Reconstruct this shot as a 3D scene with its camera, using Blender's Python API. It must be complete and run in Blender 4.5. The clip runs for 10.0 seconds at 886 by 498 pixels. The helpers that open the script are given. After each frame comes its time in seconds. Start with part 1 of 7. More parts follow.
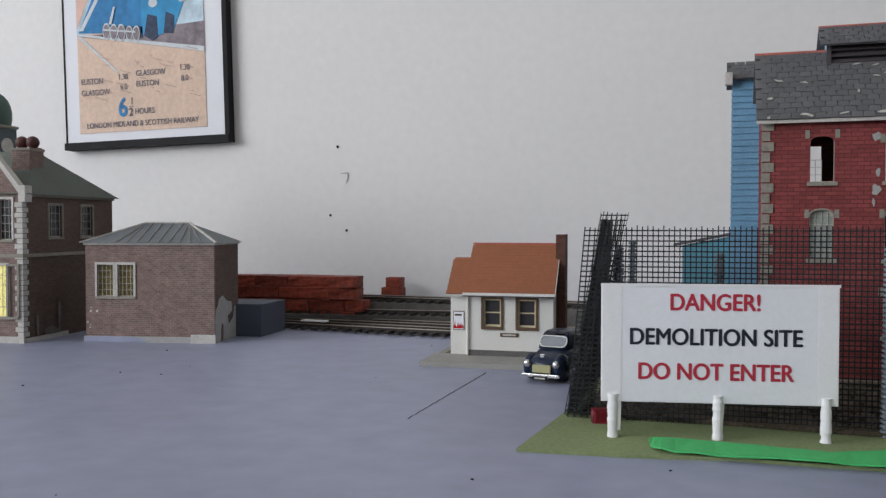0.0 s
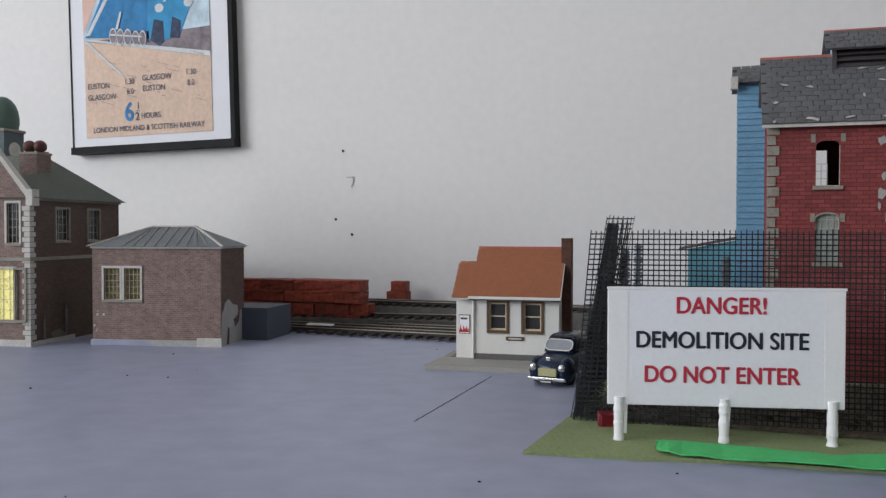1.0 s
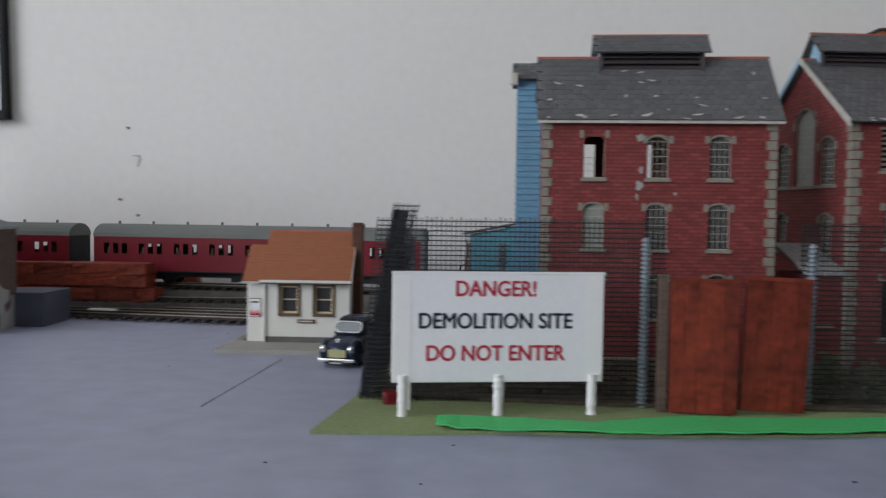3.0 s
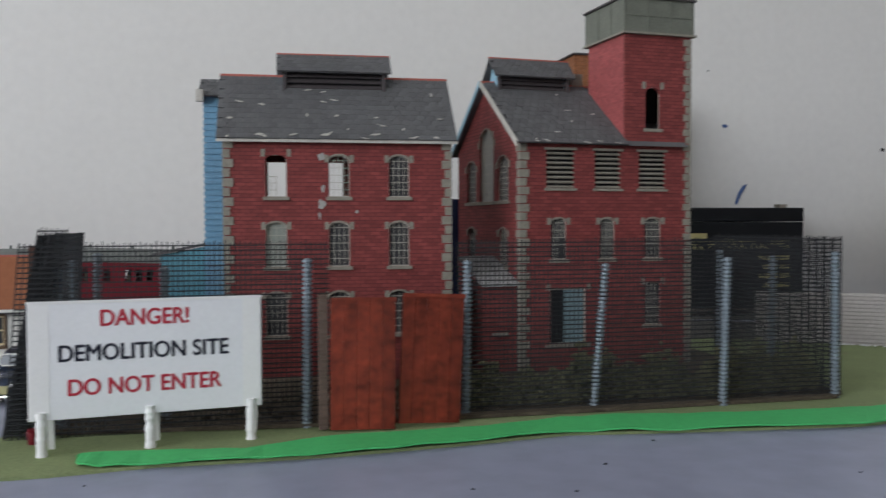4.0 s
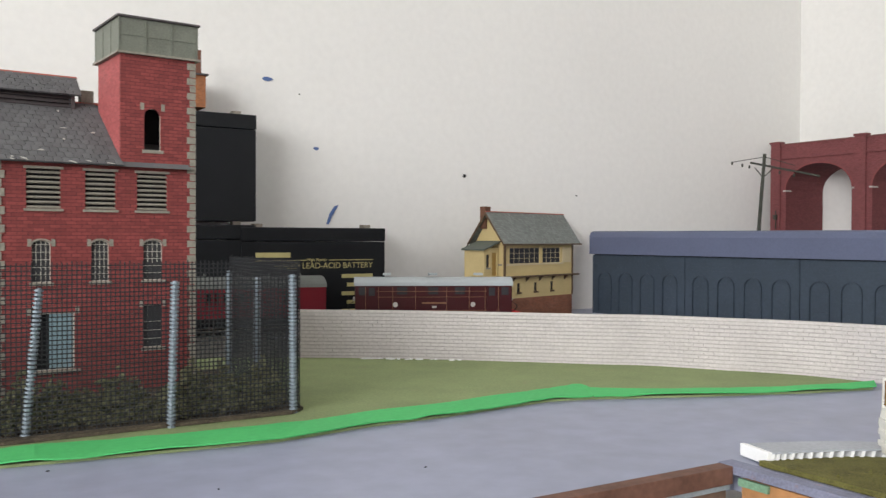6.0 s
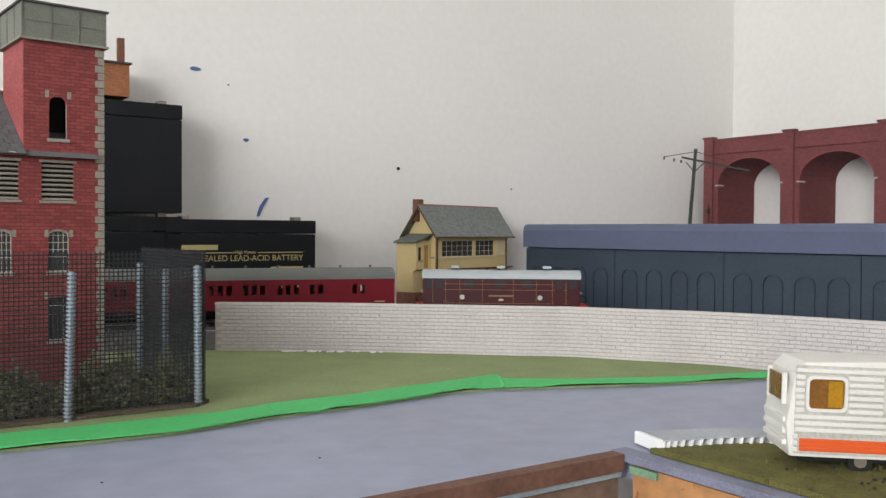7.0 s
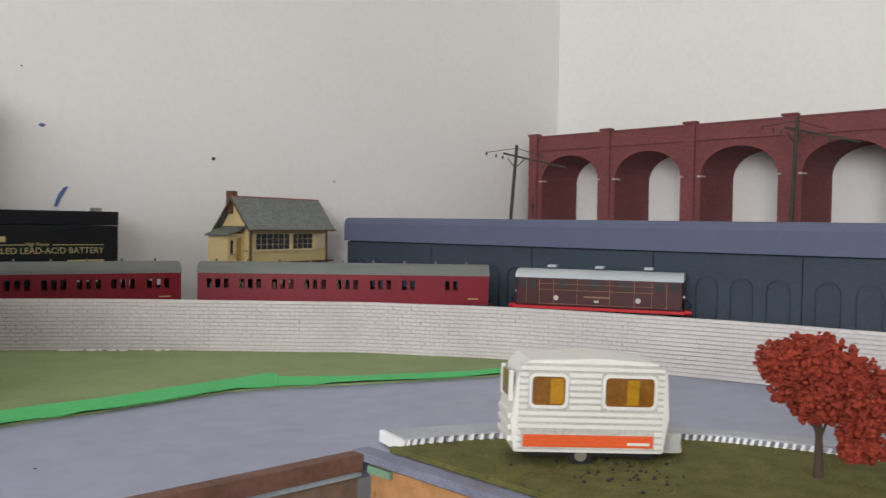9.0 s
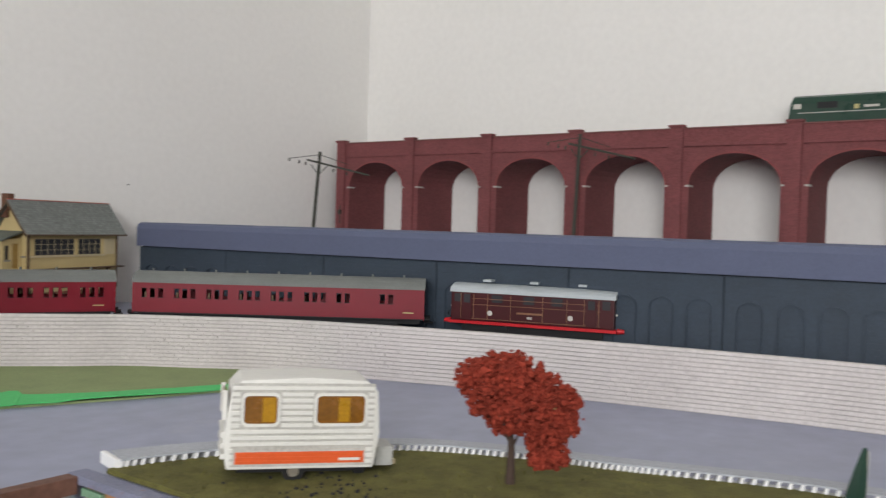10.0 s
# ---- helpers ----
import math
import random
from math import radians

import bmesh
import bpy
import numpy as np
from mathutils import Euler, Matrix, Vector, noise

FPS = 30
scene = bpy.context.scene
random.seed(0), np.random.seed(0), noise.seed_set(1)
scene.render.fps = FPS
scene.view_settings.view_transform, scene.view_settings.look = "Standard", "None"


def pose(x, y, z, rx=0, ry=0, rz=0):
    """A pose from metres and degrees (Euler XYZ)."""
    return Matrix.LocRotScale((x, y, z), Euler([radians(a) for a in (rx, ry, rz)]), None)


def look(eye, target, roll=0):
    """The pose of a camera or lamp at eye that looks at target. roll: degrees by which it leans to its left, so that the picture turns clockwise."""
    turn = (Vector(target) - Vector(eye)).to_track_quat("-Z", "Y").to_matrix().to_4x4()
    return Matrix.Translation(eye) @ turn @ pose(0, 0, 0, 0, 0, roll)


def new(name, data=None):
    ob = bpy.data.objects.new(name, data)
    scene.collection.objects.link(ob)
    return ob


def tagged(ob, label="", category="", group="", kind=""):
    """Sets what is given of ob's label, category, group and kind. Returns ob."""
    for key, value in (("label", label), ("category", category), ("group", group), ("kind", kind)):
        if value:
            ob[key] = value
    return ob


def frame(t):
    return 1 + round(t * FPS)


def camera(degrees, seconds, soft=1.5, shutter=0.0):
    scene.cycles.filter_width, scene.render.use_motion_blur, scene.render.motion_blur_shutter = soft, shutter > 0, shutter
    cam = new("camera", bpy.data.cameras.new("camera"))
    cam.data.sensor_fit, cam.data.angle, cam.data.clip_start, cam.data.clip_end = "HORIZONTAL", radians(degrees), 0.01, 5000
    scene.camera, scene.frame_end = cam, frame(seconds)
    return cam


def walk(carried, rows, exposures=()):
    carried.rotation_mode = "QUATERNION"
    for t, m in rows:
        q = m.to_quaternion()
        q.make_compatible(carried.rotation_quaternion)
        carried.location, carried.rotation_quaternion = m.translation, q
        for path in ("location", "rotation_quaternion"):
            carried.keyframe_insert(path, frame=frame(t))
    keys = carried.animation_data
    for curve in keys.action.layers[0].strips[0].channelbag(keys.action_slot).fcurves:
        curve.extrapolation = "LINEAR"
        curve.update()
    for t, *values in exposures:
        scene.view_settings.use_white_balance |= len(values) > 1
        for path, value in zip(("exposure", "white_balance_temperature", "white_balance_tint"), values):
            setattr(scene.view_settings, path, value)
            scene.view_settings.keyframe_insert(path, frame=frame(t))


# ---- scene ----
# A model railway on a painted baseboard, all sizes in true metres (1:76 models).
cam = camera(53.4, 10.0, soft=1.35, shutter=0.3)
ROWS = [
    (0, -0.0157, -0.0203, 0.0808, 14.67, -1.54, -0.03),
    (0.5, -0.0160, -0.0218, 0.0801, 14.72, -1.34, -0.16),
    (1, -0.0164, -0.0218, 0.0803, 14.93, -1.24, -0.06),
    (1.5, -0.0163, -0.0191, 0.0803, 14.97, -1.21, 0.19),
    (2, -0.0170, -0.0184, 0.0807, 14.85, -1.14, 0.31),
    (2.2, -0.0132, -0.0161, 0.0817, 14.90, -1.31, 0.56),
    (3.3, -0.0091, -0.0351, 0.0825, -3.95, -2.49, -0.59),
    (3.5, 0.0076, -0.0287, 0.0805, -6.56, -1.67, 0.20),
    (4, 0.0371, -0.0348, 0.0879, -12.68, -1.72, 0.20),
    (4.5, 0.0659, -0.0494, 0.0939, -19.46, -1.53, 0.15),
    (5, 0.1033, -0.0715, 0.0903, -23.17, -1.33, 0.49),
    (5.5, 0.1370, -0.0853, 0.0918, -27.93, -1.10, 0.03),
    (6, 0.1501, -0.0848, 0.0924, -31.24, -0.77, -0.22),
    (6.2, 0.1552, -0.0878, 0.0920, -32.01, -0.86, -0.25),
    (7.3, 0.1750, -0.0992, 0.0904, -34.95, -1.21, -0.36),
    (7.5, 0.1784, -0.1012, 0.0901, -35.46, -1.28, -0.37),
    (8, 0.1865, -0.1105, 0.0915, -37.79, -1.51, -0.34),
    (8.5, 0.1919, -0.1188, 0.0943, -40.81, -1.71, -0.33),
    (9, 0.2127, -0.1231, 0.0942, -43.25, -1.62, -0.89),
    (9.5, 0.2287, -0.1408, 0.0978, -47.51, -1.40, -1.60),
    (10, 0.2348, -0.1680, 0.1053, -53.72, -1.45, -1.63),
]
EXPOSURES = [(0.0, 0.10, 6350, 13), (2.2, 0.06, 6350, 13), (3.5, -0.08, 6300, 11), (4.0, 0.12, 6350, 11), (4.5, 0.86, 6600, 11), (5.5, 1.00, 6800, 11), (6.2, 1.02, 6800, 11), (7.5, 0.76, 6800, 11), (9.0, 0.66, 6800, 12), (9.5, 0.62, 6800, 12), (10.0, 0.66, 6800, 12)]
walk(cam, [(t, pose(x, y, z, 90 + pitch, roll, yaw)) for t, x, y, z, yaw, pitch, roll in ROWS], EXPOSURES)

# ---- light: daylight through a window in the west wall ----
BACK_Y, EAST_X = 0.80, 1.335
world = bpy.data.worlds.new("sky")
scene.world = world
world.use_nodes = True
sky = world.node_tree.nodes.new("ShaderNodeTexSky")
sky.sky_type, sky.sun_disc = "NISHITA", False
sky.sun_elevation, sky.sun_rotation = radians(35), radians(200)
world.node_tree.links.new(sky.outputs[0], world.node_tree.nodes["Background"].inputs[0])
world.node_tree.nodes["Background"].inputs[1].default_value = 0.1


def window_light(name, m, w, h, watts, colour):
    lamp = bpy.data.lights.new(name, "AREA")
    lamp.shape, lamp.size, lamp.size_y, lamp.energy, lamp.color = "RECTANGLE", w, h, watts, colour
    ob = new(name, lamp)
    ob.matrix_basis = m
    return ob


window_light("window_daylight", look((-2.06, -1.10, 0.75), (0.3, 0.5, 0.2)), 1.7, 1.1, 40, (0.95, 0.98, 1.0))


# ---- materials ----
def node(nt, kind, **inputs):
    n = nt.nodes.new(kind)
    for key, value in inputs.items():
        n.inputs[key.replace("_", " ")].default_value = value
    return n


def coords(nt, scale=1.0, wallwise=False):
    tc = nt.nodes.new("ShaderNodeTexCoord")
    out = tc.outputs["Object"]
    if wallwise:
        sep = nt.nodes.new("ShaderNodeSeparateXYZ")
        nt.links.new(out, sep.inputs[0])
        add = nt.nodes.new("ShaderNodeMath")
        nt.links.new(sep.outputs[0], add.inputs[0])
        nt.links.new(sep.outputs[1], add.inputs[1])
        com = nt.nodes.new("ShaderNodeCombineXYZ")
        nt.links.new(add.outputs[0], com.inputs[0])
        nt.links.new(sep.outputs[2], com.inputs[1])
        out = com.outputs[0]
    return out


def shade(c, k):
    return (min(1, c[0] * k), min(1, c[1] * k), min(1, c[2] * k), 1)


def mat(name, colour, rough=0.6, metal=0.0, var=0.25, fine=900.0, broad=40.0, bump=0.15, dist=0.0003, wear=None, wear_amount=0.42,
        bricks=None, stripes=None, emit=0.0, per_piece=0.0, coat=0.0, spec=0.3, soft_wear=0.05):
    """A surface with fine grain and broad stains; bricks: (length, height, joint colour); stripes: courses per metre."""
    m = bpy.data.materials.new(name)
    m.use_nodes = True
    nt = m.node_tree
    bsdf = nt.nodes["Principled BSDF"]
    link = nt.links.new
    vec = coords(nt)
    n1 = node(nt, "ShaderNodeTexNoise", Scale=fine, Detail=3.0)
    n2 = node(nt, "ShaderNodeTexNoise", Scale=broad, Detail=5.0, Roughness=0.65)
    link(vec, n1.inputs[0]), link(vec, n2.inputs[0])
    mixn = node(nt, "ShaderNodeMath")
    mixn.operation = "ADD"
    link(n1.outputs["Fac"], mixn.inputs[0]), link(n2.outputs["Fac"], mixn.inputs[1])
    ramp = nt.nodes.new("ShaderNodeMapRange")
    for k, v in enumerate((0.7, 1.3, 1 - var, 1 + var)):
        ramp.inputs[k + 1].default_value = v
    link(mixn.outputs[0], ramp.inputs[0])
    value = ramp.outputs[0]
    if per_piece:
        info = nt.nodes.new("ShaderNodeObjectInfo")
        pr = nt.nodes.new("ShaderNodeMapRange")
        pr.inputs[3].default_value, pr.inputs[4].default_value = 1 - per_piece, 1 + per_piece
        link(info.outputs["Random"], pr.inputs[0])
        mul = nt.nodes.new("ShaderNodeMath")
        mul.operation = "MULTIPLY"
        link(value, mul.inputs[0]), link(pr.outputs[0], mul.inputs[1])
        value = mul.outputs[0]
    base = nt.nodes.new("ShaderNodeRGB")
    base.outputs[0].default_value = (*colour, 1)
    colour_out = base.outputs[0]
    height = n1.outputs["Fac"]
    if bricks:
        bt = nt.nodes.new("ShaderNodeTexBrick")
        bt.inputs["Scale"].default_value = 1.0
        bt.inputs["Brick Width"].default_value, bt.inputs["Row Height"].default_value = bricks[0], bricks[1]
        bt.inputs["Mortar Size"].default_value, bt.inputs["Mortar Smooth"].default_value = bricks[1] * 0.09, 0.2
        bt.inputs["Color1"].default_value, bt.inputs["Color2"].default_value = shade(colour, 0.82), shade(colour, 1.18)
        bt.inputs["Mortar"].default_value = (*bricks[2], 1)
        link(coords(nt, wallwise=True), bt.inputs[0])
        colour_out = bt.outputs[0]
        inv = node(nt, "ShaderNodeMath")
        inv.operation = "SUBTRACT"
        inv.inputs[0].default_value = 1.0
        link(bt.outputs["Fac"], inv.inputs[1])
        height = inv.outputs[0]
    if stripes:
        w = nt.nodes.new("ShaderNodeTexWave")
        w.wave_type, w.bands_direction, w.wave_profile = "BANDS", "Y", "SAW"
        w.inputs["Scale"].default_value = stripes / 20 * 6.2832 / 2
        w.inputs["Distortion"].default_value = 0.0
        link(coords(nt, wallwise=True), w.inputs[0])
        height = w.outputs["Fac"]
    mul = nt.nodes.new("ShaderNodeMix")
    mul.data_type, mul.blend_type = "RGBA", "MULTIPLY"
    mul.inputs[0].default_value = 1.0
    link(colour_out, mul.inputs[6])
    link(value, mul.inputs[7])
    colour_out = mul.outputs[2]
    if wear:
        n3 = node(nt, "ShaderNodeTexNoise", Scale=broad * 2.3, Detail=8.0, Roughness=0.75)
        link(vec, n3.inputs[0])
        step = nt.nodes.new("ShaderNodeMapRange")
        step.inputs[1].default_value, step.inputs[2].default_value = 1 - wear_amount, 1 - wear_amount + soft_wear
        link(n3.outputs["Fac"], step.inputs[0])
        mw = nt.nodes.new("ShaderNodeMix")
        mw.data_type = "RGBA"
        link(step.outputs[0], mw.inputs[0])
        link(colour_out, mw.inputs[6])
        mw.inputs[7].default_value = (*wear, 1)
        colour_out = mw.outputs[2]
    link(colour_out, bsdf.inputs["Base Color"])
    rr = nt.nodes.new("ShaderNodeMapRange")
    rr.inputs[3].default_value, rr.inputs[4].default_value = max(0.03, rough - 0.12), min(1, rough + 0.12)
    link(n2.outputs["Fac"], rr.inputs[0])
    link(rr.outputs[0], bsdf.inputs["Roughness"])
    bsdf.inputs["Metallic"].default_value = metal
    bsdf.inputs["Specular IOR Level"].default_value = spec
    bsdf.inputs["Coat Weight"].default_value = coat
    if bump:
        b = node(nt, "ShaderNodeBump", Strength=bump, Distance=dist)
        link(height, b.inputs["Height"])
        link(b.outputs[0], bsdf.inputs["Normal"])
    if emit:
        bsdf.inputs["Emission Color"].default_value = (*colour, 1)
        bsdf.inputs["Emission Strength"].default_value = emit
    return m


def glass(name, colour, rough=0.05):
    m = bpy.data.materials.new(name)
    m.use_nodes = True
    b = m.node_tree.nodes["Principled BSDF"]
    b.inputs["Base Color"].default_value = (*colour, 1)
    b.inputs["Roughness"].default_value, b.inputs["Transmission Weight"].default_value, b.inputs["IOR"].default_value = rough, 1.0, 1.2
    return m


WALL = mat("painted_plaster", (0.80, 0.785, 0.765), 0.85, var=0.03, fine=120, broad=3, bump=0.12, dist=0.0008)
CEIL = mat("ceiling_paint", (0.82, 0.82, 0.80), 0.9, var=0.03, fine=100, broad=2)
FLOORM = mat("room_carpet", (0.22, 0.20, 0.19), 0.95, var=0.2, fine=300, broad=6)
ROAD = mat("blue_grey_emulsion", (0.305, 0.326, 0.430), 0.42, var=0.12, fine=60, broad=7, bump=0.02, wear=(0.37, 0.38, 0.45), wear_amount=0.40, soft_wear=0.22)
GRASSP = mat("green_scatter_paint", (0.235, 0.285, 0.135), 0.9, var=0.18, fine=700, broad=22, bump=0.3, wear=(0.29, 0.25, 0.16), wear_amount=0.40, soft_wear=0.16)
STRIP = mat("bright_green_paper", (0.075, 0.48, 0.15), 0.7, var=0.08, fine=400, broad=20, bump=0.1)
EARTH = mat("brown_earth", (0.085, 0.068, 0.048), 0.95, var=0.5, fine=900, broad=120, bump=0.8, dist=0.001)
TURF = mat("dry_turf", (0.135, 0.125, 0.038), 0.95, var=0.45, fine=1400, broad=90, bump=0.9, dist=0.001, wear=(0.035, 0.03, 0.02), wear_amount=0.37)
MILLBRICK = mat("mill_red_brick", (0.240, 0.052, 0.050), 0.75, var=0.16, fine=700, broad=50, bricks=(0.0060, 0.0020, (0.115, 0.030, 0.030)), bump=0.5, dist=0.0002)
# paler than the mill brick: light falling on the tower's side is in the colour
LITBRICK = mat("tower_lit_brick", (0.36, 0.085, 0.085), 0.75, var=0.12, fine=700, broad=50, bricks=(0.0032, 0.0013, (0.27, 0.09, 0.09)), bump=0.2, dist=0.0001)
VIABRICK = mat("viaduct_brick", (0.178, 0.053, 0.056), 0.8, var=0.18, fine=700, broad=25, bricks=(0.0034, 0.0012, (0.20, 0.075, 0.075)), bump=0.2, dist=0.0001)
STBRICK = mat("station_brick", (0.195, 0.132, 0.112), 0.8, var=0.32, fine=900, broad=125, bricks=(0.004, 0.0014, (0.27, 0.22, 0.195)), bump=0.25, dist=0.0001, wear=(0.36, 0.29, 0.25), wear_amount=0.355, soft_wear=0.03)
# station brick darkened: the shade on the side walls is in the colour
DARKBRICK = mat("shaded_brown_brick", (0.115, 0.078, 0.062), 0.8, var=0.2, fine=900, broad=60, bricks=(0.004, 0.0014, (0.12, 0.09, 0.075)), bump=0.25, dist=0.0001)
STONE = mat("printed_stone", (0.27, 0.25, 0.21), 0.8, var=0.2, fine=900, broad=150, bump=0.15)
PALESTONE = mat("pale_stone_edge", (0.52, 0.50, 0.46), 0.8, var=0.2, fine=900, broad=120, bump=0.15)
SLATE = mat("slate_card", (0.125, 0.125, 0.13), 0.75, var=0.22, fine=1200, broad=60, bump=0.2, per_piece=0.12, wear=(0.62, 0.62, 0.60), wear_amount=0.315)
SLATEG = mat("green_slate", (0.125, 0.14, 0.12), 0.8, var=0.2, fine=900, broad=50, bump=0.2)
LEAD = mat("grey_lead_roof", (0.15, 0.165, 0.175), 0.55, var=0.15, fine=500, broad=60, bump=0.1)
TERRA = mat("terracotta_tile", (0.33, 0.125, 0.062), 0.8, var=0.16, fine=1100, broad=90, bump=0.2, per_piece=0.05)
RIDGE = mat("red_ridge", (0.45, 0.13, 0.10), 0.8, var=0.2)
RENDERW = mat("white_card_render", (0.72, 0.71, 0.66), 0.8, var=0.06, fine=900, broad=50, bump=0.08, wear=(0.55, 0.53, 0.48), wear_amount=0.28)
CREAM = mat("cream_boarding", (0.60, 0.47, 0.235), 0.75, var=0.08, bump=0.5, dist=0.0002, stripes=520)
CREAMP = mat("cream_paint", (0.62, 0.52, 0.33), 0.7, var=0.08)
BROWNP = mat("brown_paint", (0.12, 0.075, 0.045), 0.65, var=0.15)
REDBRICKB = mat("box_red_brick", (0.26, 0.10, 0.06), 0.8, var=0.2, bricks=(0.003, 0.0013, (0.25, 0.14, 0.10)))
BLUEC = mat("blue_corrugated", (0.16, 0.34, 0.50), 0.6, var=0.12, broad=60)
BLUEP = mat("pale_blue_trim", (0.30, 0.50, 0.62), 0.65, var=0.15)
LOUVRE = mat("dark_louvre", (0.075, 0.065, 0.068), 0.7, var=0.2)
# near-black that stands in for deep shade inside buildings and in gaps
DARK = mat("deep_shade_black", (0.018, 0.018, 0.02), 0.8, var=0.2)
WINBAR = mat("window_bars", (0.50, 0.48, 0.42), 0.7, var=0.1)
TANK = mat("water_tank", (0.165, 0.175, 0.145), 0.6, var=0.2, broad=80, bump=0.15)
TIMBER = mat("red_brown_stain", (0.165, 0.027, 0.013), 0.5, var=0.5, fine=260, broad=90, bump=0.35, dist=0.0004, per_piece=0.2)
BLOCKM = mat("red_stained_block", (0.21, 0.038, 0.020), 0.55, var=0.45, fine=300, broad=70, bump=0.5, dist=0.0006, per_piece=0.3)
WIRE = mat("dark_wire_mesh", (0.028, 0.030, 0.033), 0.6, metal=0.1, var=0.25, broad=40)
POSTM = mat("grey_twisted_post", (0.21, 0.25, 0.285), 0.45, metal=0.3, var=0.15)
SIGNW = mat("white_plastic", (0.86, 0.86, 0.86), 0.45, var=0.03, broad=30)
PAPER = mat("white_paper", (0.82, 0.83, 0.86), 0.75, var=0.03, fine=600, broad=25)
SIGNRED = mat("sign_red_ink", (0.48, 0.035, 0.06), 0.7, var=0.1)
SIGNBLK = mat("sign_black_ink", (0.022, 0.024, 0.04), 0.7, var=0.1)
WHITEWALL = mat("whitewashed_card_wall", (0.575, 0.535, 0.525), 0.85, var=0.14, per_piece=0.04, fine=500, broad=18, bump=0.15, wear=(0.28, 0.26, 0.255), wear_amount=0.39, soft_wear=0.16)
BLACKP = mat("black_battery_plastic", (0.010, 0.011, 0.013), 0.5, var=0.25, broad=30, bump=0.08, spec=0.2)
GOLD = mat("gold_print", (0.50, 0.44, 0.20), 0.55, var=0.1)
ARCADE = mat("blue_grey_casting", (0.042, 0.058, 0.080), 0.6, var=0.16, fine=500, broad=25, bump=0.3, wear=(0.16, 0.20, 0.24), wear_amount=0.28)
SLAB = mat("blue_roof_foam", (0.105, 0.120, 0.190), 0.7, var=0.08, fine=600, broad=18, bump=0.2)
MAROON = mat("crimson_coach", (0.190, 0.008, 0.018), 0.4, var=0.08, coat=0.1)
MAROOND = mat("lake_loco", (0.052, 0.005, 0.007), 0.42, var=0.10, coat=0.05)
LINING = mat("straw_lining", (0.26, 0.13, 0.07), 0.5, var=0.1)
BUFRED = mat("bright_red_solebar", (0.50, 0.014, 0.02), 0.4, var=0.08)
ROOFG = mat("grey_coach_roof", (0.17, 0.18, 0.17), 0.7, var=0.12, broad=30)
ROOFL = mat("pale_loco_roof", (0.44, 0.48, 0.50), 0.6, var=0.08, broad=30)
UNDER = mat("black_underframe", (0.012, 0.012, 0.013), 0.6, var=0.3)
GLASSD = mat("dark_window", (0.05, 0.05, 0.055), 0.12, var=0.1, bump=0)
STEEL = mat("nickel_rail", (0.36, 0.32, 0.27), 0.4, metal=0.8, var=0.15)
SLEEPER = mat("sleeper_plastic", (0.04, 0.034, 0.03), 0.75, var=0.25)
BALLAST = mat("grey_trackbed", (0.105, 0.10, 0.092), 0.9, var=0.4, fine=1200, broad=120, bump=0.8, dist=0.0008)
CARBLUE = mat("dark_blue_enamel", (0.010, 0.020, 0.045), 0.28, var=0.05, coat=0.15, bump=0)
CHROME = mat("chrome", (0.62, 0.62, 0.60), 0.2, metal=0.9, var=0.1, bump=0)
TYRE = mat("black_rubber", (0.015, 0.015, 0.015), 0.8, var=0.2)
VANW = mat("caravan_white", (0.74, 0.73, 0.69), 0.4, var=0.06, wear=(0.36, 0.30, 0.26), wear_amount=0.325, broad=60)
ORANGE = mat("orange_stripe", (0.72, 0.115, 0.03), 0.45, var=0.08, wear=(0.70, 0.62, 0.55), wear_amount=0.27)
AMBER = mat("amber_plastic", (0.20, 0.080, 0.010), 0.25, var=0.25, broad=120, bump=0.05, coat=0.4)
AMBERL = mat("amber_curtain", (0.40, 0.20, 0.012), 0.3, var=0.2, broad=150, bump=0.05)
REDLEAF = mat("red_foam_foliage", (0.26, 0.036, 0.020), 0.95, var=0.4, fine=900, broad=150, bump=0.7, dist=0.0006)
BARK = mat("bark", (0.07, 0.045, 0.035), 0.9, var=0.3)
BUSH = mat("olive_lichen", (0.205, 0.200, 0.112), 0.95, var=0.5, fine=900, broad=150, bump=0.6, dist=0.0006)
PLY = mat("bare_brown_timber", (0.27, 0.135, 0.055), 0.7, var=0.3, fine=200, broad=40, bump=0.2, wear=(0.12, 0.06, 0.03), wear_amount=0.36)
PLYD = mat("dark_board_edge", (0.10, 0.065, 0.045), 0.7, var=0.3, fine=300, broad=50, bump=0.2)
EDGEBLUE = mat("blue_paint_drip", (0.20, 0.21, 0.29), 0.6, var=0.25, wear=(0.30, 0.15, 0.10), wear_amount=0.42, soft_wear=0.12)
FRAMEB = mat("black_picture_frame", (0.009, 0.009, 0.010), 0.7, var=0.1)
POLEM = mat("green_brown_pole", (0.05, 0.052, 0.042), 0.75, var=0.2)
DIESEL = mat("dark_green_diesel", (0.012, 0.045, 0.030), 0.3, var=0.1, coat=0.3)
LIT = mat("lit_room_yellow", (0.80, 0.72, 0.26), 0.6, var=0.55, emit=0.30, broad=260)
LITG = mat("lit_room_green", (0.35, 0.85, 0.15), 0.6, var=0.15, emit=0.7, broad=120)
COPPER = mat("green_dome", (0.095, 0.15, 0.125), 0.55, var=0.2)
BLUEINK = mat("blue_paint_mark", (0.09, 0.15, 0.33), 0.7, var=0.2)
BLACKMARK = mat("dark_fleck", (0.025, 0.025, 0.027), 0.8, var=0.2)
GREYPATCH = mat("bare_grey_card", (0.38, 0.375, 0.36), 0.85, var=0.15, broad=120)
NAVY = mat("navy_card", (0.012, 0.02, 0.07), 0.6, var=0.15)
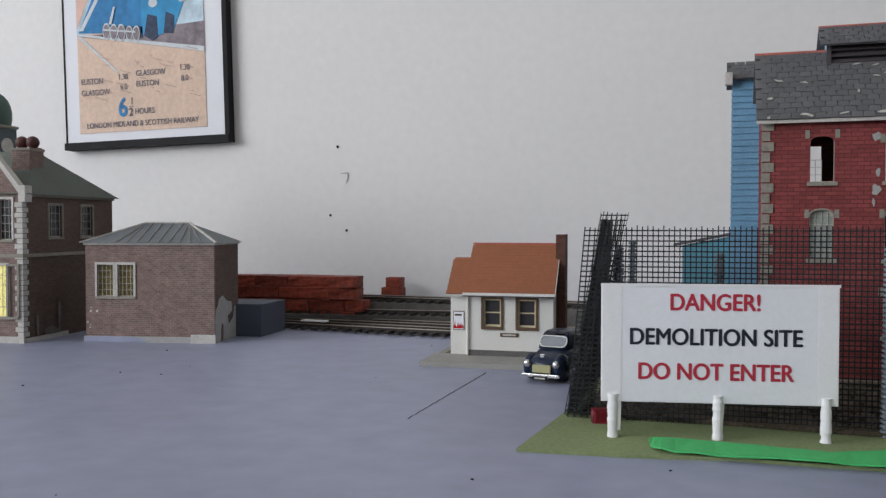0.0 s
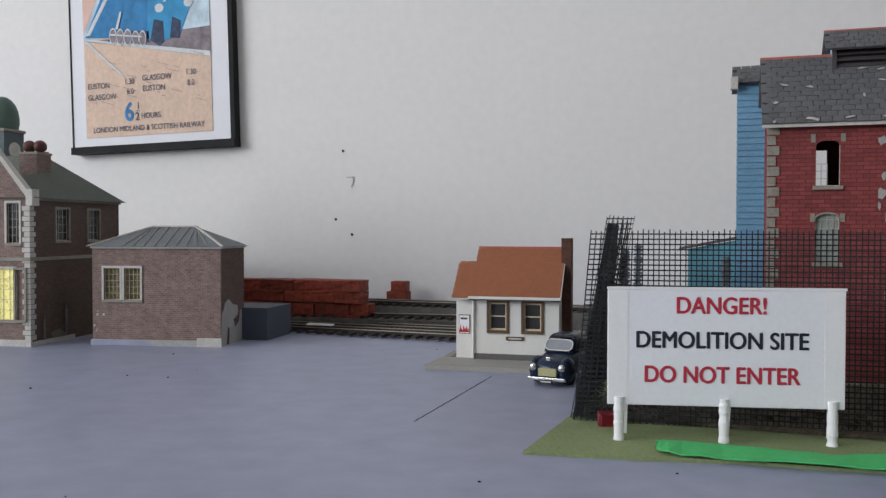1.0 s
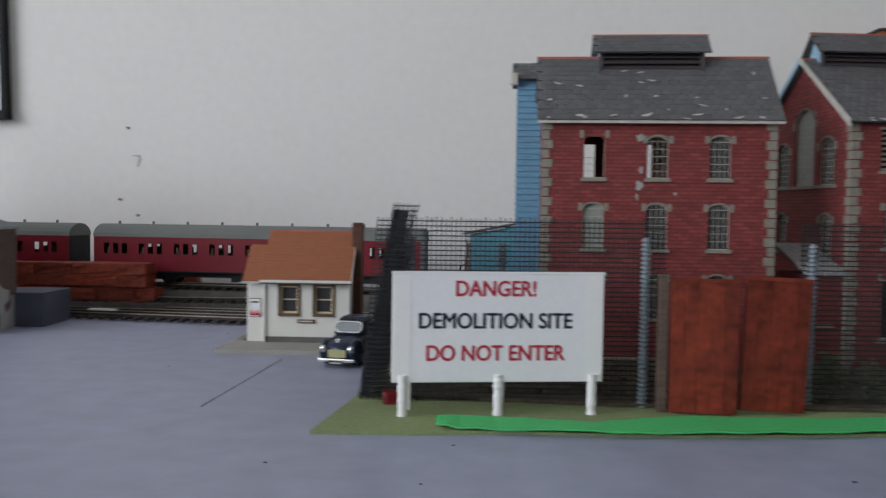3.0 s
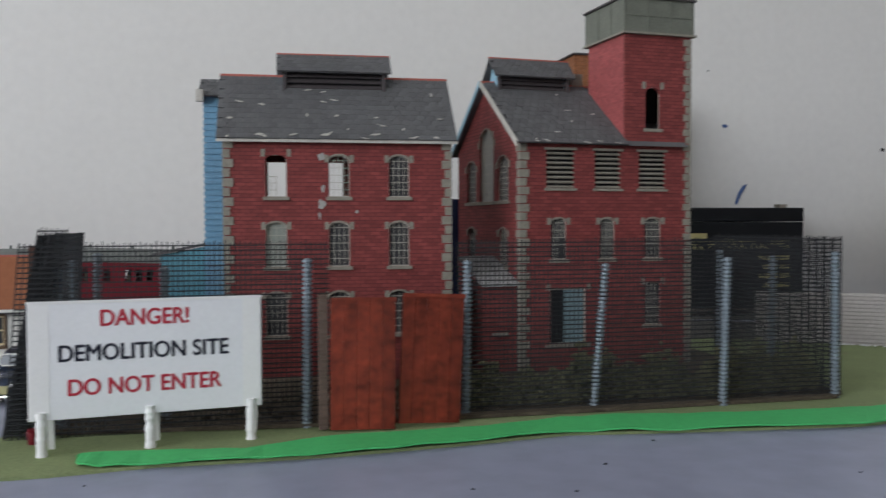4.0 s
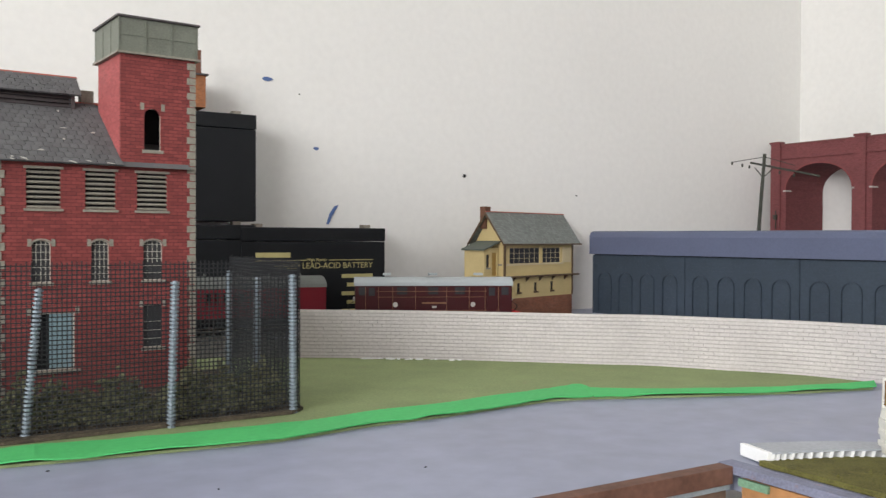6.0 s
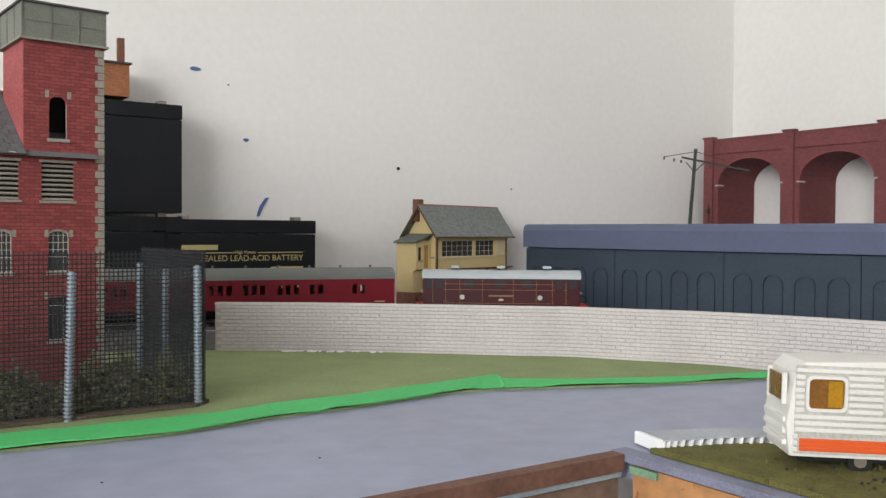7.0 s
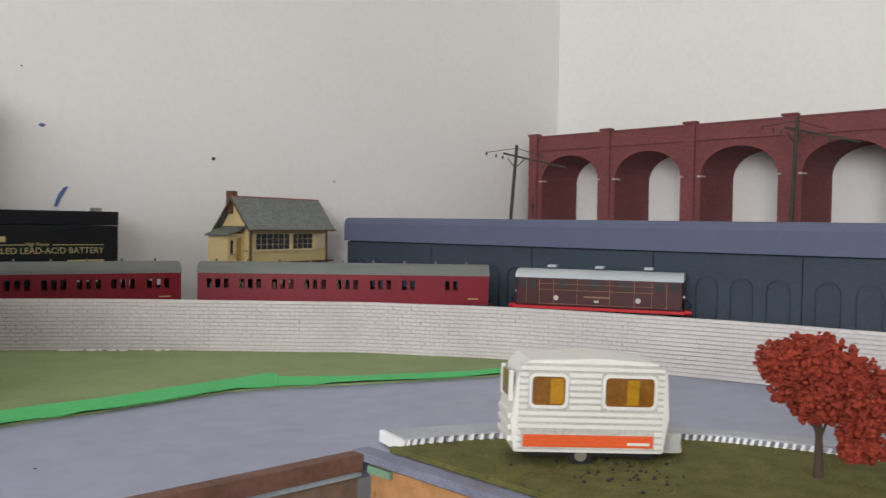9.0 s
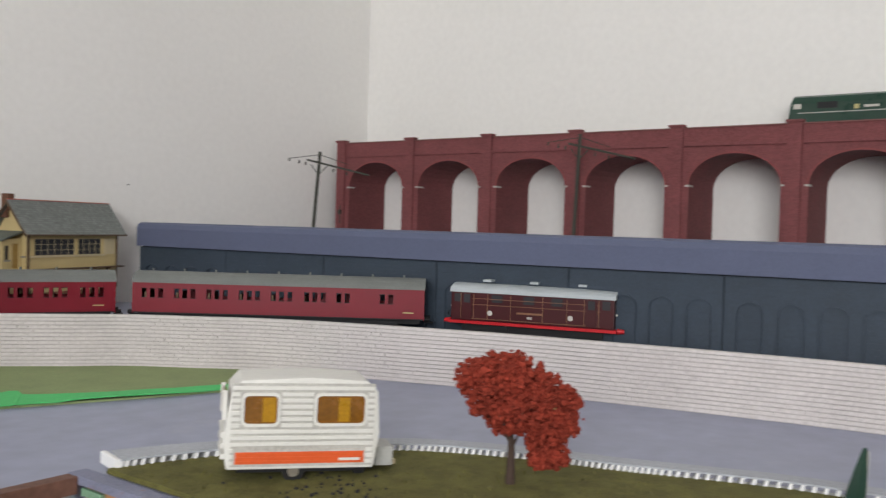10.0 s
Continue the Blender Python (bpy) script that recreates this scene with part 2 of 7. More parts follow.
GOLDPLATE = mat("yellow_plate", (0.40, 0.38, 0.20), 0.5, var=0.1)


# ---- building helpers ----
def sized(x, z):
    """Stretches a thing along its own length and height."""
    return Matrix.Diagonal((x, 1, z, 1))


def part(name, bm, material, parent=None, label="", at=None):
    """Links a bmesh as one mesh object under a thing or a part."""
    me = bpy.data.meshes.new(name)
    bm.to_mesh(me)
    bm.free()
    me.materials.append(material)
    return place(name, me, parent, label, at)


def place(name, me, parent=None, label="", at=None):
    ob = new(name, me)
    if parent is not None:
        ob.parent = parent
    if at is not None:
        ob.matrix_basis = at
    if label:
        ob["label"] = label
    return ob


def thing(name, m, label, category, group="", kind=""):
    ob = new(name)
    ob.matrix_basis = m
    ob.empty_display_size = 0.01
    return tagged(ob, label, category, group, kind)


def quad_box(bm, x0, x1, y0, y1, z0, z1):
    v = [bm.verts.new(p) for p in ((x0, y0, z0), (x1, y0, z0), (x1, y1, z0), (x0, y1, z0), (x0, y0, z1), (x1, y0, z1), (x1, y1, z1), (x0, y1, z1))]
    for f in ((3, 2, 1, 0), (4, 5, 6, 7), (0, 1, 5, 4), (1, 2, 6, 5), (2, 3, 7, 6), (3, 0, 4, 7)):
        bm.faces.new([v[k] for k in f])
    return v


def box(x0, x1, y0, y1, z0, z1, bevel=0.0):
    bm = bmesh.new()
    quad_box(bm, x0, x1, y0, y1, z0, z1)
    if bevel:
        bmesh.ops.bevel(bm, geom=bm.edges[:], offset=bevel, segments=2, affect="EDGES", profile=0.7)
    return bm


def prism(points, axis, a, b, bevel=0.0):
    """A closed outline pushed along an axis ('x', 'y' or 'z') from a to b."""
    bm = bmesh.new()
    put = {"x": lambda p, d: (d, p[0], p[1]), "y": lambda p, d: (p[0], d, p[1]), "z": lambda p, d: (p[0], p[1], d)}[axis]
    lo, hi = [bm.verts.new(put(p, a)) for p in points], [bm.verts.new(put(p, b)) for p in points]
    n = len(points)
    bm.faces.new(lo), bm.faces.new(hi[::-1])
    for k in range(n):
        bm.faces.new((lo[k], hi[k], hi[(k + 1) % n], lo[(k + 1) % n]))
    bmesh.ops.recalc_face_normals(bm, faces=bm.faces[:])
    if bevel:
        bmesh.ops.bevel(bm, geom=bm.edges[:], offset=bevel, segments=2, affect="EDGES", profile=0.7)
    return bm


def merge(*parts):
    out = bmesh.new()
    for b in parts:
        me = bpy.data.meshes.new("joined")
        b.to_mesh(me)
        b.free()
        out.from_mesh(me)
        bpy.data.meshes.remove(me)
    return out


def cyl(r, z0, z1, seg=16, r2=None, m=None):
    bm = bmesh.new()
    bmesh.ops.create_cone(bm, cap_ends=True, segments=seg, radius1=r, radius2=r if r2 is None else r2, depth=z1 - z0)
    bmesh.ops.translate(bm, verts=bm.verts, vec=(0, 0, (z0 + z1) / 2))
    if m is not None:
        bmesh.ops.transform(bm, matrix=m, verts=bm.verts)
    return bm


def ball(r, centre, squash=(1, 1, 1), seg=14):
    bm = bmesh.new()
    bmesh.ops.create_uvsphere(bm, u_segments=seg, v_segments=seg // 2 + 1, radius=r)
    bmesh.ops.scale(bm, verts=bm.verts, vec=squash)
    bmesh.ops.translate(bm, verts=bm.verts, vec=centre)
    for f in bm.faces:
        f.smooth = True
    return bm


def rounded(x0, x1, z0, z1, r, n=4):
    pts = []
    for cx, cz, a0 in ((x1 - r, z1 - r, 0), (x0 + r, z1 - r, 90), (x0 + r, z0 + r, 180), (x1 - r, z0 + r, 270)):
        pts += [(cx + r * math.cos(radians(a0 + 90 * k / n)), cz + r * math.sin(radians(a0 + 90 * k / n))) for k in range(n + 1)]
    return pts


def ring(inner, outer, y0, y1):
    """A frame between two outlines with the same number of points, facing -y."""
    bm = bmesh.new()
    rows = [[bm.verts.new((x, y, z)) for x, z in line] for line, y in ((inner, y1), (inner, y0), (outer, y0), (outer, y1))]
    n = len(inner)
    for k in range(4):
        a, b = rows[k], rows[(k + 1) % 4]
        for i in range(n):
            bm.faces.new((a[i], a[(i + 1) % n], b[(i + 1) % n], b[i]))
    bmesh.ops.recalc_face_normals(bm, faces=bm.faces[:])
    return bm


ICO = bmesh.new()
bmesh.ops.create_icosphere(ICO, subdivisions=1, radius=1.0)
ICO.verts.index_update()
ICO_V = np.array([v.co[:] for v in ICO.verts])
ICO_F = np.array([[v.index for v in f.verts] for f in ICO.faces])
ICO.free()


def crumbs(name, lumps, material, seed, parent=None, label="", at=None, extra=None):
    """Many small uneven lumps (x, y, z, r) as one mesh."""
    rng = np.random.default_rng(seed)
    vs, fs = [], []
    count = 0
    for x, y, z, r in lumps:
        v = ICO_V * r * rng.uniform(0.6, 1.45, 3) * rng.uniform(0.75, 1.2, (len(ICO_V), 1)) + (x, y, z)
        vs.append(v)
        fs.append(ICO_F + count)
        count += len(v)
    me = bpy.data.meshes.new(name)
    me.from_pydata(np.concatenate(vs).tolist(), [], np.concatenate(fs).tolist())
    me.materials.append(material)
    return place(name, me, parent, label, at)


def lathe(prof, seg):
    """A turned shape: rings of (radius, height), closed at both ends."""
    bm = bmesh.new()
    rings = [[bm.verts.new((r * math.cos(2 * math.pi * i / seg), r * math.sin(2 * math.pi * i / seg), z)) for i in range(seg)] for r, z in prof]
    for a, b in zip(rings, rings[1:]):
        for i in range(seg):
            bm.faces.new((a[i], a[(i + 1) % seg], b[(i + 1) % seg], b[i]))
    bm.faces.new(rings[0][::-1]), bm.faces.new(rings[-1])
    return bm


def arch_points(x0, x1, z_spring, rise, n=8):
    c, a = (x0 + x1) / 2, (x1 - x0) / 2
    return [(c - a * math.cos(math.pi * k / n), z_spring + rise * math.sin(math.pi * k / n)) for k in range(n + 1)]


def panel(width, height, thick, holes):
    """An upright wall along x with openings (x0, x1, z0, z1, rise) cut through; rise > 0 arches the head below z1."""
    xs = sorted({0.0, width, *[h[0] for h in holes], *[h[1] for h in holes]})
    zs = sorted({0.0, height, *[h[2] for h in holes], *[h[3] for h in holes]})
    pieces = bmesh.new()
    for xa, xb in zip(xs, xs[1:]):
        for za, zb in zip(zs, zs[1:]):
            cx, cz = (xa + xb) / 2, (za + zb) / 2
            if not any(h[0] < cx < h[1] and h[2] < cz < h[3] for h in holes):
                quad_box(pieces, xa, xb, 0, thick, za, zb)
    bmesh.ops.remove_doubles(pieces, verts=pieces.verts[:], dist=1e-6)
    pieces.verts.index_update()
    seen = {}
    for f in pieces.faces:
        seen.setdefault(frozenset(v.index for v in f.verts), []).append(f)
    bmesh.ops.delete(pieces, geom=[f for fs in seen.values() if len(fs) > 1 for f in fs], context="FACES_ONLY")
    extra = []
    for x0, x1, z0, z1, rise in holes:
        if rise:
            pts = arch_points(x0, x1, z1 - rise, rise)
            half = len(pts) // 2
            extra.append(prism([(x0, z1)] + pts[: half + 1], "y", 0.0, thick))
            extra.append(prism(pts[half:] + [(x1, z1)], "y", 0.0, thick))
    return merge(pieces, *extra) if extra else pieces


shared = {}


def bar_mesh(x0, x1, y0, y1, z0, z1, material):
    b = box(x0, x1, y0, y1, z0, z1)
    me = bpy.data.meshes.new("bar")
    b.to_mesh(me), b.free()
    me.materials.append(material)
    return me


def window(parent, x0, x1, z0, z1, rise=0.0, cols=3, rows=4, y=0.0012, bar=0.00038, bars=WINBAR, pane=None, sill=STONE, surround=None, m=None, lugs=False):
    """One window in a wall along x: glazing bars, sill and head, with its pane where it has one."""
    w, h = round(x1 - x0, 5), round(z1 - z0, 5)
    key = (w, h, rise, cols, rows, bar, bars.name, None if pane is None else pane.name, sill.name if sill else "", surround.name if surround else "", lugs, y)
    if key not in shared:
        outer = [(0, 0), (w, 0)] + (arch_points(0, w, h - rise, rise)[::-1] if rise else [(w, h), (0, h)])
        cx, cz = w / 2, h / 2
        inner = [(cx + (x - cx) * (1 - 2 * bar / w), cz + (z - cz) * (1 - 2 * bar / h)) for x, z in outer]
        bm = ring(inner, outer, y, y + bar)
        subs = []
        for k in range(1, cols):
            c = w * k / cols
            top = h if not rise else h - rise + rise * math.sqrt(max(0, 1 - ((c - w / 2) / (w / 2)) ** 2))
            subs.append(("bar", bar_mesh(c - bar * 0.36, c + bar * 0.36, y + bar * 0.1, y + bar * 0.9, bar, top - bar, bars)))
        for k in range(1, rows + (1 if rise else 0)):
            c = (h - rise) * k / rows
            subs.append(("bar", bar_mesh(bar, w - bar, y + bar * 0.15, y + bar * 0.85, c - bar * 0.36, c + bar * 0.36, bars)))
        me = bpy.data.meshes.new("window")
        bm.to_mesh(me), bm.free()
        me.materials.append(bars)
        if pane:
            b = box(0, w, y + bar * 1.5, y + bar * 2.5, 0, h)
            pm = bpy.data.meshes.new("pane")
            b.to_mesh(pm), b.free()
            pm.materials.append(pane)
            subs.append(("pane", pm))
        if sill:
            b = box(-w * 0.12, w * 1.12, -0.0012, 0.0, -0.0018, 0.0)
            pm = bpy.data.meshes.new("sill")
            b.to_mesh(pm), b.free()
            pm.materials.append(sill)
            subs.append(("sill", pm))
        if lugs:
            b = merge(box(-0.0024, -0.0002, -0.0005, 0, h - rise - 0.001, h - rise + 0.003), box(w + 0.0002, w + 0.0024, -0.0005, 0, h - rise - 0.001, h - rise + 0.003))
            if rise:
                pts = arch_points(0, w, h - rise, rise)
                out = arch_points(-0.0009, w + 0.0009, h - rise, rise + 0.0009)
                b = merge(b, prism(pts + out[::-1], "y", -0.0004, 0.0))
            pm = bpy.data.meshes.new("lintel")
            b.to_mesh(pm), b.free()
            pm.materials.append(STONE)
            subs.append(("lintel", pm))
        if surround:
            e = 0.0016
            b = merge(box(-e, w + e, -0.0008, 0, h, h + e), box(-e, 0, -0.0008, 0, -e, h), box(w, w + e, -0.0008, 0, -e, h), box(0, w, -0.0008, 0, -e, 0))
            pm = bpy.data.meshes.new("surround")
            b.to_mesh(pm), b.free()
            pm.materials.append(surround)
            subs.append(("surround", pm))
        shared[key] = (me, subs)
    me, subs = shared[key]
    at = (m if m is not None else Matrix.Identity(4)) @ pose(x0, 0, z0)
    win = place("window", me, parent, at=at)
    for n, pm in subs:
        place(n, pm, win)
    return win


def slates(parent, x0, x1, ya, za, yb, zb, rows, cols, material, name="slate", thick=0.0006):
    """Courses of slates up a slope from (ya, za) to (yb, zb); each course is one strip of the slope with its own lip."""
    length = math.hypot(yb - ya, zb - za)
    tilt = math.atan2(zb - za, yb - ya)
    step = length / rows
    rng = random.Random(int(1e5 * (x0 + za)) % 9999)
    w = (x1 - x0) / cols
    bm = box(0, w * 0.93, 0, step * 1.12, 0, thick)
    me = bpy.data.meshes.new(name)
    bm.to_mesh(me), bm.free()
    me.materials.append(material)
    for r in range(rows):
        for c in range(cols):
            off = w / 2 if r % 2 else 0.0
            x = x0 + c * w + off
            if x + w > x1 + 1e-6:
                x = x1 - w
            d = r * step
            lift = 0.0003 + rng.uniform(0, 0.0002)
            place(name, me, parent, at=pose(x, ya + d * math.cos(tilt), za + d * math.sin(tilt)) @ pose(0, 0, lift, math.degrees(tilt) - 1.2, 0, rng.uniform(-0.4, 0.4)))


def text(name, words, size, m, material, parent=None, align="CENTER", depth=0.00006, spacing=1.0, bold=0.0, squeeze=1.0):
    cu = bpy.data.curves.new(name, "FONT")
    cu.body, cu.size, cu.align_x, cu.align_y, cu.extrude, cu.space_character, cu.offset = words, size, align, "CENTER", depth, spacing, bold
    cu.materials.append(material)
    ob = new(name, cu)
    ob.parent = parent
    ob.matrix_basis = m @ Matrix.Diagonal((squeeze, 1, 1, 1))
    return ob


def quoins(parent, x, y, z0, z1, n, side=1, a=0.0052, b=0.0034, face_x=True, material=STONE, deep=0.0006):
    """Alternating corner stones on a corner at (x, y)."""
    h = (z1 - z0) / n
    for k in range(n):
        w = a if k % 2 else b
        w2 = b if k % 2 else a
        q = box(min(x - side * deep, x + side * w), max(x - side * deep, x + side * w), y - deep, y, z0 + k * h + h * 0.06, z0 + (k + 1) * h - h * 0.06)
        r = box(min(x - side * deep, x), max(x - side * deep, x), y, y + w2, z0 + k * h + h * 0.06, z0 + (k + 1) * h - h * 0.06)
        part("quoin", merge(q, r), material, parent)


def ribbon(points, height, thick, z0=0.0):
    """A standing strip along a plan line."""
    bm = bmesh.new()
    rows = []
    for k, (x, y) in enumerate(points):
        a = Vector(points[max(0, k - 1)])
        b = Vector(points[min(len(points) - 1, k + 1)])
        d = (b - a).normalized()
        n = Vector((-d.y, d.x)) * thick / 2
        rows.append([bm.verts.new(p) for p in ((x - n.x, y - n.y, z0), (x + n.x, y + n.y, z0), (x + n.x, y + n.y, z0 + height), (x - n.x, y - n.y, z0 + height))])
    for r, s in zip(rows, rows[1:]):
        for k in range(4):
            bm.faces.new((r[k], r[(k + 1) % 4], s[(k + 1) % 4], s[k]))
    bm.faces.new(rows[0][::-1]), bm.faces.new(rows[-1])
    bmesh.ops.recalc_face_normals(bm, faces=bm.faces[:])
    return bm


def smooth_line(points, n=6):
    out = []
    p = [Vector(q) for q in points]
    for k in range(len(p) - 1):
        a, b, c, d = p[max(0, k - 1)], p[k], p[k + 1], p[min(len(p) - 1, k + 2)]
        for i in range(n):
            t = i / n
            out.append(tuple(0.5 * ((2 * b) + (c - a) * t + (2 * a - 5 * b + 4 * c - d) * t * t + (3 * b - a - 3 * c + d) * t ** 3)))
    return out + [tuple(p[-1])]


# ---- room ----
ZF, ZC, WX, SY = -0.85, 1.65, -2.1, -2.2


def room():
    tagged(part("floor", box(WX, EAST_X, SY, BACK_Y, ZF - 0.05, ZF), FLOORM), "dark carpeted floor of the railway room", "floor", kind="structure")
    tagged(part("ceiling", box(WX - 0.1, EAST_X + 0.1, SY - 0.1, BACK_Y + 0.1, ZC, ZC + 0.05), CEIL), "white painted ceiling", "ceiling", kind="structure")
    tagged(part("wall_north", box(WX - 0.1, EAST_X + 0.1, BACK_Y, BACK_Y + 0.1, ZF, ZC), WALL), "off-white painted plaster wall with small marks", "wall", kind="structure")
    tagged(part("wall_east", box(EAST_X, EAST_X + 0.1, SY, BACK_Y, ZF, ZC), WALL), "off-white painted plaster side wall", "wall", kind="structure")
    tagged(part("wall_south", box(WX - 0.1, EAST_X + 0.1, SY - 0.1, SY, ZF, ZC), WALL), "off-white painted plaster wall", "wall", kind="structure")
    west = panel(BACK_Y - SY, ZC - ZF, 0.1, [(0.20, 2.00, 1.0, 2.2, 0)])
    tagged(part("wall_west", west, WALL, at=pose(WX, SY, ZF, 0, 0, 90)), "off-white painted side wall with a wide window opening", "wall", kind="structure")


room()

# ---- baseboard: an L round the operator's well ----
WELL_X, WELL_Y = 0.4425, 0.1640


def baseboard():
    outline = [(WX + 0.3, WELL_Y), (WELL_X, WELL_Y), (WELL_X, -1.2), (EAST_X - 0.002, -1.2), (EAST_X - 0.002, BACK_Y - 0.002), (WX + 0.3, BACK_Y - 0.002)]
    ground = tagged(part("ground", prism(outline, "z", -0.012, 0.0), ROAD), "blue-grey painted baseboard used as road, scuffed and dusty", "baseboard", kind="structure")
    part("edge_strip", box(WX + 0.3, WELL_X - 0.0090, WELL_Y - 0.0075, WELL_Y - 0.0004, -0.0065, 0.0006, 0.0004), mat("red_brown_edge", (0.15, 0.075, 0.055), 0.65, var=0.3, fine=300, broad=50), ground, "red-brown edging strip")
    part("pale_line", box(WX + 0.3, WELL_X - 0.0092, WELL_Y - 0.0060, WELL_Y - 0.0004, -0.0090, -0.0066), mat("pale_blue_line", (0.30, 0.36, 0.40), 0.6, var=0.2), ground, "thin pale painted line")
    part("edge_panel", box(WX + 0.3, WELL_X - 0.0092, WELL_Y - 0.0040, WELL_Y - 0.0004, -0.12, -0.0091), mat("grey_brown_timber", (0.17, 0.115, 0.085), 0.7, var=0.35, fine=200, broad=35, wear=(0.07, 0.045, 0.035), wear_amount=0.38), ground, "grey-brown timber fascia")
    part("edge_band", box(WELL_X - 0.0088, WELL_X - 0.0004, -1.2, WELL_Y + 0.0005, -0.0028, 0.0008, 0.0004), EDGEBLUE, ground, "worn blue-painted red edging strip")
    part("edge_patch", box(WELL_X - 0.0090, WELL_X - 0.0074, WELL_Y - 0.024, WELL_Y - 0.0100, -0.0066, -0.0036), mat("green_smear", (0.17, 0.30, 0.20), 0.6, var=0.3), ground, "smear of green paint")
    part("edge_panel", box(WELL_X - 0.0073, WELL_X - 0.0004, -1.2, WELL_Y - 0.0105, -0.0260, -0.0036), mat("peach_timber", (0.44, 0.22, 0.095), 0.7, var=0.22, fine=150, broad=30, wear=(0.22, 0.10, 0.045), wear_amount=0.40), ground, "peach-orange painted timber fascia")
    # dark strip stands in for the shade below the edging
    part("shadow_gap", box(WELL_X - 0.0066, WELL_X - 0.0004, -1.2, WELL_Y - 0.0102, -0.0035, -0.0029), PLYD, ground)
    part("edge_panel", box(WELL_X - 0.0060, WELL_X - 0.0004, -1.2, WELL_Y - 0.0105, -0.12, -0.0261), PLYD, ground, "dark stained lower fascia")


baseboard()

GREEN_OUT = [(-0.0239, 0.3074), (-0.0194, 0.2955), (0.0062, 0.2925), (0.0343, 0.2914), (0.0694, 0.2915), (0.1152, 0.2960), (0.1660, 0.3030), (0.2011, 0.2980), (0.2450, 0.2930), (0.2935, 0.2885), (0.3422, 0.2960), (0.3844, 0.2970), (0.4240, 0.3010), (0.4575, 0.3040), (0.4808, 0.2985), (0.4900, 0.2945), (0.5445, 0.2715), (0.6050, 0.2490), (0.6550, 0.2360)]
GREEN_IN = [(-0.0238, 0.3069), (-0.0194, 0.3090), (0.0062, 0.3066), (0.0364, 0.3034), (0.0668, 0.3130), (0.1200, 0.3160), (0.1700, 0.3240), (0.2050, 0.3235), (0.2504, 0.3160), (0.3031, 0.3130), (0.3480, 0.3180), (0.3990, 0.3195), (0.4364, 0.3240), (0.4740, 0.3275), (0.4990, 0.3290), (0.5000, 0.3115), (0.5531, 0.2815), (0.6145, 0.2570), (0.6680, 0.2460)]
WALL_LINE = [(0.4005, 0.5420), (0.4090, 0.5360), (0.4685, 0.4955), (0.5310, 0.4420), (0.5720, 0.4040), (0.6045, 0.3760), (0.6330, 0.3350), (0.6580, 0.3000), (0.6810, 0.2500), (0.6985, 0.2000), (0.7160, 0.1450), (0.7310, 0.0730), (0.7460, 0.0000), (0.7580, -0.0800), (0.7660, -0.2000), (0.7600, -0.3200), (0.7400, -0.4500)]


def flat(points, z, dz, wobble=0.0, name_seed=0):
    bm = bmesh.new()
    lo = [bm.verts.new((x, y, z)) for x, y in points]
    f = bm.faces.new(lo)
    if f.normal.z < 0:
        f.normal_flip()
    r = bmesh.ops.extrude_face_region(bm, geom=[f])
    for v in r["geom"]:
        if isinstance(v, bmesh.types.BMVert):
            v.co.z += dz
    bmesh.ops.recalc_face_normals(bm, faces=bm.faces[:])
    return bm


def grounds():
    verge = [(-0.0695, 0.2887), (-0.030, 0.2900)] + [(x, y + 0.0025) for x, y in GREEN_OUT[2:]] + [(0.672, 0.258)]
    verge += [p for p in reversed(WALL_LINE[:8])] + [(0.37, 0.56), (0.30, 0.58), (0.0, 0.56), (-0.055, 0.50), (-0.058, 0.37)]
    tagged(part("grass_verge", flat(verge, -0.001, 0.0022), GRASSP), "green painted grass verge with bare patches", "grass", kind="structure")
    yard = [(-0.052, 0.350), (0.06, 0.339), (0.20, 0.3385), (0.318, 0.340), (0.327, 0.348), (0.329, 0.50), (0.2, 0.53), (0.0, 0.53), (-0.045, 0.47)]
    tagged(part("yard_earth", flat(yard, 0.0015, 0.0016), EARTH), "brown earth of the fenced demolition yard", "ground", kind="structure")
    cess = [(0.27, 0.592), (0.31, 0.586), (0.37, 0.565), (0.412, 0.542), (0.50, 0.486), (0.58, 0.52), (0.50, 0.63), (0.40, 0.69), (0.27, 0.70)]
    tagged(part("track_cess", flat(cess, -0.001, 0.0019), BALLAST), "dark gritty ballast beside the running line", "ballast", kind="structure")
    rng = random.Random(3)
    bm = bmesh.new()
    a, b = smooth_line(GREEN_OUT, 4), smooth_line(GREEN_IN, 4)
    rows = []
    for (x0, y0), (x1, y1) in zip(a, b):
        lift = 0.0022 + rng.uniform(0, 0.0012)
        j = rng.uniform(-0.0005, 0.0005)
        rows.append([bm.verts.new(p) for p in ((x0, y0 + j, lift), (x1, y1 + j, 0.0032 + rng.uniform(0, 0.0006)), (x1, y1 + j, 0.0028), (x0, y0 + j, lift - 0.0006))])
    for r, s in zip(rows, rows[1:]):
        for k in range(4):
            bm.faces.new((r[k], r[(k + 1) % 4], s[(k + 1) % 4], s[k]))
    bm.faces.new(rows[0][::-1]), bm.faces.new(rows[-1])
    bmesh.ops.recalc_face_normals(bm, faces=bm.faces[:])
    tagged(part("green_paper_strip", bm, STRIP), "bright green paper strip with a ragged edge along the verge", "paper strip")
    turf = [(WELL_X + 0.001, 0.152), (0.4528, 0.149), (0.4850, 0.1360), (0.5200, 0.1070), (0.5500, 0.0800), (0.5650, 0.0530), (0.5770, 0.0220), (0.5930, -0.0320), (0.6070, -0.0740), (0.6130, -0.1200), (0.6110, -0.1800), (0.5600, -0.2600), (WELL_X + 0.001, -0.32)]
    tagged(part("turf_plot", flat(turf, 0.0005, 0.0022), TURF), "dry brown-green turf plot under the caravan", "grass", kind="structure")


grounds()


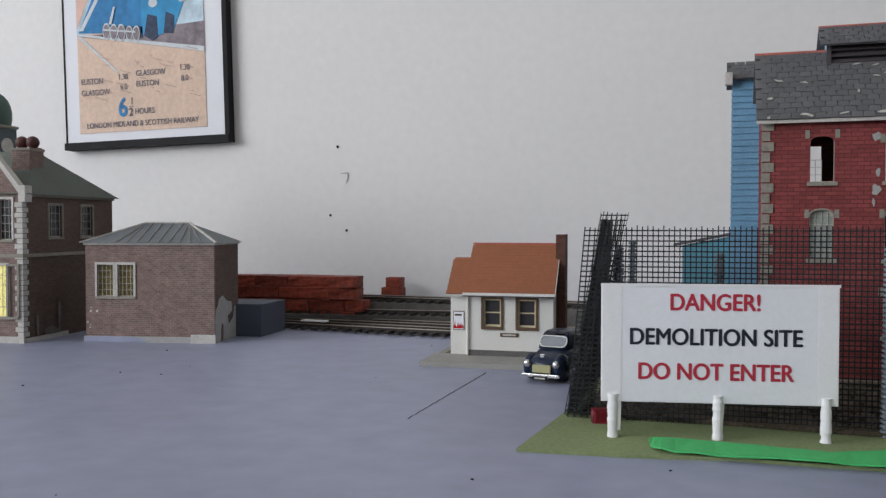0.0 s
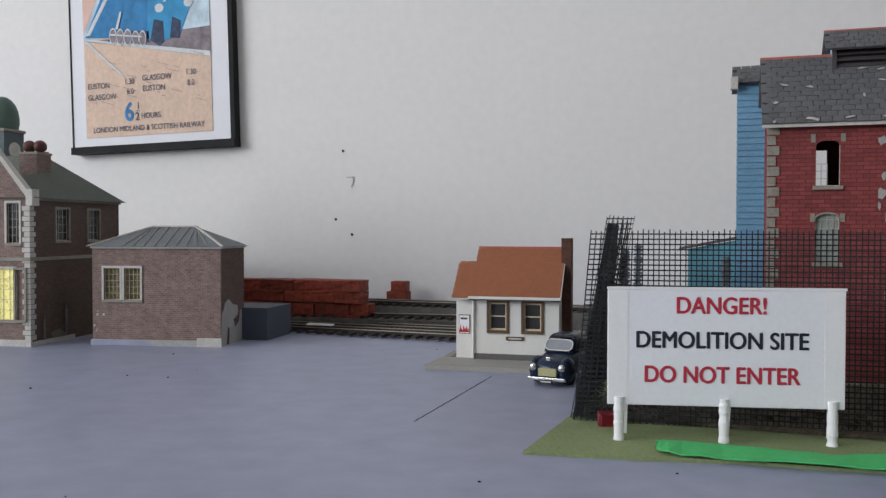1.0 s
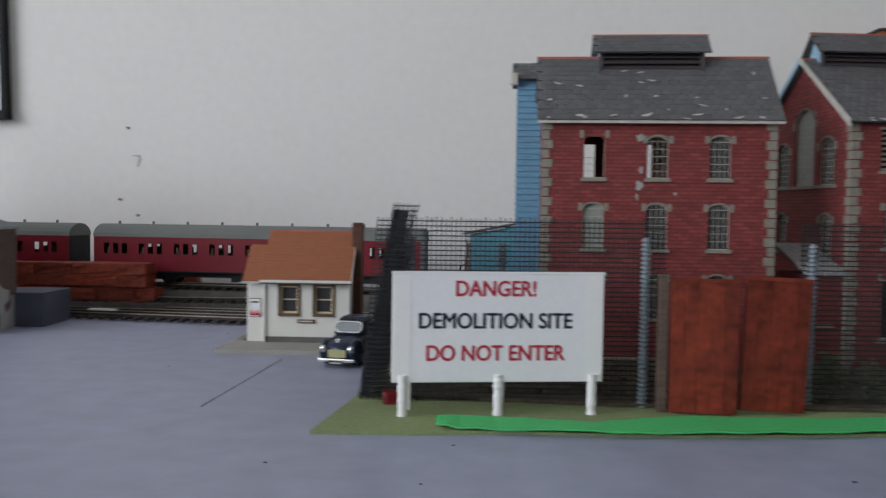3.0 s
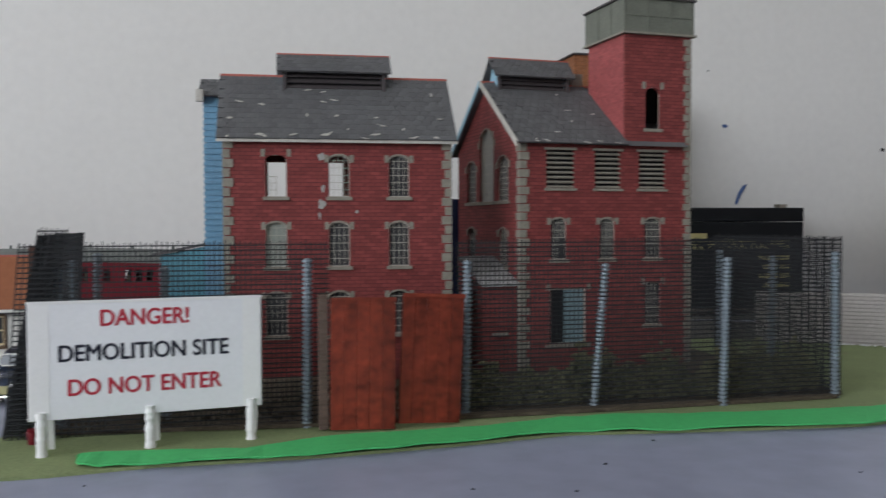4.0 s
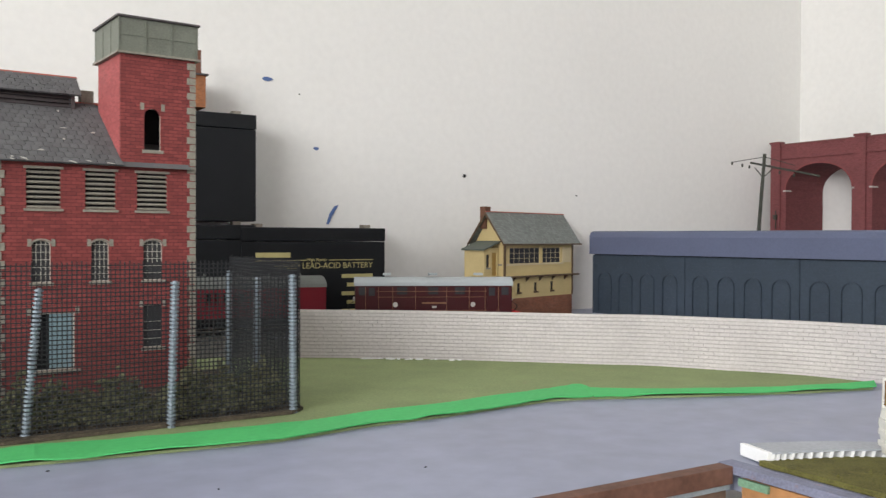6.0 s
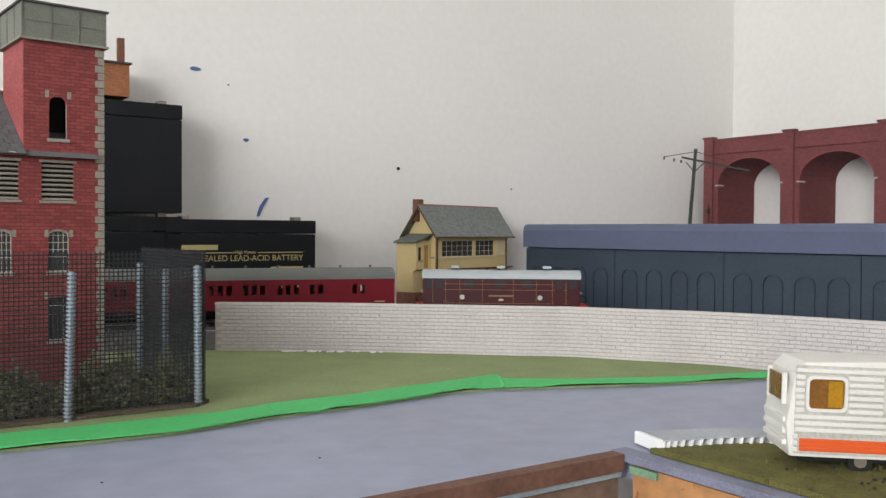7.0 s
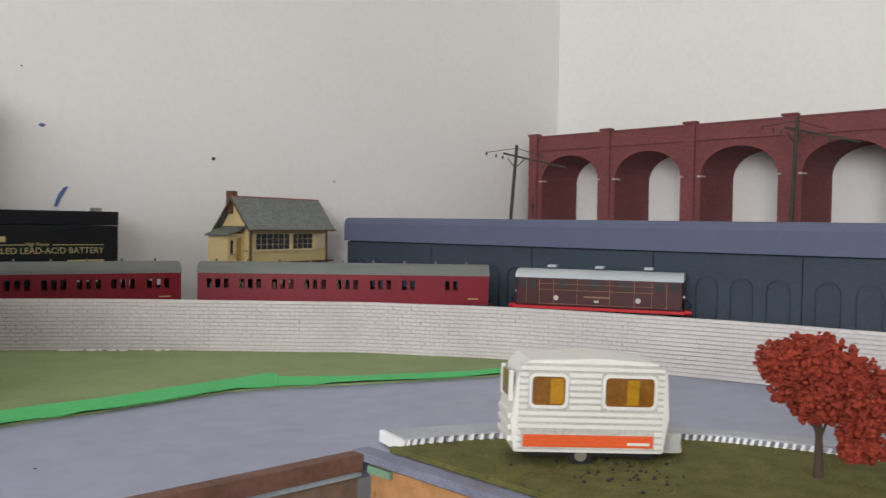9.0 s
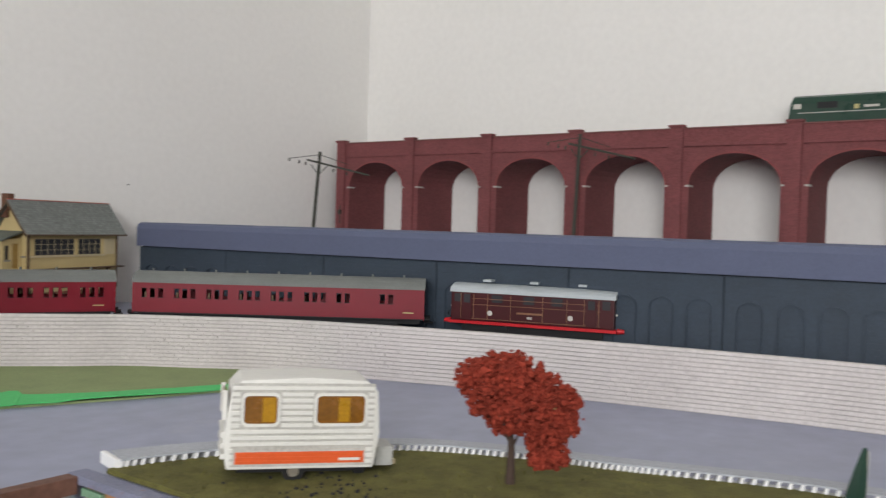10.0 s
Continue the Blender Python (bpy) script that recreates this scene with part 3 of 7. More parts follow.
def turf_scatter():
    rng = random.Random(8)
    bm = bmesh.new()
    for k in range(1500):
        x, y = rng.uniform(WELL_X + 0.002, 0.575), rng.uniform(-0.16, 0.16)
        if (x - 0.44) / 0.15 + max(0, y) / 0.16 > 0.92:
            continue
        a = rng.uniform(0, 6.28)
        h, w = rng.uniform(0.0006, 0.0020), rng.uniform(0.0003, 0.0008)
        dx, dy = math.cos(a) * w, math.sin(a) * w
        v = [bm.verts.new(p) for p in ((x - dx, y - dy, 0.0022), (x + dx, y + dy, 0.0022), (x + rng.uniform(-w, w), y + rng.uniform(-w, w), 0.0026 + h))]
        bm.faces.new(v)
    tagged(part("turf_tufts", bm, TURF), "short dry turf fibres on the caravan plot", "grass", kind="stuff")
    # black crumbs, gathered here to deepen the caravan's dark band of shadow
    bm = bmesh.new()
    for k in range(70):
        x, y = rng.gauss(0.487, 0.012), rng.gauss(0.070, 0.014)
        if x < WELL_X + 0.008:
            continue
        r = rng.uniform(0.0003, 0.0011)
        b = bmesh.ops.create_icosphere(bm, subdivisions=1, radius=r)
        bmesh.ops.translate(bm, verts=b["verts"], vec=(x, y, 0.0028))
    tagged(part("coal_crumbs", bm, BLACKMARK), "black crumbs on the turf, darkening it as shade by the caravan", "crumbs", kind="stuff")


turf_scatter()


def kerb():
    line = smooth_line([(0.4480, 0.1490), (0.4850, 0.1340), (0.5200, 0.1060), (0.5490, 0.0790), (0.5637, 0.0530), (0.5757, 0.0220), (0.5830, -0.0060), (0.5920, -0.0320), (0.6060, -0.0740), (0.6120, -0.1200), (0.6100, -0.1800), (0.5800, -0.2500)], 10)
    outer = []
    for k, (x, y) in enumerate(line):
        a, b = Vector(line[max(0, k - 1)]), Vector(line[min(len(line) - 1, k + 1)])
        d = (b - a).normalized()
        wide = 0.0105 + 0.007 * max(0.0, 1 - k / 24)
        outer.append((x - d.y * wide, y + d.x * wide))
    top = thing("kerb_edging", pose(0, 0, 0), "grey corrugated card kerb with white cut edge round the turf", "kerb")
    sheet = mat("pale_grey_card", (0.40, 0.42, 0.46), 0.6, var=0.14, fine=500, broad=30)
    for z0, z1, m in ((0.0052, 0.0059, sheet), (0.0002, 0.0009, SIGNW)):
        bm = bmesh.new()
        rows = [[bm.verts.new(p) for p in ((xa, ya, z0), (xa, ya, z1), (xb, yb, z1), (xb, yb, z0))] for (xa, ya), (xb, yb) in zip(line, outer)]
        for r, q in zip(rows, rows[1:]):
            for k in range(4):
                bm.faces.new((r[k], r[(k + 1) % 4], q[(k + 1) % 4], q[k]))
        bm.faces.new(rows[0][::-1]), bm.faces.new(rows[-1])
        bmesh.ops.recalc_face_normals(bm, faces=bm.faces[:])
        part("kerb_sheet", bm, m, top)
    b = prism([(-0.0014, 0.0009), (-0.0002, 0.0052), (0.0012, 0.0052), (0.0000, 0.0009)], "y", 0.0, 0.012)
    me = bpy.data.meshes.new("rib")
    b.to_mesh(me), b.free()
    me.materials.append(SIGNW)
    for (xa, ya), (xb, yb) in zip(line, line[1:]):
        seg = math.hypot(xb - xa, yb - ya)
        n = max(1, round(seg / 0.0042))
        for k in range(n):
            f = k / n
            place("rib", me, top, at=pose(xa + (xb - xa) * f, ya + (yb - ya) * f, 0.0, 0, 0, math.degrees(math.atan2(yb - ya, xb - xa))))
    part("kerb_end", box(-0.0012, 0.0012, 0.0, 0.0180, 0.0008, 0.0060, 0.0006), SIGNW, top, "bright white torn end", at=pose(0.4470, 0.1495, 0, 0, 0, -14))


kerb()


def white_wall():
    w = thing("retaining_wall", pose(0, 0, 0), "low whitewashed brick retaining wall, grimy and slightly curved", "wall", kind="structure")
    line = smooth_line(WALL_LINE, 5)
    part("core", ribbon(line, 0.0355, 0.0030, 0.0), mat("grimy_joint", (0.46, 0.425, 0.415), 0.9, var=0.2), w)
    # courses of whitewashed stretchers, proud of the core
    pts = [Vector(p) for p in smooth_line(WALL_LINE, 24)]
    cum = [0.0]
    for a, b in zip(pts, pts[1:]):
        cum.append(cum[-1] + (b - a).length)

    def at_s(s):
        k = max(0, min(len(pts) - 2, next((i for i, c in enumerate(cum) if c > s), len(cum) - 1) - 1))
        f = (s - cum[k]) / max(1e-9, cum[k + 1] - cum[k])
        return pts[k].lerp(pts[k + 1], f)

    rng = random.Random(4)
    rows, length, h = 13, 0.0068, 0.0027
    bm = box(0.0, length - 0.00006, 0.0, 0.0022, 0.0, h * 0.82, 0.00007)
    brick = bpy.data.meshes.new("brick")
    bm.to_mesh(brick), bm.free()
    brick.materials.append(WHITEWALL)
    bm = bmesh.new()
    for r in range(rows):
        s = 0.001 + (length / 2 if r % 2 else 0)
        while s + length < cum[-1]:
            a, b = at_s(s + 0.0001), at_s(s + length - 0.0001)
            d = (b - a).normalized()
            n = Vector((-d.y, d.x))
            if n.x + n.y > 0:
                n = -n
            o = rng.uniform(0.0020, 0.0026)
            z0 = 0.0004 + r * h
            if 0.455 < s < 0.60:
                place("brick", brick, w, at=pose(a.x, a.y, z0, 0, 0, math.degrees(math.atan2(d.y, d.x))) @ pose(0, 0 if (Vector((-d.y, d.x)) - n).length < 1e-6 else -0.0022 - (o - 0.0020), 0))
                s += length
                continue
            q = [bm.verts.new(p) for p in ((*(a + n * 0.001), z0), (*(b + n * 0.001), z0), (*(b + n * 0.001), z0 + h * 0.82), (*(a + n * 0.001), z0 + h * 0.82))]
            e = 0.00016
            i0, i1 = a + n * o + d * 0.00003, b + n * o - d * 0.00003
            p2 = [bm.verts.new(p) for p in ((*i0, z0 + e), (*i1, z0 + e), (*i1, z0 + h * 0.82 - e), (*i0, z0 + h * 0.82 - e))]
            bm.faces.new(p2)
            for k in range(4):
                bm.faces.new((q[k], q[(k + 1) % 4], p2[(k + 1) % 4], p2[k]))
            s += length
    bmesh.ops.recalc_face_normals(bm, faces=bm.faces[:])
    tagged(part("brick_courses", bm, WHITEWALL, w), kind="stuff")
    part("coping", ribbon(line, 0.0018, 0.0052, 0.0353), WHITEWALL, w)


white_wall()


def wall_debris():
    rng = random.Random(12)
    bm = bmesh.new()
    for k in range(26):
        f = rng.random()
        x, y = 0.440 + 0.060 * f, 0.5145 - 0.045 * f
        b = bmesh.ops.create_cube(bm, size=rng.uniform(0.0006, 0.0022))
        bmesh.ops.scale(bm, verts=b["verts"], vec=(rng.uniform(0.8, 2.5), 1, rng.uniform(0.3, 0.8)))
        bmesh.ops.translate(bm, verts=b["verts"], vec=(x + rng.uniform(-0.002, 0.001), y - 0.005 + rng.uniform(-0.002, 0.001), 0.0016))
    tagged(part("plaster_crumbs", bm, SIGNW), "white plaster crumbs at the foot of the wall", "debris", kind="stuff")


wall_debris()


# ---- demolition sign ----
def danger_sign():
    s = thing("danger_sign", pose(-0.0418, 0.3149, 0, 0, 0, 7.6) @ sized(1.04, 0.995), "white demolition site warning board on round white posts", "sign")
    w = 0.0824
    part("board", box(0, w, 0, 0.0016, 0.0146, 0.0590, 0.0003), SIGNW, s)
    part("frame_rail", box(-0.0002, w + 0.0002, -0.0006, 0.0, 0.0584, 0.0594), SIGNW, s)
    part("notice", box(0.0070, w - 0.0070, -0.0005, -0.0002, 0.0149, 0.0583), PAPER, s, "printed white paper notice with soft creases")
    part("side_strip", box(0.0004, 0.0072, -0.0006, -0.0001, 0.0149, 0.0583), SIGNW, s)
    part("side_strip", box(w - 0.0072, w - 0.0004, -0.0006, -0.0001, 0.0149, 0.0583), SIGNW, s)
    notice = s.children[2]
    for words, z, size, m, sp in (("DANGER!", 0.0522, 0.0088, SIGNRED, 1.0), ("DEMOLITION SITE", 0.0392, 0.0088, SIGNBLK, 1.0), ("DO NOT ENTER", 0.0262, 0.0088, SIGNRED, 1.0)):
        for dx, dz in ((-0.00022, 0.0), (0.00022, 0.0), (0.0, 0.00016), (0.0, -0.00012)):
            text("lettering", words, size, pose(w / 2 - 0.0013 + dx, -0.00062 - dz * 0.1, z + dz, 90), m, notice, spacing=sp, squeeze=0.84)
    for k, x in enumerate((0.0042, w / 2, w - 0.0042)):
        rng = random.Random(k)
        bm = lathe([(0.0019 + rng.uniform(-0.0003, 0.0002), 0.00125 * i) for i in range(15)], 14)
        part("post", bm, SIGNW, s, at=pose(x, 0.0, 0.0002))
        part("brace", box(-0.0011, 0.0011, -0.0008, 0.0008, 0.0, 0.030), SIGNW, s, at=pose(x + 0.0025, 0.012, 0, 18, 0, 0))


danger_sign()


# ---- fence ----
def wire_panel(length, height, pitch, wire, skip=None, lean=0.0):
    bm = bmesh.new()
    rng = random.Random(int(length * 1e5))
    n = int(length / pitch)
    for k in range(n + 1):
        x = k * pitch
        if skip and skip[0] < x < skip[1]:
            continue
        quad_box(bm, x - wire * 0.42, x + wire * 0.42, -wire / 2, wire / 2, 0, height + rng.uniform(-0.0004, 0.0008))
    for k in range(int(height / pitch) + 1):
        z = k * pitch
        runs = [(0, length)] if not skip else [(0, skip[0]), (skip[1], length)]
        for a, b in runs:
            quad_box(bm, a, b, -wire / 2, wire / 2, z - wire / 2, z + wire / 2)
    return bm


def twisted_post(h):
    n = int(h / 0.0019)
    prof = []
    for k in range(n):
        prof += [(0.00215, 0.0019 * k + 0.0001), (0.00215, 0.0019 * k + 0.0010), (0.0012, 0.0019 * k + 0.0013), (0.0012, 0.0019 * k + 0.0017)]
    return lathe(prof, 10)


def fence():
    f = thing("mesh_fence", pose(0, 0, 0.001), "dark wire mesh fence on grey twisted posts around the yard", "fence")
    front = wire_panel(0.3745, 0.079, 0.0021, 0.00052, (0.1235, 0.1795))
    for v in front.verts:
        # the loose end leans out towards its foot
        v.co.x += (v.co.z - 0.079) * 0.085 * max(0.0, 1 - v.co.x / 0.024)
    tagged(part("front_mesh", front, WIRE, f, at=pose(-0.0510, 0.3455, 0)), kind="stuff")
    side = wire_panel(0.130, 0.082, 0.0021, 0.00050)
    for v in side.verts:
        v.co.y -= (v.co.z - 0.040) * 0.17 * max(0.35, 1 - v.co.x / 0.130) + 0.0012 * math.sin(v.co.x * 70)
    tagged(part("side_mesh", side, WIRE, f, at=pose(-0.0515, 0.348, 0, 0, 0, 90)), kind="stuff")
    tagged(part("side_mesh", wire_panel(0.125, 0.079, 0.0021, 0.00040), WIRE, f, at=pose(0.324, 0.3455, 0, 0, 0, 89)), kind="stuff")
    # rolled loose end of the mesh at the corner
    rng = random.Random(11)
    for k in range(3):
        bm = wire_panel(0.021 - 0.003 * k, 0.085 - 0.002 * k, 0.0021, 0.00050)
        r = 0.0058 - 0.0013 * k
        for v in bm.verts:
            a = v.co.x / r + 1.1 * k
            v.co.x, v.co.y = r * math.cos(a), r * 0.8 * math.sin(a) + v.co.y
            v.co.x += (v.co.z - 0.04) * 0.17 + 0.0006 * math.sin(v.co.z * 160 + k)
        tagged(part("rolled_end", bm, WIRE, f, at=pose(-0.0475 + 0.0008 * k, 0.3515 + 0.001 * k, 0)), kind="stuff")
    bm = box(-0.0032, 0.0032, -0.0024, 0.0024, 0.0, 0.0060, 0.0011)
    for v in bm.verts:
        v.co += Vector((rng.uniform(-0.0004, 0.0004), rng.uniform(-0.0004, 0.0004), 0))
    tagged(part("red_scrap", bm, mat("dark_red_plastic", (0.16, 0.010, 0.016), 0.45, var=0.25), at=pose(-0.0440, 0.3380, 0.0010, 0, 0, 12)), "small dark red scrap at the foot of the fence", "debris")
    posts = [(-0.038, 0.355, 0.070, 0, 0), (-0.040, 0.395, 0.071, 0, 0), (-0.037, 0.438, 0.073, 0, 1), (0.003, 0.362, 0.070, 0, 0), (0.0621, 0.3405, 0.0728, 0, 0.5), (0.1325, 0.345, 0.0715, 0, 1.0), (0.1940, 0.3465, 0.0690, 0, 5.0), (0.2566, 0.3400, 0.0715, 0, 1.6), (0.3200, 0.3440, 0.0740, 0, -0.5), (0.318, 0.395, 0.070, 0, 0.5), (0.320, 0.452, 0.072, 0, 0)]
    cache = {}
    for x, y, h, rx, ry in posts:
        if h not in cache:
            b = twisted_post(h)
            me = bpy.data.meshes.new("post")
            b.to_mesh(me), b.free()
            me.materials.append(POSTM)
            cache[h] = me
        place("post", cache[h], f, at=pose(x, y, 0, rx, ry, 0))


fence()


def gate():
    g = thing("timber_gate", pose(0.0708, 0.3295, 0.002, 0, 0, -0.5) @ sized(1.06, 0.997), "pair of leaning red-brown stained plank gates", "gate")
    for k, (x, z, tilt, turn) in enumerate(((0.0, 0.0, 0.6, -5), (0.0268, 0.0014, 3.0, 4))):
        leaf = part("leaf", box(0.0003, 0.0255, 0.0008, 0.0018, 0.0004, 0.0540), TIMBER, g, at=pose(x, 0, z, -2, tilt, turn))
        rng = random.Random(k)
        for i in range(5):
            part("plank", box(i * 0.0051 + 0.00006, (i + 1) * 0.0051 - 0.00002, -0.0006 + rng.uniform(-0.0003, 0.0001), 0.0008, 0, 0.0545 + rng.uniform(-0.0005, 0.0008), 0.0002), TIMBER, leaf)
        part("rail", box(0.0, 0.0258, -0.0012, -0.0006, 0.0535, 0.0552), TIMBER, leaf)
    part("gate_post", box(-0.0042, -0.0005, 0.001, 0.005, 0, 0.0565, 0.0004), DARKBRICK, g, "dark brick gate post")


gate()


def rubble_and_bushes():
    rng = random.Random(21)
    for k in range(14):
        x = 0.139 + k * 0.0134 + rng.uniform(-0.003, 0.003)
        y = 0.3585 + rng.uniform(-0.001, 0.007)
        tall = rng.choice((0.013, 0.017, 0.021, 0.027))
        lumps = []
        for i in range(480):
            a, r = rng.uniform(0, 6.28), 0.0115 * rng.random() ** 0.6
            lumps.append((r * math.cos(a), r * math.sin(a), 0.0015 + rng.uniform(0.0, tall) * (1 - (r / 0.0125) ** 2) * rng.uniform(0.7, 1.05), rng.uniform(0.0006, 0.0017)))
        tagged(crumbs("bush", lumps, BUSH, k, at=pose(x, y, 0.0015)), "low olive lichen bush behind the fence", "bush", "bushes along the fence")
    bm = bmesh.new()
    for k in range(420):
        x, y = rng.uniform(-0.045, 0.33), rng.uniform(0.350, 0.415)
        b = bmesh.ops.create_cube(bm, size=rng.uniform(0.0008, 0.003))
        for v in b["verts"]:
            v.co *= rng.uniform(0.6, 1.3)
        bmesh.ops.translate(bm, verts=b["verts"], vec=(x, y, 0.0036))
    tagged(part("rubble", bm, EARTH), "brown rubble strewn over the yard", "rubble", kind="stuff")
    bm = bmesh.new()
    for r in range(6):
        for k in range(38):
            w = 0.0032
            x = -0.040 + k * w + (w / 2 if r % 2 else 0)
            quad_box(bm, x + 0.0002, x + w - 0.0002, rng.uniform(-0.0004, 0.0003), 0.004, r * 0.0021 + 0.0001, r * 0.0021 + 0.0019)
    tagged(part("stone_wall", bm, mat("dry_stone", (0.26, 0.21, 0.16), 0.9, var=0.4), at=pose(0, 0.385, 0.0015, 0, 0, 4)), "low dry stone wall behind the fence", "wall", kind="structure")


rubble_and_bushes()


# ---- mills ----
def louvre(parent, x0, x1, z0, z1, y=0.0):
    lv = part("louvre", box(x0, x1, y + 0.003, y + 0.0036, z0, z1), DARK, parent)
    n = 8
    for k in range(n):
        z = z0 + (z1 - z0) * k / n
        part("slat", box(x0, x1, -0.0008, 0.0008, -0.00035, 0.00035), STONE if y == 0.0 else LOUVRE, lv, at=pose(0, y + 0.001, z + 0.0009, 35))
    e = 0.0014
    if y == 0.0:
        part("lintel", box(x0 - e, x1 + e, -0.0006, 0, z1, z1 + e), STONE, lv)
        part("sill", box(x0 - e, x1 + e, -0.001, 0, z0 - e, z0), STONE, lv)
    return lv


def lantern(parent, x0, x1, y0, z0, z1, zr, half=0.0085):
    """A louvred ridge lantern standing along x."""
    lan = part("lantern", box(x0 + 0.0015, x1 - 0.0015, y0 - half + 0.003, y0 + half - 0.003, z0, z1), DARK, parent)
    for k in range(5):
        z = z0 + (z1 - z0) * (k + 0.1) / 5
        part("slat", box(x0 + 0.001, x1 - 0.001, -0.0016, 0.0016, -0.0003, 0.0003), LOUVRE, lan, at=pose(0, y0 - half + 0.002, z + 0.001, 38))
    for x in (x0, x1):
        part("end_post", box(x - 0.0011, x + 0.0011, y0 - half, y0 - half + 0.002, z0 - 0.001, z1), LOUVRE, lan)
        part("end_board", prism([(y0 - half + 0.002, z0 - 0.004), (y0 + half - 0.002, z0 - 0.004), (y0 + half - 0.002, z1), (y0, zr - 0.001), (y0 - half + 0.002, z1)], "x", x - 0.0006, x + 0.0006), BLUEP, lan)
    e = 0.0045
    part("lantern_roof", prism([(y0 - half - 0.003, z1 - 0.001), (y0, zr - 0.0006), (y0 + half + 0.003, z1 - 0.001), (y0, zr - 0.0018)], "x", x0 - e, x1 + e), SLATE, lan)
    slates(lan, x0 - e, x1 + e, y0 - half - 0.0034, z1 - 0.001, y0, zr - 0.0004, 5, max(4, int((x1 - x0) / 0.004)), SLATE)
    part("ridge", box(x0 - e, x1 + e, y0 - 0.0009, y0 + 0.0009, zr - 0.0004, zr + 0.0006), RIDGE, lan)


def roof_chips(parent, x0, x1, ya, za, yb, zb, n, seed, eave=6):
    """Torn white card showing through on a slated slope, most along its lower edge."""
    rng = random.Random(seed)
    length, tilt = math.hypot(yb - ya, zb - za), math.degrees(math.atan2(zb - za, yb - ya))
    for k in range(n):
        d = rng.uniform(0.0, 0.004) if k < eave else rng.uniform(0.1, 0.9) * length
        w, h = (rng.uniform(0.002, 0.007), rng.uniform(0.0008, 0.002)) if k < eave or rng.random() < 0.6 else (rng.uniform(0.0012, 0.002), rng.uniform(0.002, 0.005))
        pts = [(w / 2 * math.cos(a) * rng.uniform(0.4, 1.2), h / 2 * math.sin(a) * rng.uniform(0.4, 1.2)) for a in [i * 0.628 for i in range(10)]]
        part("torn_chip", prism(pts, "z", 0.0, 0.00025), PALESTONE, parent, at=pose(rng.uniform(x0, x1), ya, za, tilt, 0, 0) @ pose(0, d, 0.0013, 0, 0, rng.uniform(-25, 25)))


def mill_one():
    W, D, EV, RZ = 0.1275, 0.060, 0.1325, 0.1675
    m = thing("red_brick_mill", pose(0.0265, 0.4390, 0.001, 0, 0, -2.8) @ sized(0.944, 1.003), "derelict red brick mill with slate roof and chipped card edges", "building", "mill buildings")
    cols = [0.0285, 0.0635, 0.0975]
    holes = []
    for r, (z0, z1) in enumerate(((0.1005, 0.1225), (0.0635, 0.0870), (0.0270, 0.0500))):
        for c in cols:
            holes.append((c - 0.0058, c + 0.0058, z0, z1, 0.0028))
    part("front_wall", panel(W, EV, 0.0022, holes), MILLBRICK, m)
    part("rear_wall", panel(W, EV, 0.002, [(a, b, z0, z1, 0) for k, (a, b, z0, z1, _) in enumerate(holes) if k in (0, 1)]), MILLBRICK, m, at=pose(0, D - 0.002, 0))
    for x in (0.0, W - 0.002):
        part("gable_wall", prism([(0.0022, 0), (D - 0.002, 0), (D - 0.002, EV), (D / 2, RZ - 0.002), (0.0022, EV)], "x", x, x + 0.002), MILLBRICK, m)
    clouded = mat("clouded_pane", (0.30, 0.33, 0.30), 0.35, var=0.2, broad=120)
    for k, (a, b, z0, z1, rise) in enumerate(holes):
        if k == 0:
            window(m, a, b, z0, z1, 0, cols=1, rows=1, bar=0.0003, lugs=True)
            window(m, a, a + 0.006, z0, z0 + 0.011, 0, cols=2, rows=3, y=0.0035, sill=None)
        else:
            window(m, a, b, z0, z1, rise, cols=4, rows=5, lugs=True, pane=clouded if k == 3 else None if k == 1 else GLASSD)
    # floors coloured near-black, the indoor shade included
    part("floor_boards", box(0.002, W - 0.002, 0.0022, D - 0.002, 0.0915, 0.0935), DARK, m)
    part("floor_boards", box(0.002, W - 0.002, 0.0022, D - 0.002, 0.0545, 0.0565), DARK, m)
    quoins(m, 0.0, 0.0, 0.0, EV - 0.002, 26, 1)
    quoins(m, W, 0.0, 0.0, EV - 0.002, 26, -1)
    e = 0.0035
    zo = EV - 0.0015
    part("roof", prism([(-0.0045, zo - 0.001), (D / 2, RZ), (D + 0.0045, zo - 0.001), (D / 2, RZ - 0.0015)], "x", -e, W + e), SLATE, m)
    slates(m, -e, W + e, -0.0050, zo - 0.001, D / 2, RZ + 0.0002, 13, 24, SLATE)
    part("ridge_tiles", box(-e, W + e, D / 2 - 0.0010, D / 2 + 0.0010, RZ + 0.0002, RZ + 0.0014), RIDGE, m, "red ridge tiles")
    part("fascia", box(-e, W + e, -0.0045, -0.0038, zo - 0.0022, zo - 0.0004), PALESTONE, m)
    roof_chips(m, 0.002, W - 0.002, -0.0050, zo - 0.001, D / 2, RZ + 0.0002, 26, 5, 11)
    lantern(m, 0.0335, 0.0915, D / 2, RZ - 0.013, RZ + 0.0025, RZ + 0.0130)
    for x, z, w, h in ((0.0535, 0.1215, 0.005, 0.0045), (0.0535, 0.0965, 0.0046, 0.006), (0.0545, 0.1045, 0.0022, 0.005), (0.0735, 0.0925, 0.0022, 0.0022), (0.0525, 0.0905, 0.0015, 0.004)):
        rng = random.Random(int(x * z * 1e7))
        pts = [(x + w / 2 * math.cos(a) * rng.uniform(0.6, 1.2), z + h / 2 * math.sin(a) * rng.uniform(0.6, 1.2)) for a in [i * 0.628 for i in range(10)]]
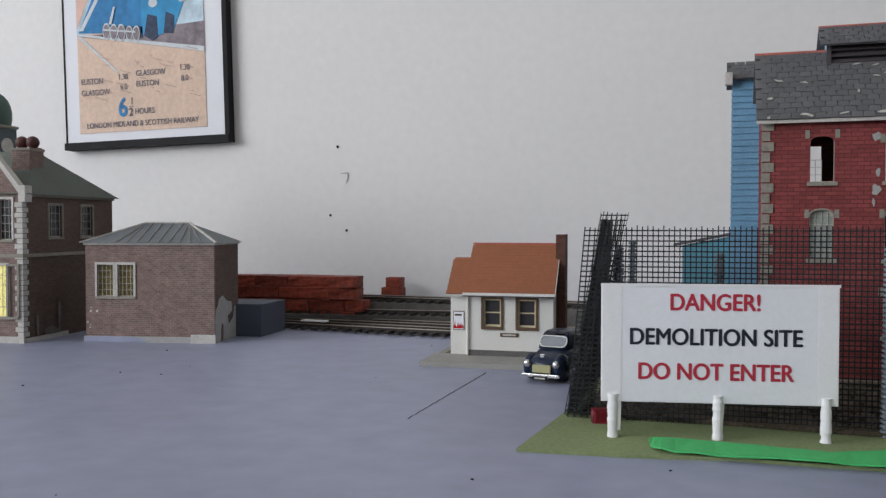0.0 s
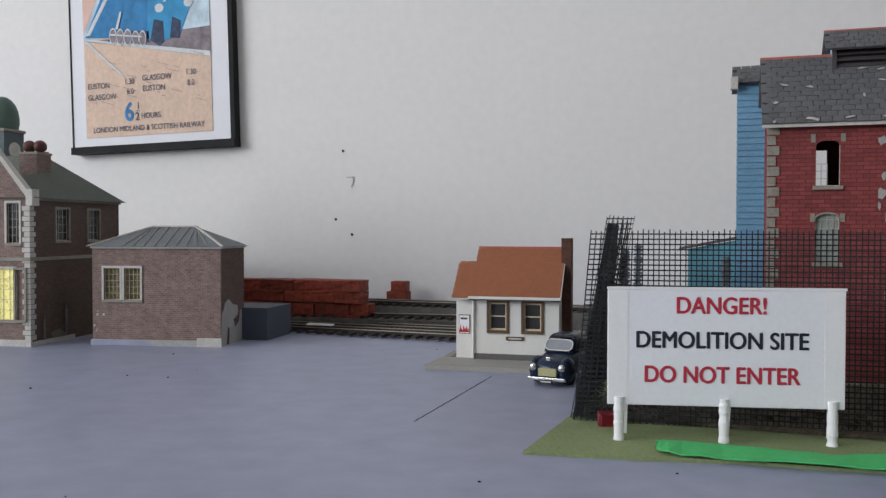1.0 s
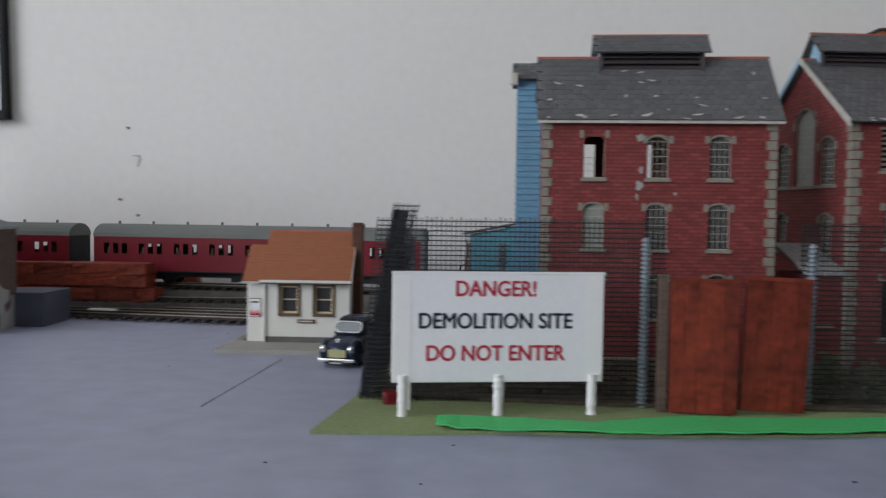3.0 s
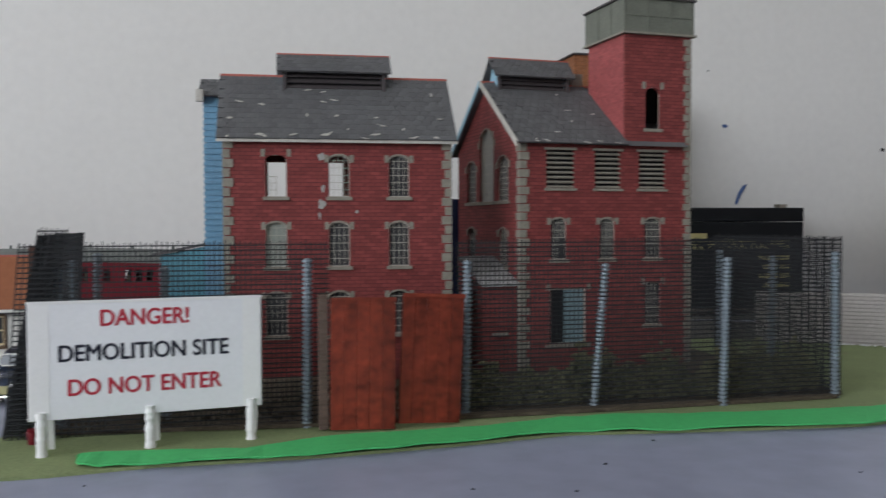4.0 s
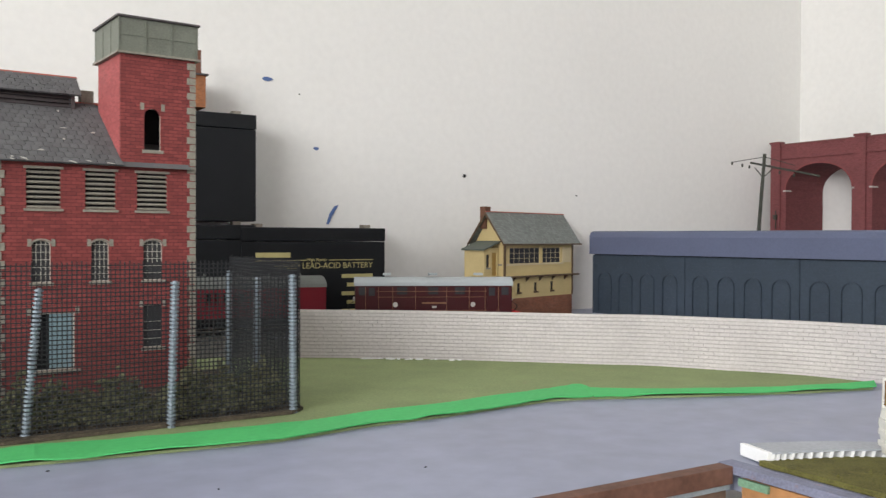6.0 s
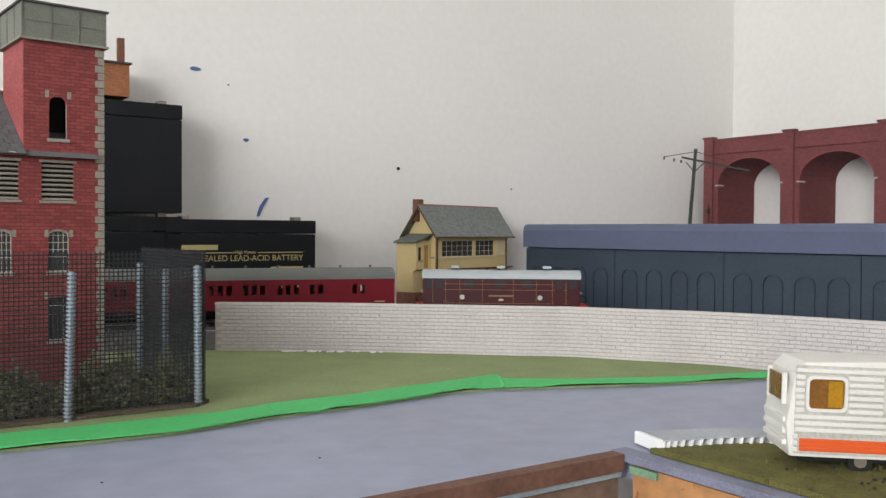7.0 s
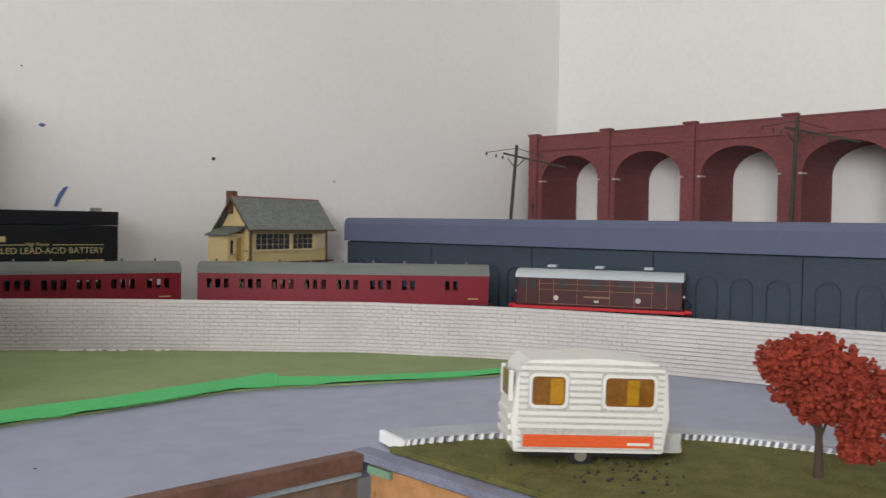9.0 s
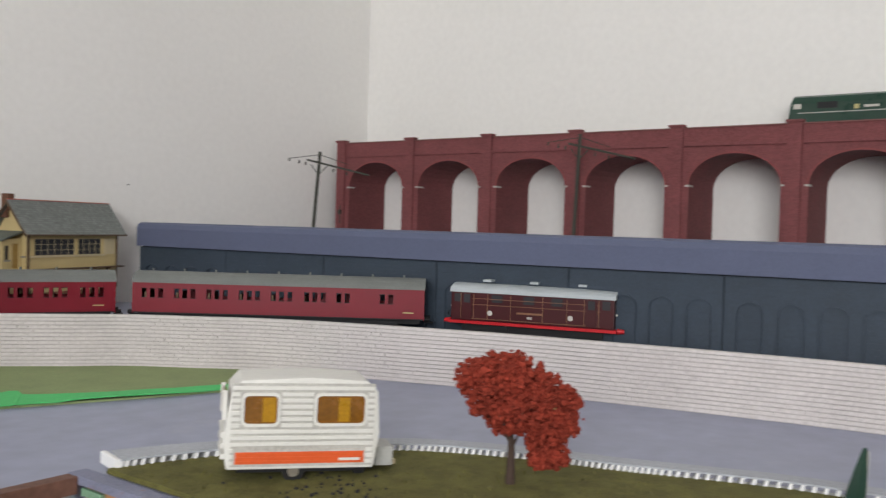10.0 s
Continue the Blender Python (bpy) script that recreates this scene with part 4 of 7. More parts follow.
        part("torn_patch", prism(pts, "y", -0.0004, -0.00005), GREYPATCH, m, "torn pale card patch")
    # blue corrugated hoist tower at the rear corner
    b = thing("blue_hoist_tower", pose(0.0150, 0.4895, 0.001, 0, 0, -2.8), "tall narrow blue corrugated hoist tower with slate roof", "building", "mill buildings")
    part("wall", box(0, 0.030, 0, 0.030, 0, 0.160), BLUEC, b)
    for k in range(46):
        part("corrugation", box(-0.0005, 0.0305, -0.0007, 0.0, 0.0009 + k * 0.0034, 0.0009 + k * 0.0034 + 0.0022), BLUEC, b)
    part("roof", prism([(-0.004, 0.159), (0.015, 0.1705), (0.034, 0.159), (0.015, 0.169)], "x", -0.003, 0.032), SLATE, b)
    slates(b, -0.003, 0.032, -0.0045, 0.159, 0.015, 0.1708, 5, 7, SLATE)
    part("broken_corner", box(-0.004, 0.000, -0.006, -0.002, 0.156, 0.163, 0.0006), PALESTONE, b, "torn white card corner")
    s = thing("blue_lean_to", pose(-0.0120, 0.4985, 0.001, 0, 0, -2.8) @ sized(1.2, 1.0), "low blue corrugated lean-to beside the mill", "shed", "mill buildings")
    part("wall", prism([(0.001, 0.0), (0.040, 0.0), (0.040, 0.0775), (0.001, 0.0685)], "y", 0.0, 0.012), mat("teal_corrugated", (0.13, 0.36, 0.46), 0.6, var=0.12, stripes=420, bump=0.5, dist=0.0003), s)
    part("roof", prism([(-0.003, 0.0680), (0.041, 0.0785), (0.041, 0.0800), (-0.003, 0.0695)], "y", -0.002, 0.014), SLATE, s)


mill_one()


def mill_two():
    W, D, EV, RZ, TX = 0.1180, 0.108, 0.1315, 0.1700, 0.0710
    m = thing("red_brick_engine_house", pose(0.1889, 0.4406, 0.001, 0, 0, 5.2) @ sized(0.932, 1.017), "red brick engine house with gable and square water tower", "building", "mill buildings")
    small = [(0.0200, 0.0305, 0.0645, 0.0875, 0.0025), (0.0535, 0.0640, 0.0645, 0.0875, 0.0025)]
    big = [(0.0195, 0.0440, 0.0165, 0.0480, 0.0)]
    lou = [(0.0170, 0.0360, 0.1045, 0.1260, 0), (0.0500, 0.0680, 0.1045, 0.1260, 0)]
    part("front_wall", panel(TX, EV, 0.0022, small + big + lou), MILLBRICK, m)
    for a, b, z0, z1, r in small:
        window(m, a, b, z0, z1, r, cols=4, rows=5, lugs=True, pane=GLASSD)
    for a, b, z0, z1, r in lou:
        louvre(m, a, b, z0, z1)
    window(m, 0.0195, 0.0440, 0.0165, 0.0480, 0, cols=1, rows=1, bar=0.0008, lugs=True)
    part("blue_shutter", box(0.0300, 0.0436, 0.0015, 0.0025, 0.0168, 0.0478), mat("pale_blue_shutter", (0.22, 0.33, 0.37), 0.7, var=0.15, stripes=400, bump=0.4), m, "pale blue-grey slatted shutter")
    # black sheet behind the openings in place of a shaded room
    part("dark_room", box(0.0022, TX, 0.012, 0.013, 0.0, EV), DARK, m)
    mid = D / 2
    gh = [(mid - 0.012, mid + 0.012, 0.098, 0.142, 0.010), (mid - 0.036, mid - 0.019, 0.098, 0.124, 0.006), (mid + 0.019, mid + 0.036, 0.098, 0.124, 0.006), (mid - 0.034, mid - 0.021, 0.060, 0.082, 0.004), (mid + 0.021, mid + 0.034, 0.060, 0.082, 0.004)]
    gable = panel(D, EV, 0.0022, [(a, b, z0, min(z1, EV), r if z1 < EV else 0) for a, b, z0, z1, r in gh])
    part("gable_wall", gable, MILLBRICK, m, at=pose(0.0, D, 0, 0, 0, -90))
    part("gable_top", prism([(0, EV), (mid - 0.012, EV), (mid - 0.012, 0.1395), (mid, 0.143), (mid + 0.012, 0.1395), (mid + 0.012, EV), (D, EV), (D / 2, RZ - 0.002)], "x", 0.0, 0.0022), MILLBRICK, m)
    for a, b, z0, z1, r in gh:
        window(m, a, b, z0, z1, r, cols=4, rows=6, pane=GLASSD if z1 < 0.09 else mat("milky_pane", (0.33, 0.34, 0.31), 0.3, var=0.1) if z1 > EV else GLASSD, lugs=True, m=pose(0.0, D, 0, 0, 0, -90))
    part("rear_wall", box(0.0022, TX, D - 0.002, D, 0, EV), MILLBRICK, m)
    quoins(m, 0.0, 0.0, 0.0, EV - 0.002, 27, 1, 0.0055, 0.0038)
    zo = EV - 0.0015
    x0, x1 = -0.004, TX + 0.0005
    part("roof", prism([(-0.0045, zo - 0.001), (D / 2, RZ), (D + 0.0045, zo - 0.001), (D / 2, RZ - 0.0015)], "x", x0, W - 0.004), SLATE, m)
    slates(m, x0, x1, -0.0050, zo - 0.001, D / 2, RZ + 0.0002, 14, 15, SLATE)
    part("ridge_tiles", box(x0, W - 0.004, D / 2 - 0.0010, D / 2 + 0.0010, RZ + 0.0002, RZ + 0.0013), RIDGE, m)
    for s in (-1, 1):
        y = D / 2 + s * (D / 2 + 0.0050)
        b = prism([(y, zo - 0.0030), (D / 2, RZ - 0.0016), (D / 2, RZ + 0.0016), (y, zo + 0.0006)], "x", -0.0052, -0.0040)
        part("barge_board", b, BLUEP if s > 0 else PALESTONE, m, "pale blue barge board" if s > 0 else "chipped pale barge board")
    roof_chips(m, 0.002, TX - 0.004, -0.0050, zo - 0.001, D / 2, RZ + 0.0002, 11, 9, 6)
    lantern(m, 0.006, 0.055, D / 2, RZ - 0.009, RZ + 0.004, RZ + 0.0155)
    # water tower
    TH, TD = 0.1935, 0.046
    th = [(0.0140, 0.0260, 0.0645, 0.0875, 0.0025), (0.0100, 0.0290, 0.1045, 0.1260, 0), (0.0145, 0.0250, 0.1395, 0.1635, 0.0045), (0.0140, 0.0260, 0.0255, 0.0500, 0)]
    part("tower_front", panel(W - TX, TH, 0.002, th), MILLBRICK, m, at=pose(TX, 0, 0))
    tw = pose(TX, 0, 0)
    window(m, *th[0][:4], 0.0025, cols=4, rows=5, lugs=True, pane=GLASSD, m=tw)
    window(m, *th[3][:4], 0, cols=4, rows=5, lugs=True, pane=GLASSD, m=tw)
    window(m, *th[2][:4], 0, cols=1, rows=1, bar=0.0003, lugs=True, m=tw)
    louvre(m, TX + th[1][0], TX + th[1][1], th[1][2], th[1][3])
    # sides and back in the lightened brick, front in plain mill brick
    part("tower_side", box(TX, TX + 0.002, 0.002, TD, 0, TH), LITBRICK, m)
    part("tower_side", box(W - 0.002, W, 0.002, TD, 0, TH), LITBRICK, m)
    part("tower_back", box(TX + 0.002, W - 0.002, TD - 0.002, TD, 0, TH), LITBRICK, m)
    # black sheet in place of the tower's shaded inside
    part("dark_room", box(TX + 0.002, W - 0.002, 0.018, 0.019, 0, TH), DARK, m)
    quoins(m, W, 0.0, 0.0, TH - 0.001, 44, -1, 0.0050, 0.0032)
    e = 0.0012
    tank = part("water_tank", box(TX - e, W + e, -e, TD + e, TH + 0.0012, TH + 0.0205), TANK, m, "grey-green panelled water tank")
    part("ledge", box(TX - 0.0028, W + 0.0028, -0.0028, TD + 0.0028, TH, TH + 0.0012), STONE, tank)
    part("rim", box(TX - 0.0028, W + 0.0028, -0.0028, TD + 0.0028, TH + 0.0205, TH + 0.0216), LOUVRE, tank)
    for k in range(4):
        x = TX - e + (W - TX + 2 * e) * k / 3
        part("rib", box(x - 0.0004, x + 0.0004, -e - 0.0005, -e, TH + 0.0014, TH + 0.0203), TANK, tank)
        y = -e + (TD + 2 * e) * k / 3
        part("rib", box(TX - e - 0.0005, TX - e, y - 0.0004, y + 0.0004, TH + 0.0014, TH + 0.0203), TANK, tank)
    part("rib", box(TX - e, W + e, -e - 0.0004, -e, TH + 0.0105, TH + 0.0112), TANK, tank)
    part("stone_stub", box(TX - 0.009, TX - 0.001, D / 2 - 0.001, D / 2 + 0.006, RZ - 0.003, RZ + 0.0085), STONE, m, "pale stone stack")
    # lean-to in the gap
    l = part("lean_to", box(-0.0225, -0.0002, 0.004, 0.040, 0, 0.0500), MILLBRICK, m)
    part("lean_to_roof", prism([(0.0005, 0.0500), (0.042, 0.0640), (0.042, 0.0655), (0.0005, 0.0515)], "x", -0.0245, -0.0002), mat("whitened_slate", (0.36, 0.36, 0.36), 0.8, var=0.4, fine=900, broad=200), l, "pale snow-dusted slate roof")
    window(m, -0.0160, -0.0075, 0.0240, 0.0420, 0, cols=3, rows=4, pane=GLASSD, m=pose(0, 0.0035, 0))


mill_two()


def navy_box():
    tagged(part("navy_carton", box(0, 0.055, 0, 0.030, 0, 0.105, 0.0006), NAVY, at=pose(0.150, 0.590, 0, 0, 0, 0)), "dark navy card carton behind the mills", "carton")


navy_box()


# ---- white card hut and the van beside it ----
def hut():
    h = thing("white_hut", pose(-0.1353, 0.4945, 0.0, 0, 0, 0.3) @ sized(0.883, 0.998), "small white rendered hut with terracotta tiled roof", "building")
    W, D, EV, RZ = 0.0585, 0.046, 0.0415, 0.0690
    part("paving", box(-0.024, 0.0455, -0.031, 0.004, -0.001, 0.0028), mat("pale_paving", (0.34, 0.33, 0.30), 0.85, var=0.12), h, "pale grey paving slab")
    part("paving", box(-0.0225, -0.0175, 0.004, 0.032, -0.001, 0.0026), STONE, h)
    wins = [(0.0112, 0.0232, 0.0205, 0.0370, 0), (0.0348, 0.0468, 0.0205, 0.0370, 0)]
    part("front_wall", panel(W, EV, 0.0018, wins), RENDERW, h)
    part("plinth", box(-0.0001, W + 0.0001, -0.0005, 0, 0.0028, 0.0062), mat("grey_plinth", (0.13, 0.125, 0.12), 0.8), h)
    for x in (0.0, W - 0.0018):
        part("gable_wall", prism([(0.0018, 0), (D, 0), (D, EV), (D / 2, RZ - 0.002), (0.0018, EV)], "x", x, x + 0.0018), RENDERW, h)
    part("rear_wall", box(0.0018, W - 0.0018, D - 0.0018, D, 0, EV), RENDERW, h)
    for a, b, z0, z1, _ in wins:
        window(h, a, b, z0, z1, 0, cols=1, rows=2, bar=0.0010, bars=CREAMP, pane=GLASSD, sill=BROWNP, surround=BROWNP)
    part("roof_board", prism([(-0.0045, EV - 0.0010), (D / 2, RZ), (D + 0.0045, EV - 0.0010), (D / 2, RZ - 0.0014)], "x", -0.0015, W + 0.0015), TERRA, h)
    slates(h, -0.0015, W + 0.0015, -0.0050, EV - 0.0010, D / 2, RZ + 0.0002, 16, 24, TERRA, "roof_tile", 0.00028)
    part("ridge_tiles", box(-0.0015, W + 0.0015, D / 2 - 0.0008, D / 2 + 0.0008, RZ + 0.0002, RZ + 0.0012), RIDGE, h)
    part("gutter", box(-0.002, W + 0.002, -0.0060, -0.0046, EV - 0.0022, EV - 0.0006, 0.0003), RENDERW, h, "white gutter with chipped paint")
    # dark strip added as the gutter's shadow
    part("gutter_shadow_gap", box(-0.0018, W + 0.0018, -0.0058, -0.0046, EV - 0.0030, EV - 0.0023), LOUVRE, h)
    part("verge", prism([(-0.0058, EV - 0.0012), (D / 2, RZ + 0.0004), (D / 2, RZ - 0.0008), (-0.0058, EV - 0.0024)], "x", W + 0.0016, W + 0.0021), RENDERW, h, "chipped white verge edge")
    part("ridge_end", box(W - 0.0006, W + 0.0022, D / 2 - 0.0012, D / 2 + 0.0012, RZ - 0.0004, RZ + 0.0016, 0.0003), SIGNW, h, "white chipped ridge end")
    part("downpipe", cyl(0.0007, 0.003, EV, 8), RENDERW, h, at=pose(0.0005, -0.0010, 0))
    # lower side wing
    part("wing_wall", box(-0.0125, 0.0, 0.003, 0.034, 0, 0.0405), RENDERW, h)
    part("wing_roof", prism([(-0.0015, 0.0395), (0.0185, 0.0600), (0.0375, 0.0395), (0.0185, 0.0588)], "x", -0.0145, -0.0002), TERRA, h)
    slates(h, -0.0145, -0.0002, -0.0018, 0.0395, 0.0185, 0.0602, 12, 6, TERRA, "roof_tile", 0.00028)
    part("wing_gutter", box(-0.0150, -0.002, -0.0030, -0.0018, 0.0385, 0.0396), PALESTONE, h)
    ad = part("enamel_poster", box(-0.0105, -0.0028, 0.0024, 0.0030, 0.0175, 0.0290), BROWNP, h, "small enamel poster with red flames")
    part("face", box(-0.0101, -0.0032, 0.0021, 0.0024, 0.0179, 0.0286), PAPER, ad)
    rng = random.Random(2)
    for k in range(6):
        x = -0.0095 + k * 0.0011
        part("flame", prism([(x - 0.0007, 0.0185), (x + 0.0007, 0.0185), (x + rng.uniform(-0.0004, 0.0004), 0.0205 + rng.uniform(0, 0.0030))], "y", 0.0019, 0.0021), BUFRED, ad)
    part("bar", box(-0.0093, -0.0045, 0.0019, 0.0021, 0.0262, 0.0273), BROWNP, ad)
    nb = part("name_board", box(0.0228, 0.0352, -0.0006, 0.0, 0.0145, 0.0168), BROWNP, h, "small dark name board")
    part("bar", box(0.0245, 0.0335, -0.0008, -0.0006, 0.0152, 0.0161), PALESTONE, nb)
    part("chimney", box(W - 0.0005, W + 0.0062, 0.014, 0.025, 0, 0.0755, 0.0003), mat("dark_chimney_brick", (0.105, 0.045, 0.03), 0.8, var=0.25, bricks=(0.003, 0.0013, (0.10, 0.06, 0.045))), h, "dark brown brick chimney")


hut()


def estate_car():
    c = thing("model_car", pose(-0.0805, 0.4270, 0, 0, 0, -12) @ Matrix.Scale(1.07, 4), "dark blue rounded old saloon car model with chrome bumper", "car")
    # y runs back from the grille; 50 mm long, 20 mm wide
    body = bmesh.new()
    secs = [(0.000, 0.0070, 0.0105, 0.0035), (0.003, 0.0082, 0.0125, 0.0030), (0.012, 0.0088, 0.0140, 0.0030), (0.0165, 0.0090, 0.0150, 0.0030), (0.042, 0.0090, 0.0150, 0.0030), (0.050, 0.0080, 0.0135, 0.0035)]
    rings = []
    for y, hw, top, bot in secs:
        loop = []
        for k in range(14):
            a = math.pi * 2 * k / 14
            sx, sz = math.cos(a), math.sin(a)
            loop.append(body.verts.new((hw * math.copysign(abs(sx) ** 0.55, sx), y, (top + bot) / 2 + (top - bot) / 2 * math.copysign(abs(sz) ** 0.55, sz))))
        rings.append(loop)
    for r, s in zip(rings, rings[1:]):
        for k in range(14):
            body.faces.new((r[k], r[(k + 1) % 14], s[(k + 1) % 14], s[k]))
    body.faces.new(rings[0][::-1]), body.faces.new(rings[-1])
    bmesh.ops.recalc_face_normals(body, faces=body.faces[:])
    for f in body.faces:
        f.smooth = True
    part("body", body, CARBLUE, c)
    def tumble(bm):
        for v in bm.verts:
            v.co.x *= 1 - 24.0 * max(0.0, v.co.z - 0.0150)
        for f in bm.faces:
            f.smooth = True
        return bm

    cab = prism([(0.0150, 0.0140), (0.0195, 0.0210), (0.0215, 0.0222), (0.0250, 0.0229), (0.0330, 0.0230), (0.0405, 0.0222), (0.0455, 0.0198), (0.0490, 0.0140)], "x", -0.0082, 0.0082, 0.0024)
    part("cabin", tumble(cab), CARBLUE, c)
    screen_at = pose(0, 0.0149, 0.0142, -33, 0, 0)
    # pale part-metal colour stands in for the room's reflection in dark glass
    part("windscreen", prism(rounded(-0.0066, 0.0066, 0.0014, 0.0068, 0.0022), "y", -0.0007, -0.0002), mat("reflecting_screen", (0.30, 0.32, 0.35), 0.10, metal=0.6, var=0.1, bump=0), c, at=screen_at)
    part("windscreen_trim", ring(rounded(-0.0066, 0.0066, 0.0014, 0.0068, 0.0022), rounded(-0.0072, 0.0072, 0.0008, 0.0074, 0.0026), -0.0011, -0.0001), CHROME, c, at=screen_at)
    for s in (-1, 1):
        part("side_window", tumble(box(min(s * 0.0079, s * 0.0084), max(s * 0.0079, s * 0.0084), 0.0215, 0.0435, 0.0160, 0.0206)), GLASSD, c)
        part("wing", ball(0.0066, (s * 0.0074, 0.0070, 0.0072), (0.55, 1.2, 1.0)), CARBLUE, c)
        part("headlight", ball(0.0019, (s * 0.0072, -0.0006, 0.0092), (1, 0.6, 1)), CHROME, c)
        for y in (0.0095, 0.0400):
            w = part("wheel", cyl(0.0042, -0.0014, 0.0014, 18, m=pose(0, 0, 0, 0, 90, 0)), TYRE, c, at=pose(s * 0.0078, y, 0.0043))
            part("hub", cyl(0.0022, -0.0003, 0.0003, 12, m=pose(s * 0.0015, 0, 0, 0, 90, 0)), CHROME, w)
    part("grille", box(-0.0046, 0.0046, -0.0009, 0.0006, 0.0050, 0.0088, 0.0004), GOLDPLATE, c, "pale yellowish grille")
    part("bumper", box(-0.0094, 0.0094, -0.0022, -0.0009, 0.0030, 0.0047, 0.0005), CHROME, c)
    part("number_plate", box(-0.0035, 0.0035, -0.0028, -0.0022, 0.0020, 0.0036), UNDER, c)
    part("plate_bar", box(-0.0026, 0.0026, -0.0030, -0.0028, 0.0024, 0.0031), PALESTONE, c)
    part("badge", box(-0.0010, 0.0010, 0.0006, 0.0016, 0.0122, 0.0140, 0.0003), CHROME, c)


estate_car()


# ---- station and annex ----
def station():
    s = thing("station_building", pose(-0.4452, 0.4880, 0, 0, 0, 5.0) @ sized(0.95, 0.985), "two-storey brown brick station building with green slate roof", "building", "station")
    EV, D, GW = 0.1020, 0.112, 0.0640
    # local x runs left from the corner as negative values
    fh = [(0.036, 0.052, 0.018, 0.054, 0), (0.012, 0.022, 0.018, 0.054, 0), (0.046, 0.056, 0.072, 0.100, 0.003), (0.020, 0.030, 0.072, 0.100, 0.003)]
    part("front_wall", panel(GW, EV, 0.002, fh), STBRICK, s, at=pose(-GW, 0, 0))
    part("front_gable", prism([(-GW, EV), (0, EV), (-GW / 2, 0.142)], "y", 0.0, 0.002), STBRICK, s)
    for k, (a, b, z0, z1, r) in enumerate(fh):
        window(s, a, b, z0, z1, 0, cols=3, rows=5, pane=(LIT if k == 0 else LITG) if k < 2 else GLASSD, surround=PALESTONE, m=pose(-GW, 0, 0))
    window(s, 0.0535, 0.0605, 0.0185, 0.0535, 0, cols=2, rows=5, pane=LIT, surround=STONE, m=pose(-GW, -0.0012, 0))
    sh = [(0.028, 0.043, 0.0735, 0.0965, 0), (0.068, 0.083, 0.0735, 0.0965, 0)]
    # darker brick puts this side's shade into its colour
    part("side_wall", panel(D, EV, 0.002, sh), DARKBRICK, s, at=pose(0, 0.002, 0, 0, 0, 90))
    for a, b, z0, z1, r in sh:
        window(s, a, b, z0, z1, 0, cols=3, rows=4, pane=GLASSD, surround=STONE, m=pose(0.0, 0.002, 0, 0, 0, 90))
    part("string_course", box(0.0, 0.0010, 0.0, D, 0.0595, 0.0620), STONE, s)
    part("string_course", box(-GW, 0.0010, -0.0010, 0.0, 0.0595, 0.0620), STONE, s)
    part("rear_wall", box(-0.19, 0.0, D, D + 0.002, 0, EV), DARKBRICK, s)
    part("left_wing", box(-0.19, -GW, 0.004, 0.006, 0, EV), STBRICK, s)
    part("eave_board", box(-GW, 0.0022, 0.0, D + 0.002, EV, EV + 0.0016), STONE, s)
    roof = bmesh.new()
    v = [roof.verts.new(p) for p in ((0.0045, -0.001, EV + 0.0016), (0.0045, D + 0.006, EV + 0.0016), (-0.19, D + 0.006, EV + 0.0016), (-0.19, -0.001, EV + 0.0016), (-0.021, 0.045, 0.1370), (-0.15, 0.045, 0.1370))]
    for f in ((0, 1, 4), (1, 2, 5, 4), (2, 3, 5), (3, 0, 4, 5), (3, 2, 1, 0)):
        roof.faces.new([v[k] for k in f])
    bmesh.ops.recalc_face_normals(roof, faces=roof.faces[:])
    part("roof", roof, SLATEG, s, "green-grey slate hipped roof")
    for sx in (0, 1):
        xa, xb = (0.002, -GW / 2) if sx == 0 else (-GW - 0.002, -GW / 2)
        part("gable_coping", prism([(xa, EV - 0.002), (xb, 0.1420), (xb, 0.1455), (xa, EV + 0.004)], "y", -0.0018, 0.004), PALESTONE, s)
    part("kneeler", box(-0.0015, 0.0040, -0.0022, 0.0055, EV - 0.004, EV + 0.0075, 0.0004), PALESTONE, s)
    quoins(s, 0.0, 0.0, 0.004, EV - 0.004, 26, -1, 0.0058, 0.0040, material=PALESTONE)
    part("plinth", box(-GW, 0.0014, -0.0016, 0.0, 0, 0.0045), PALESTONE, s, "chipped pale plinth")
    part("plinth", box(0.0, 0.0014, 0.0, D * 0.45, 0, 0.0030), PALESTONE, s)
    ch = part("chimney", box(-0.0260, -0.0111, 0.024, 0.0405, 0.110, 0.1360, 0.0004), STBRICK, s)
    part("cap", box(-0.0267, -0.0104, 0.0233, 0.0412, 0.1360, 0.1378, 0.0004), STONE, ch)
    for x in (-0.0230, -0.0140):
        part("pot", ball(0.0048, (x, 0.0320, 0.1422), (1, 1, 0.97)), mat("dark_red_pot", (0.085, 0.032, 0.028), 0.5, var=0.2), ch, "dark red round chimney pot")
    part("ridge_scrap", box(-0.0225, -0.0175, 0.043, 0.047, 0.132, 0.1395), RIDGE, s, "orange ridge tile scrap")
    for x, z, w, h2 in ((0.014, 0.012, 0.003, 0.022), (0.040, 0.014, 0.0035, 0.026), (0.030, 0.005, 0.022, 0.010)):
        rng = random.Random(int(x * 1e4))
        pts = [(x + w / 2 * math.cos(a) * rng.uniform(0.5, 1.2), z + h2 / 2 * math.sin(a) * rng.uniform(0.6, 1.2)) for a in [i * 0.7 for i in range(9)]]
        part("torn_patch", prism(pts, "x", 0.0004 + 0.0005, 0.0013), mat("grey_brown_patch", (0.16, 0.14, 0.125), 0.85, var=0.3), s)
    tower = thing("clock_turret", pose(-0.5425, 0.5740, -0.0080), "clock turret with green copper dome behind the station", "turret", "station")
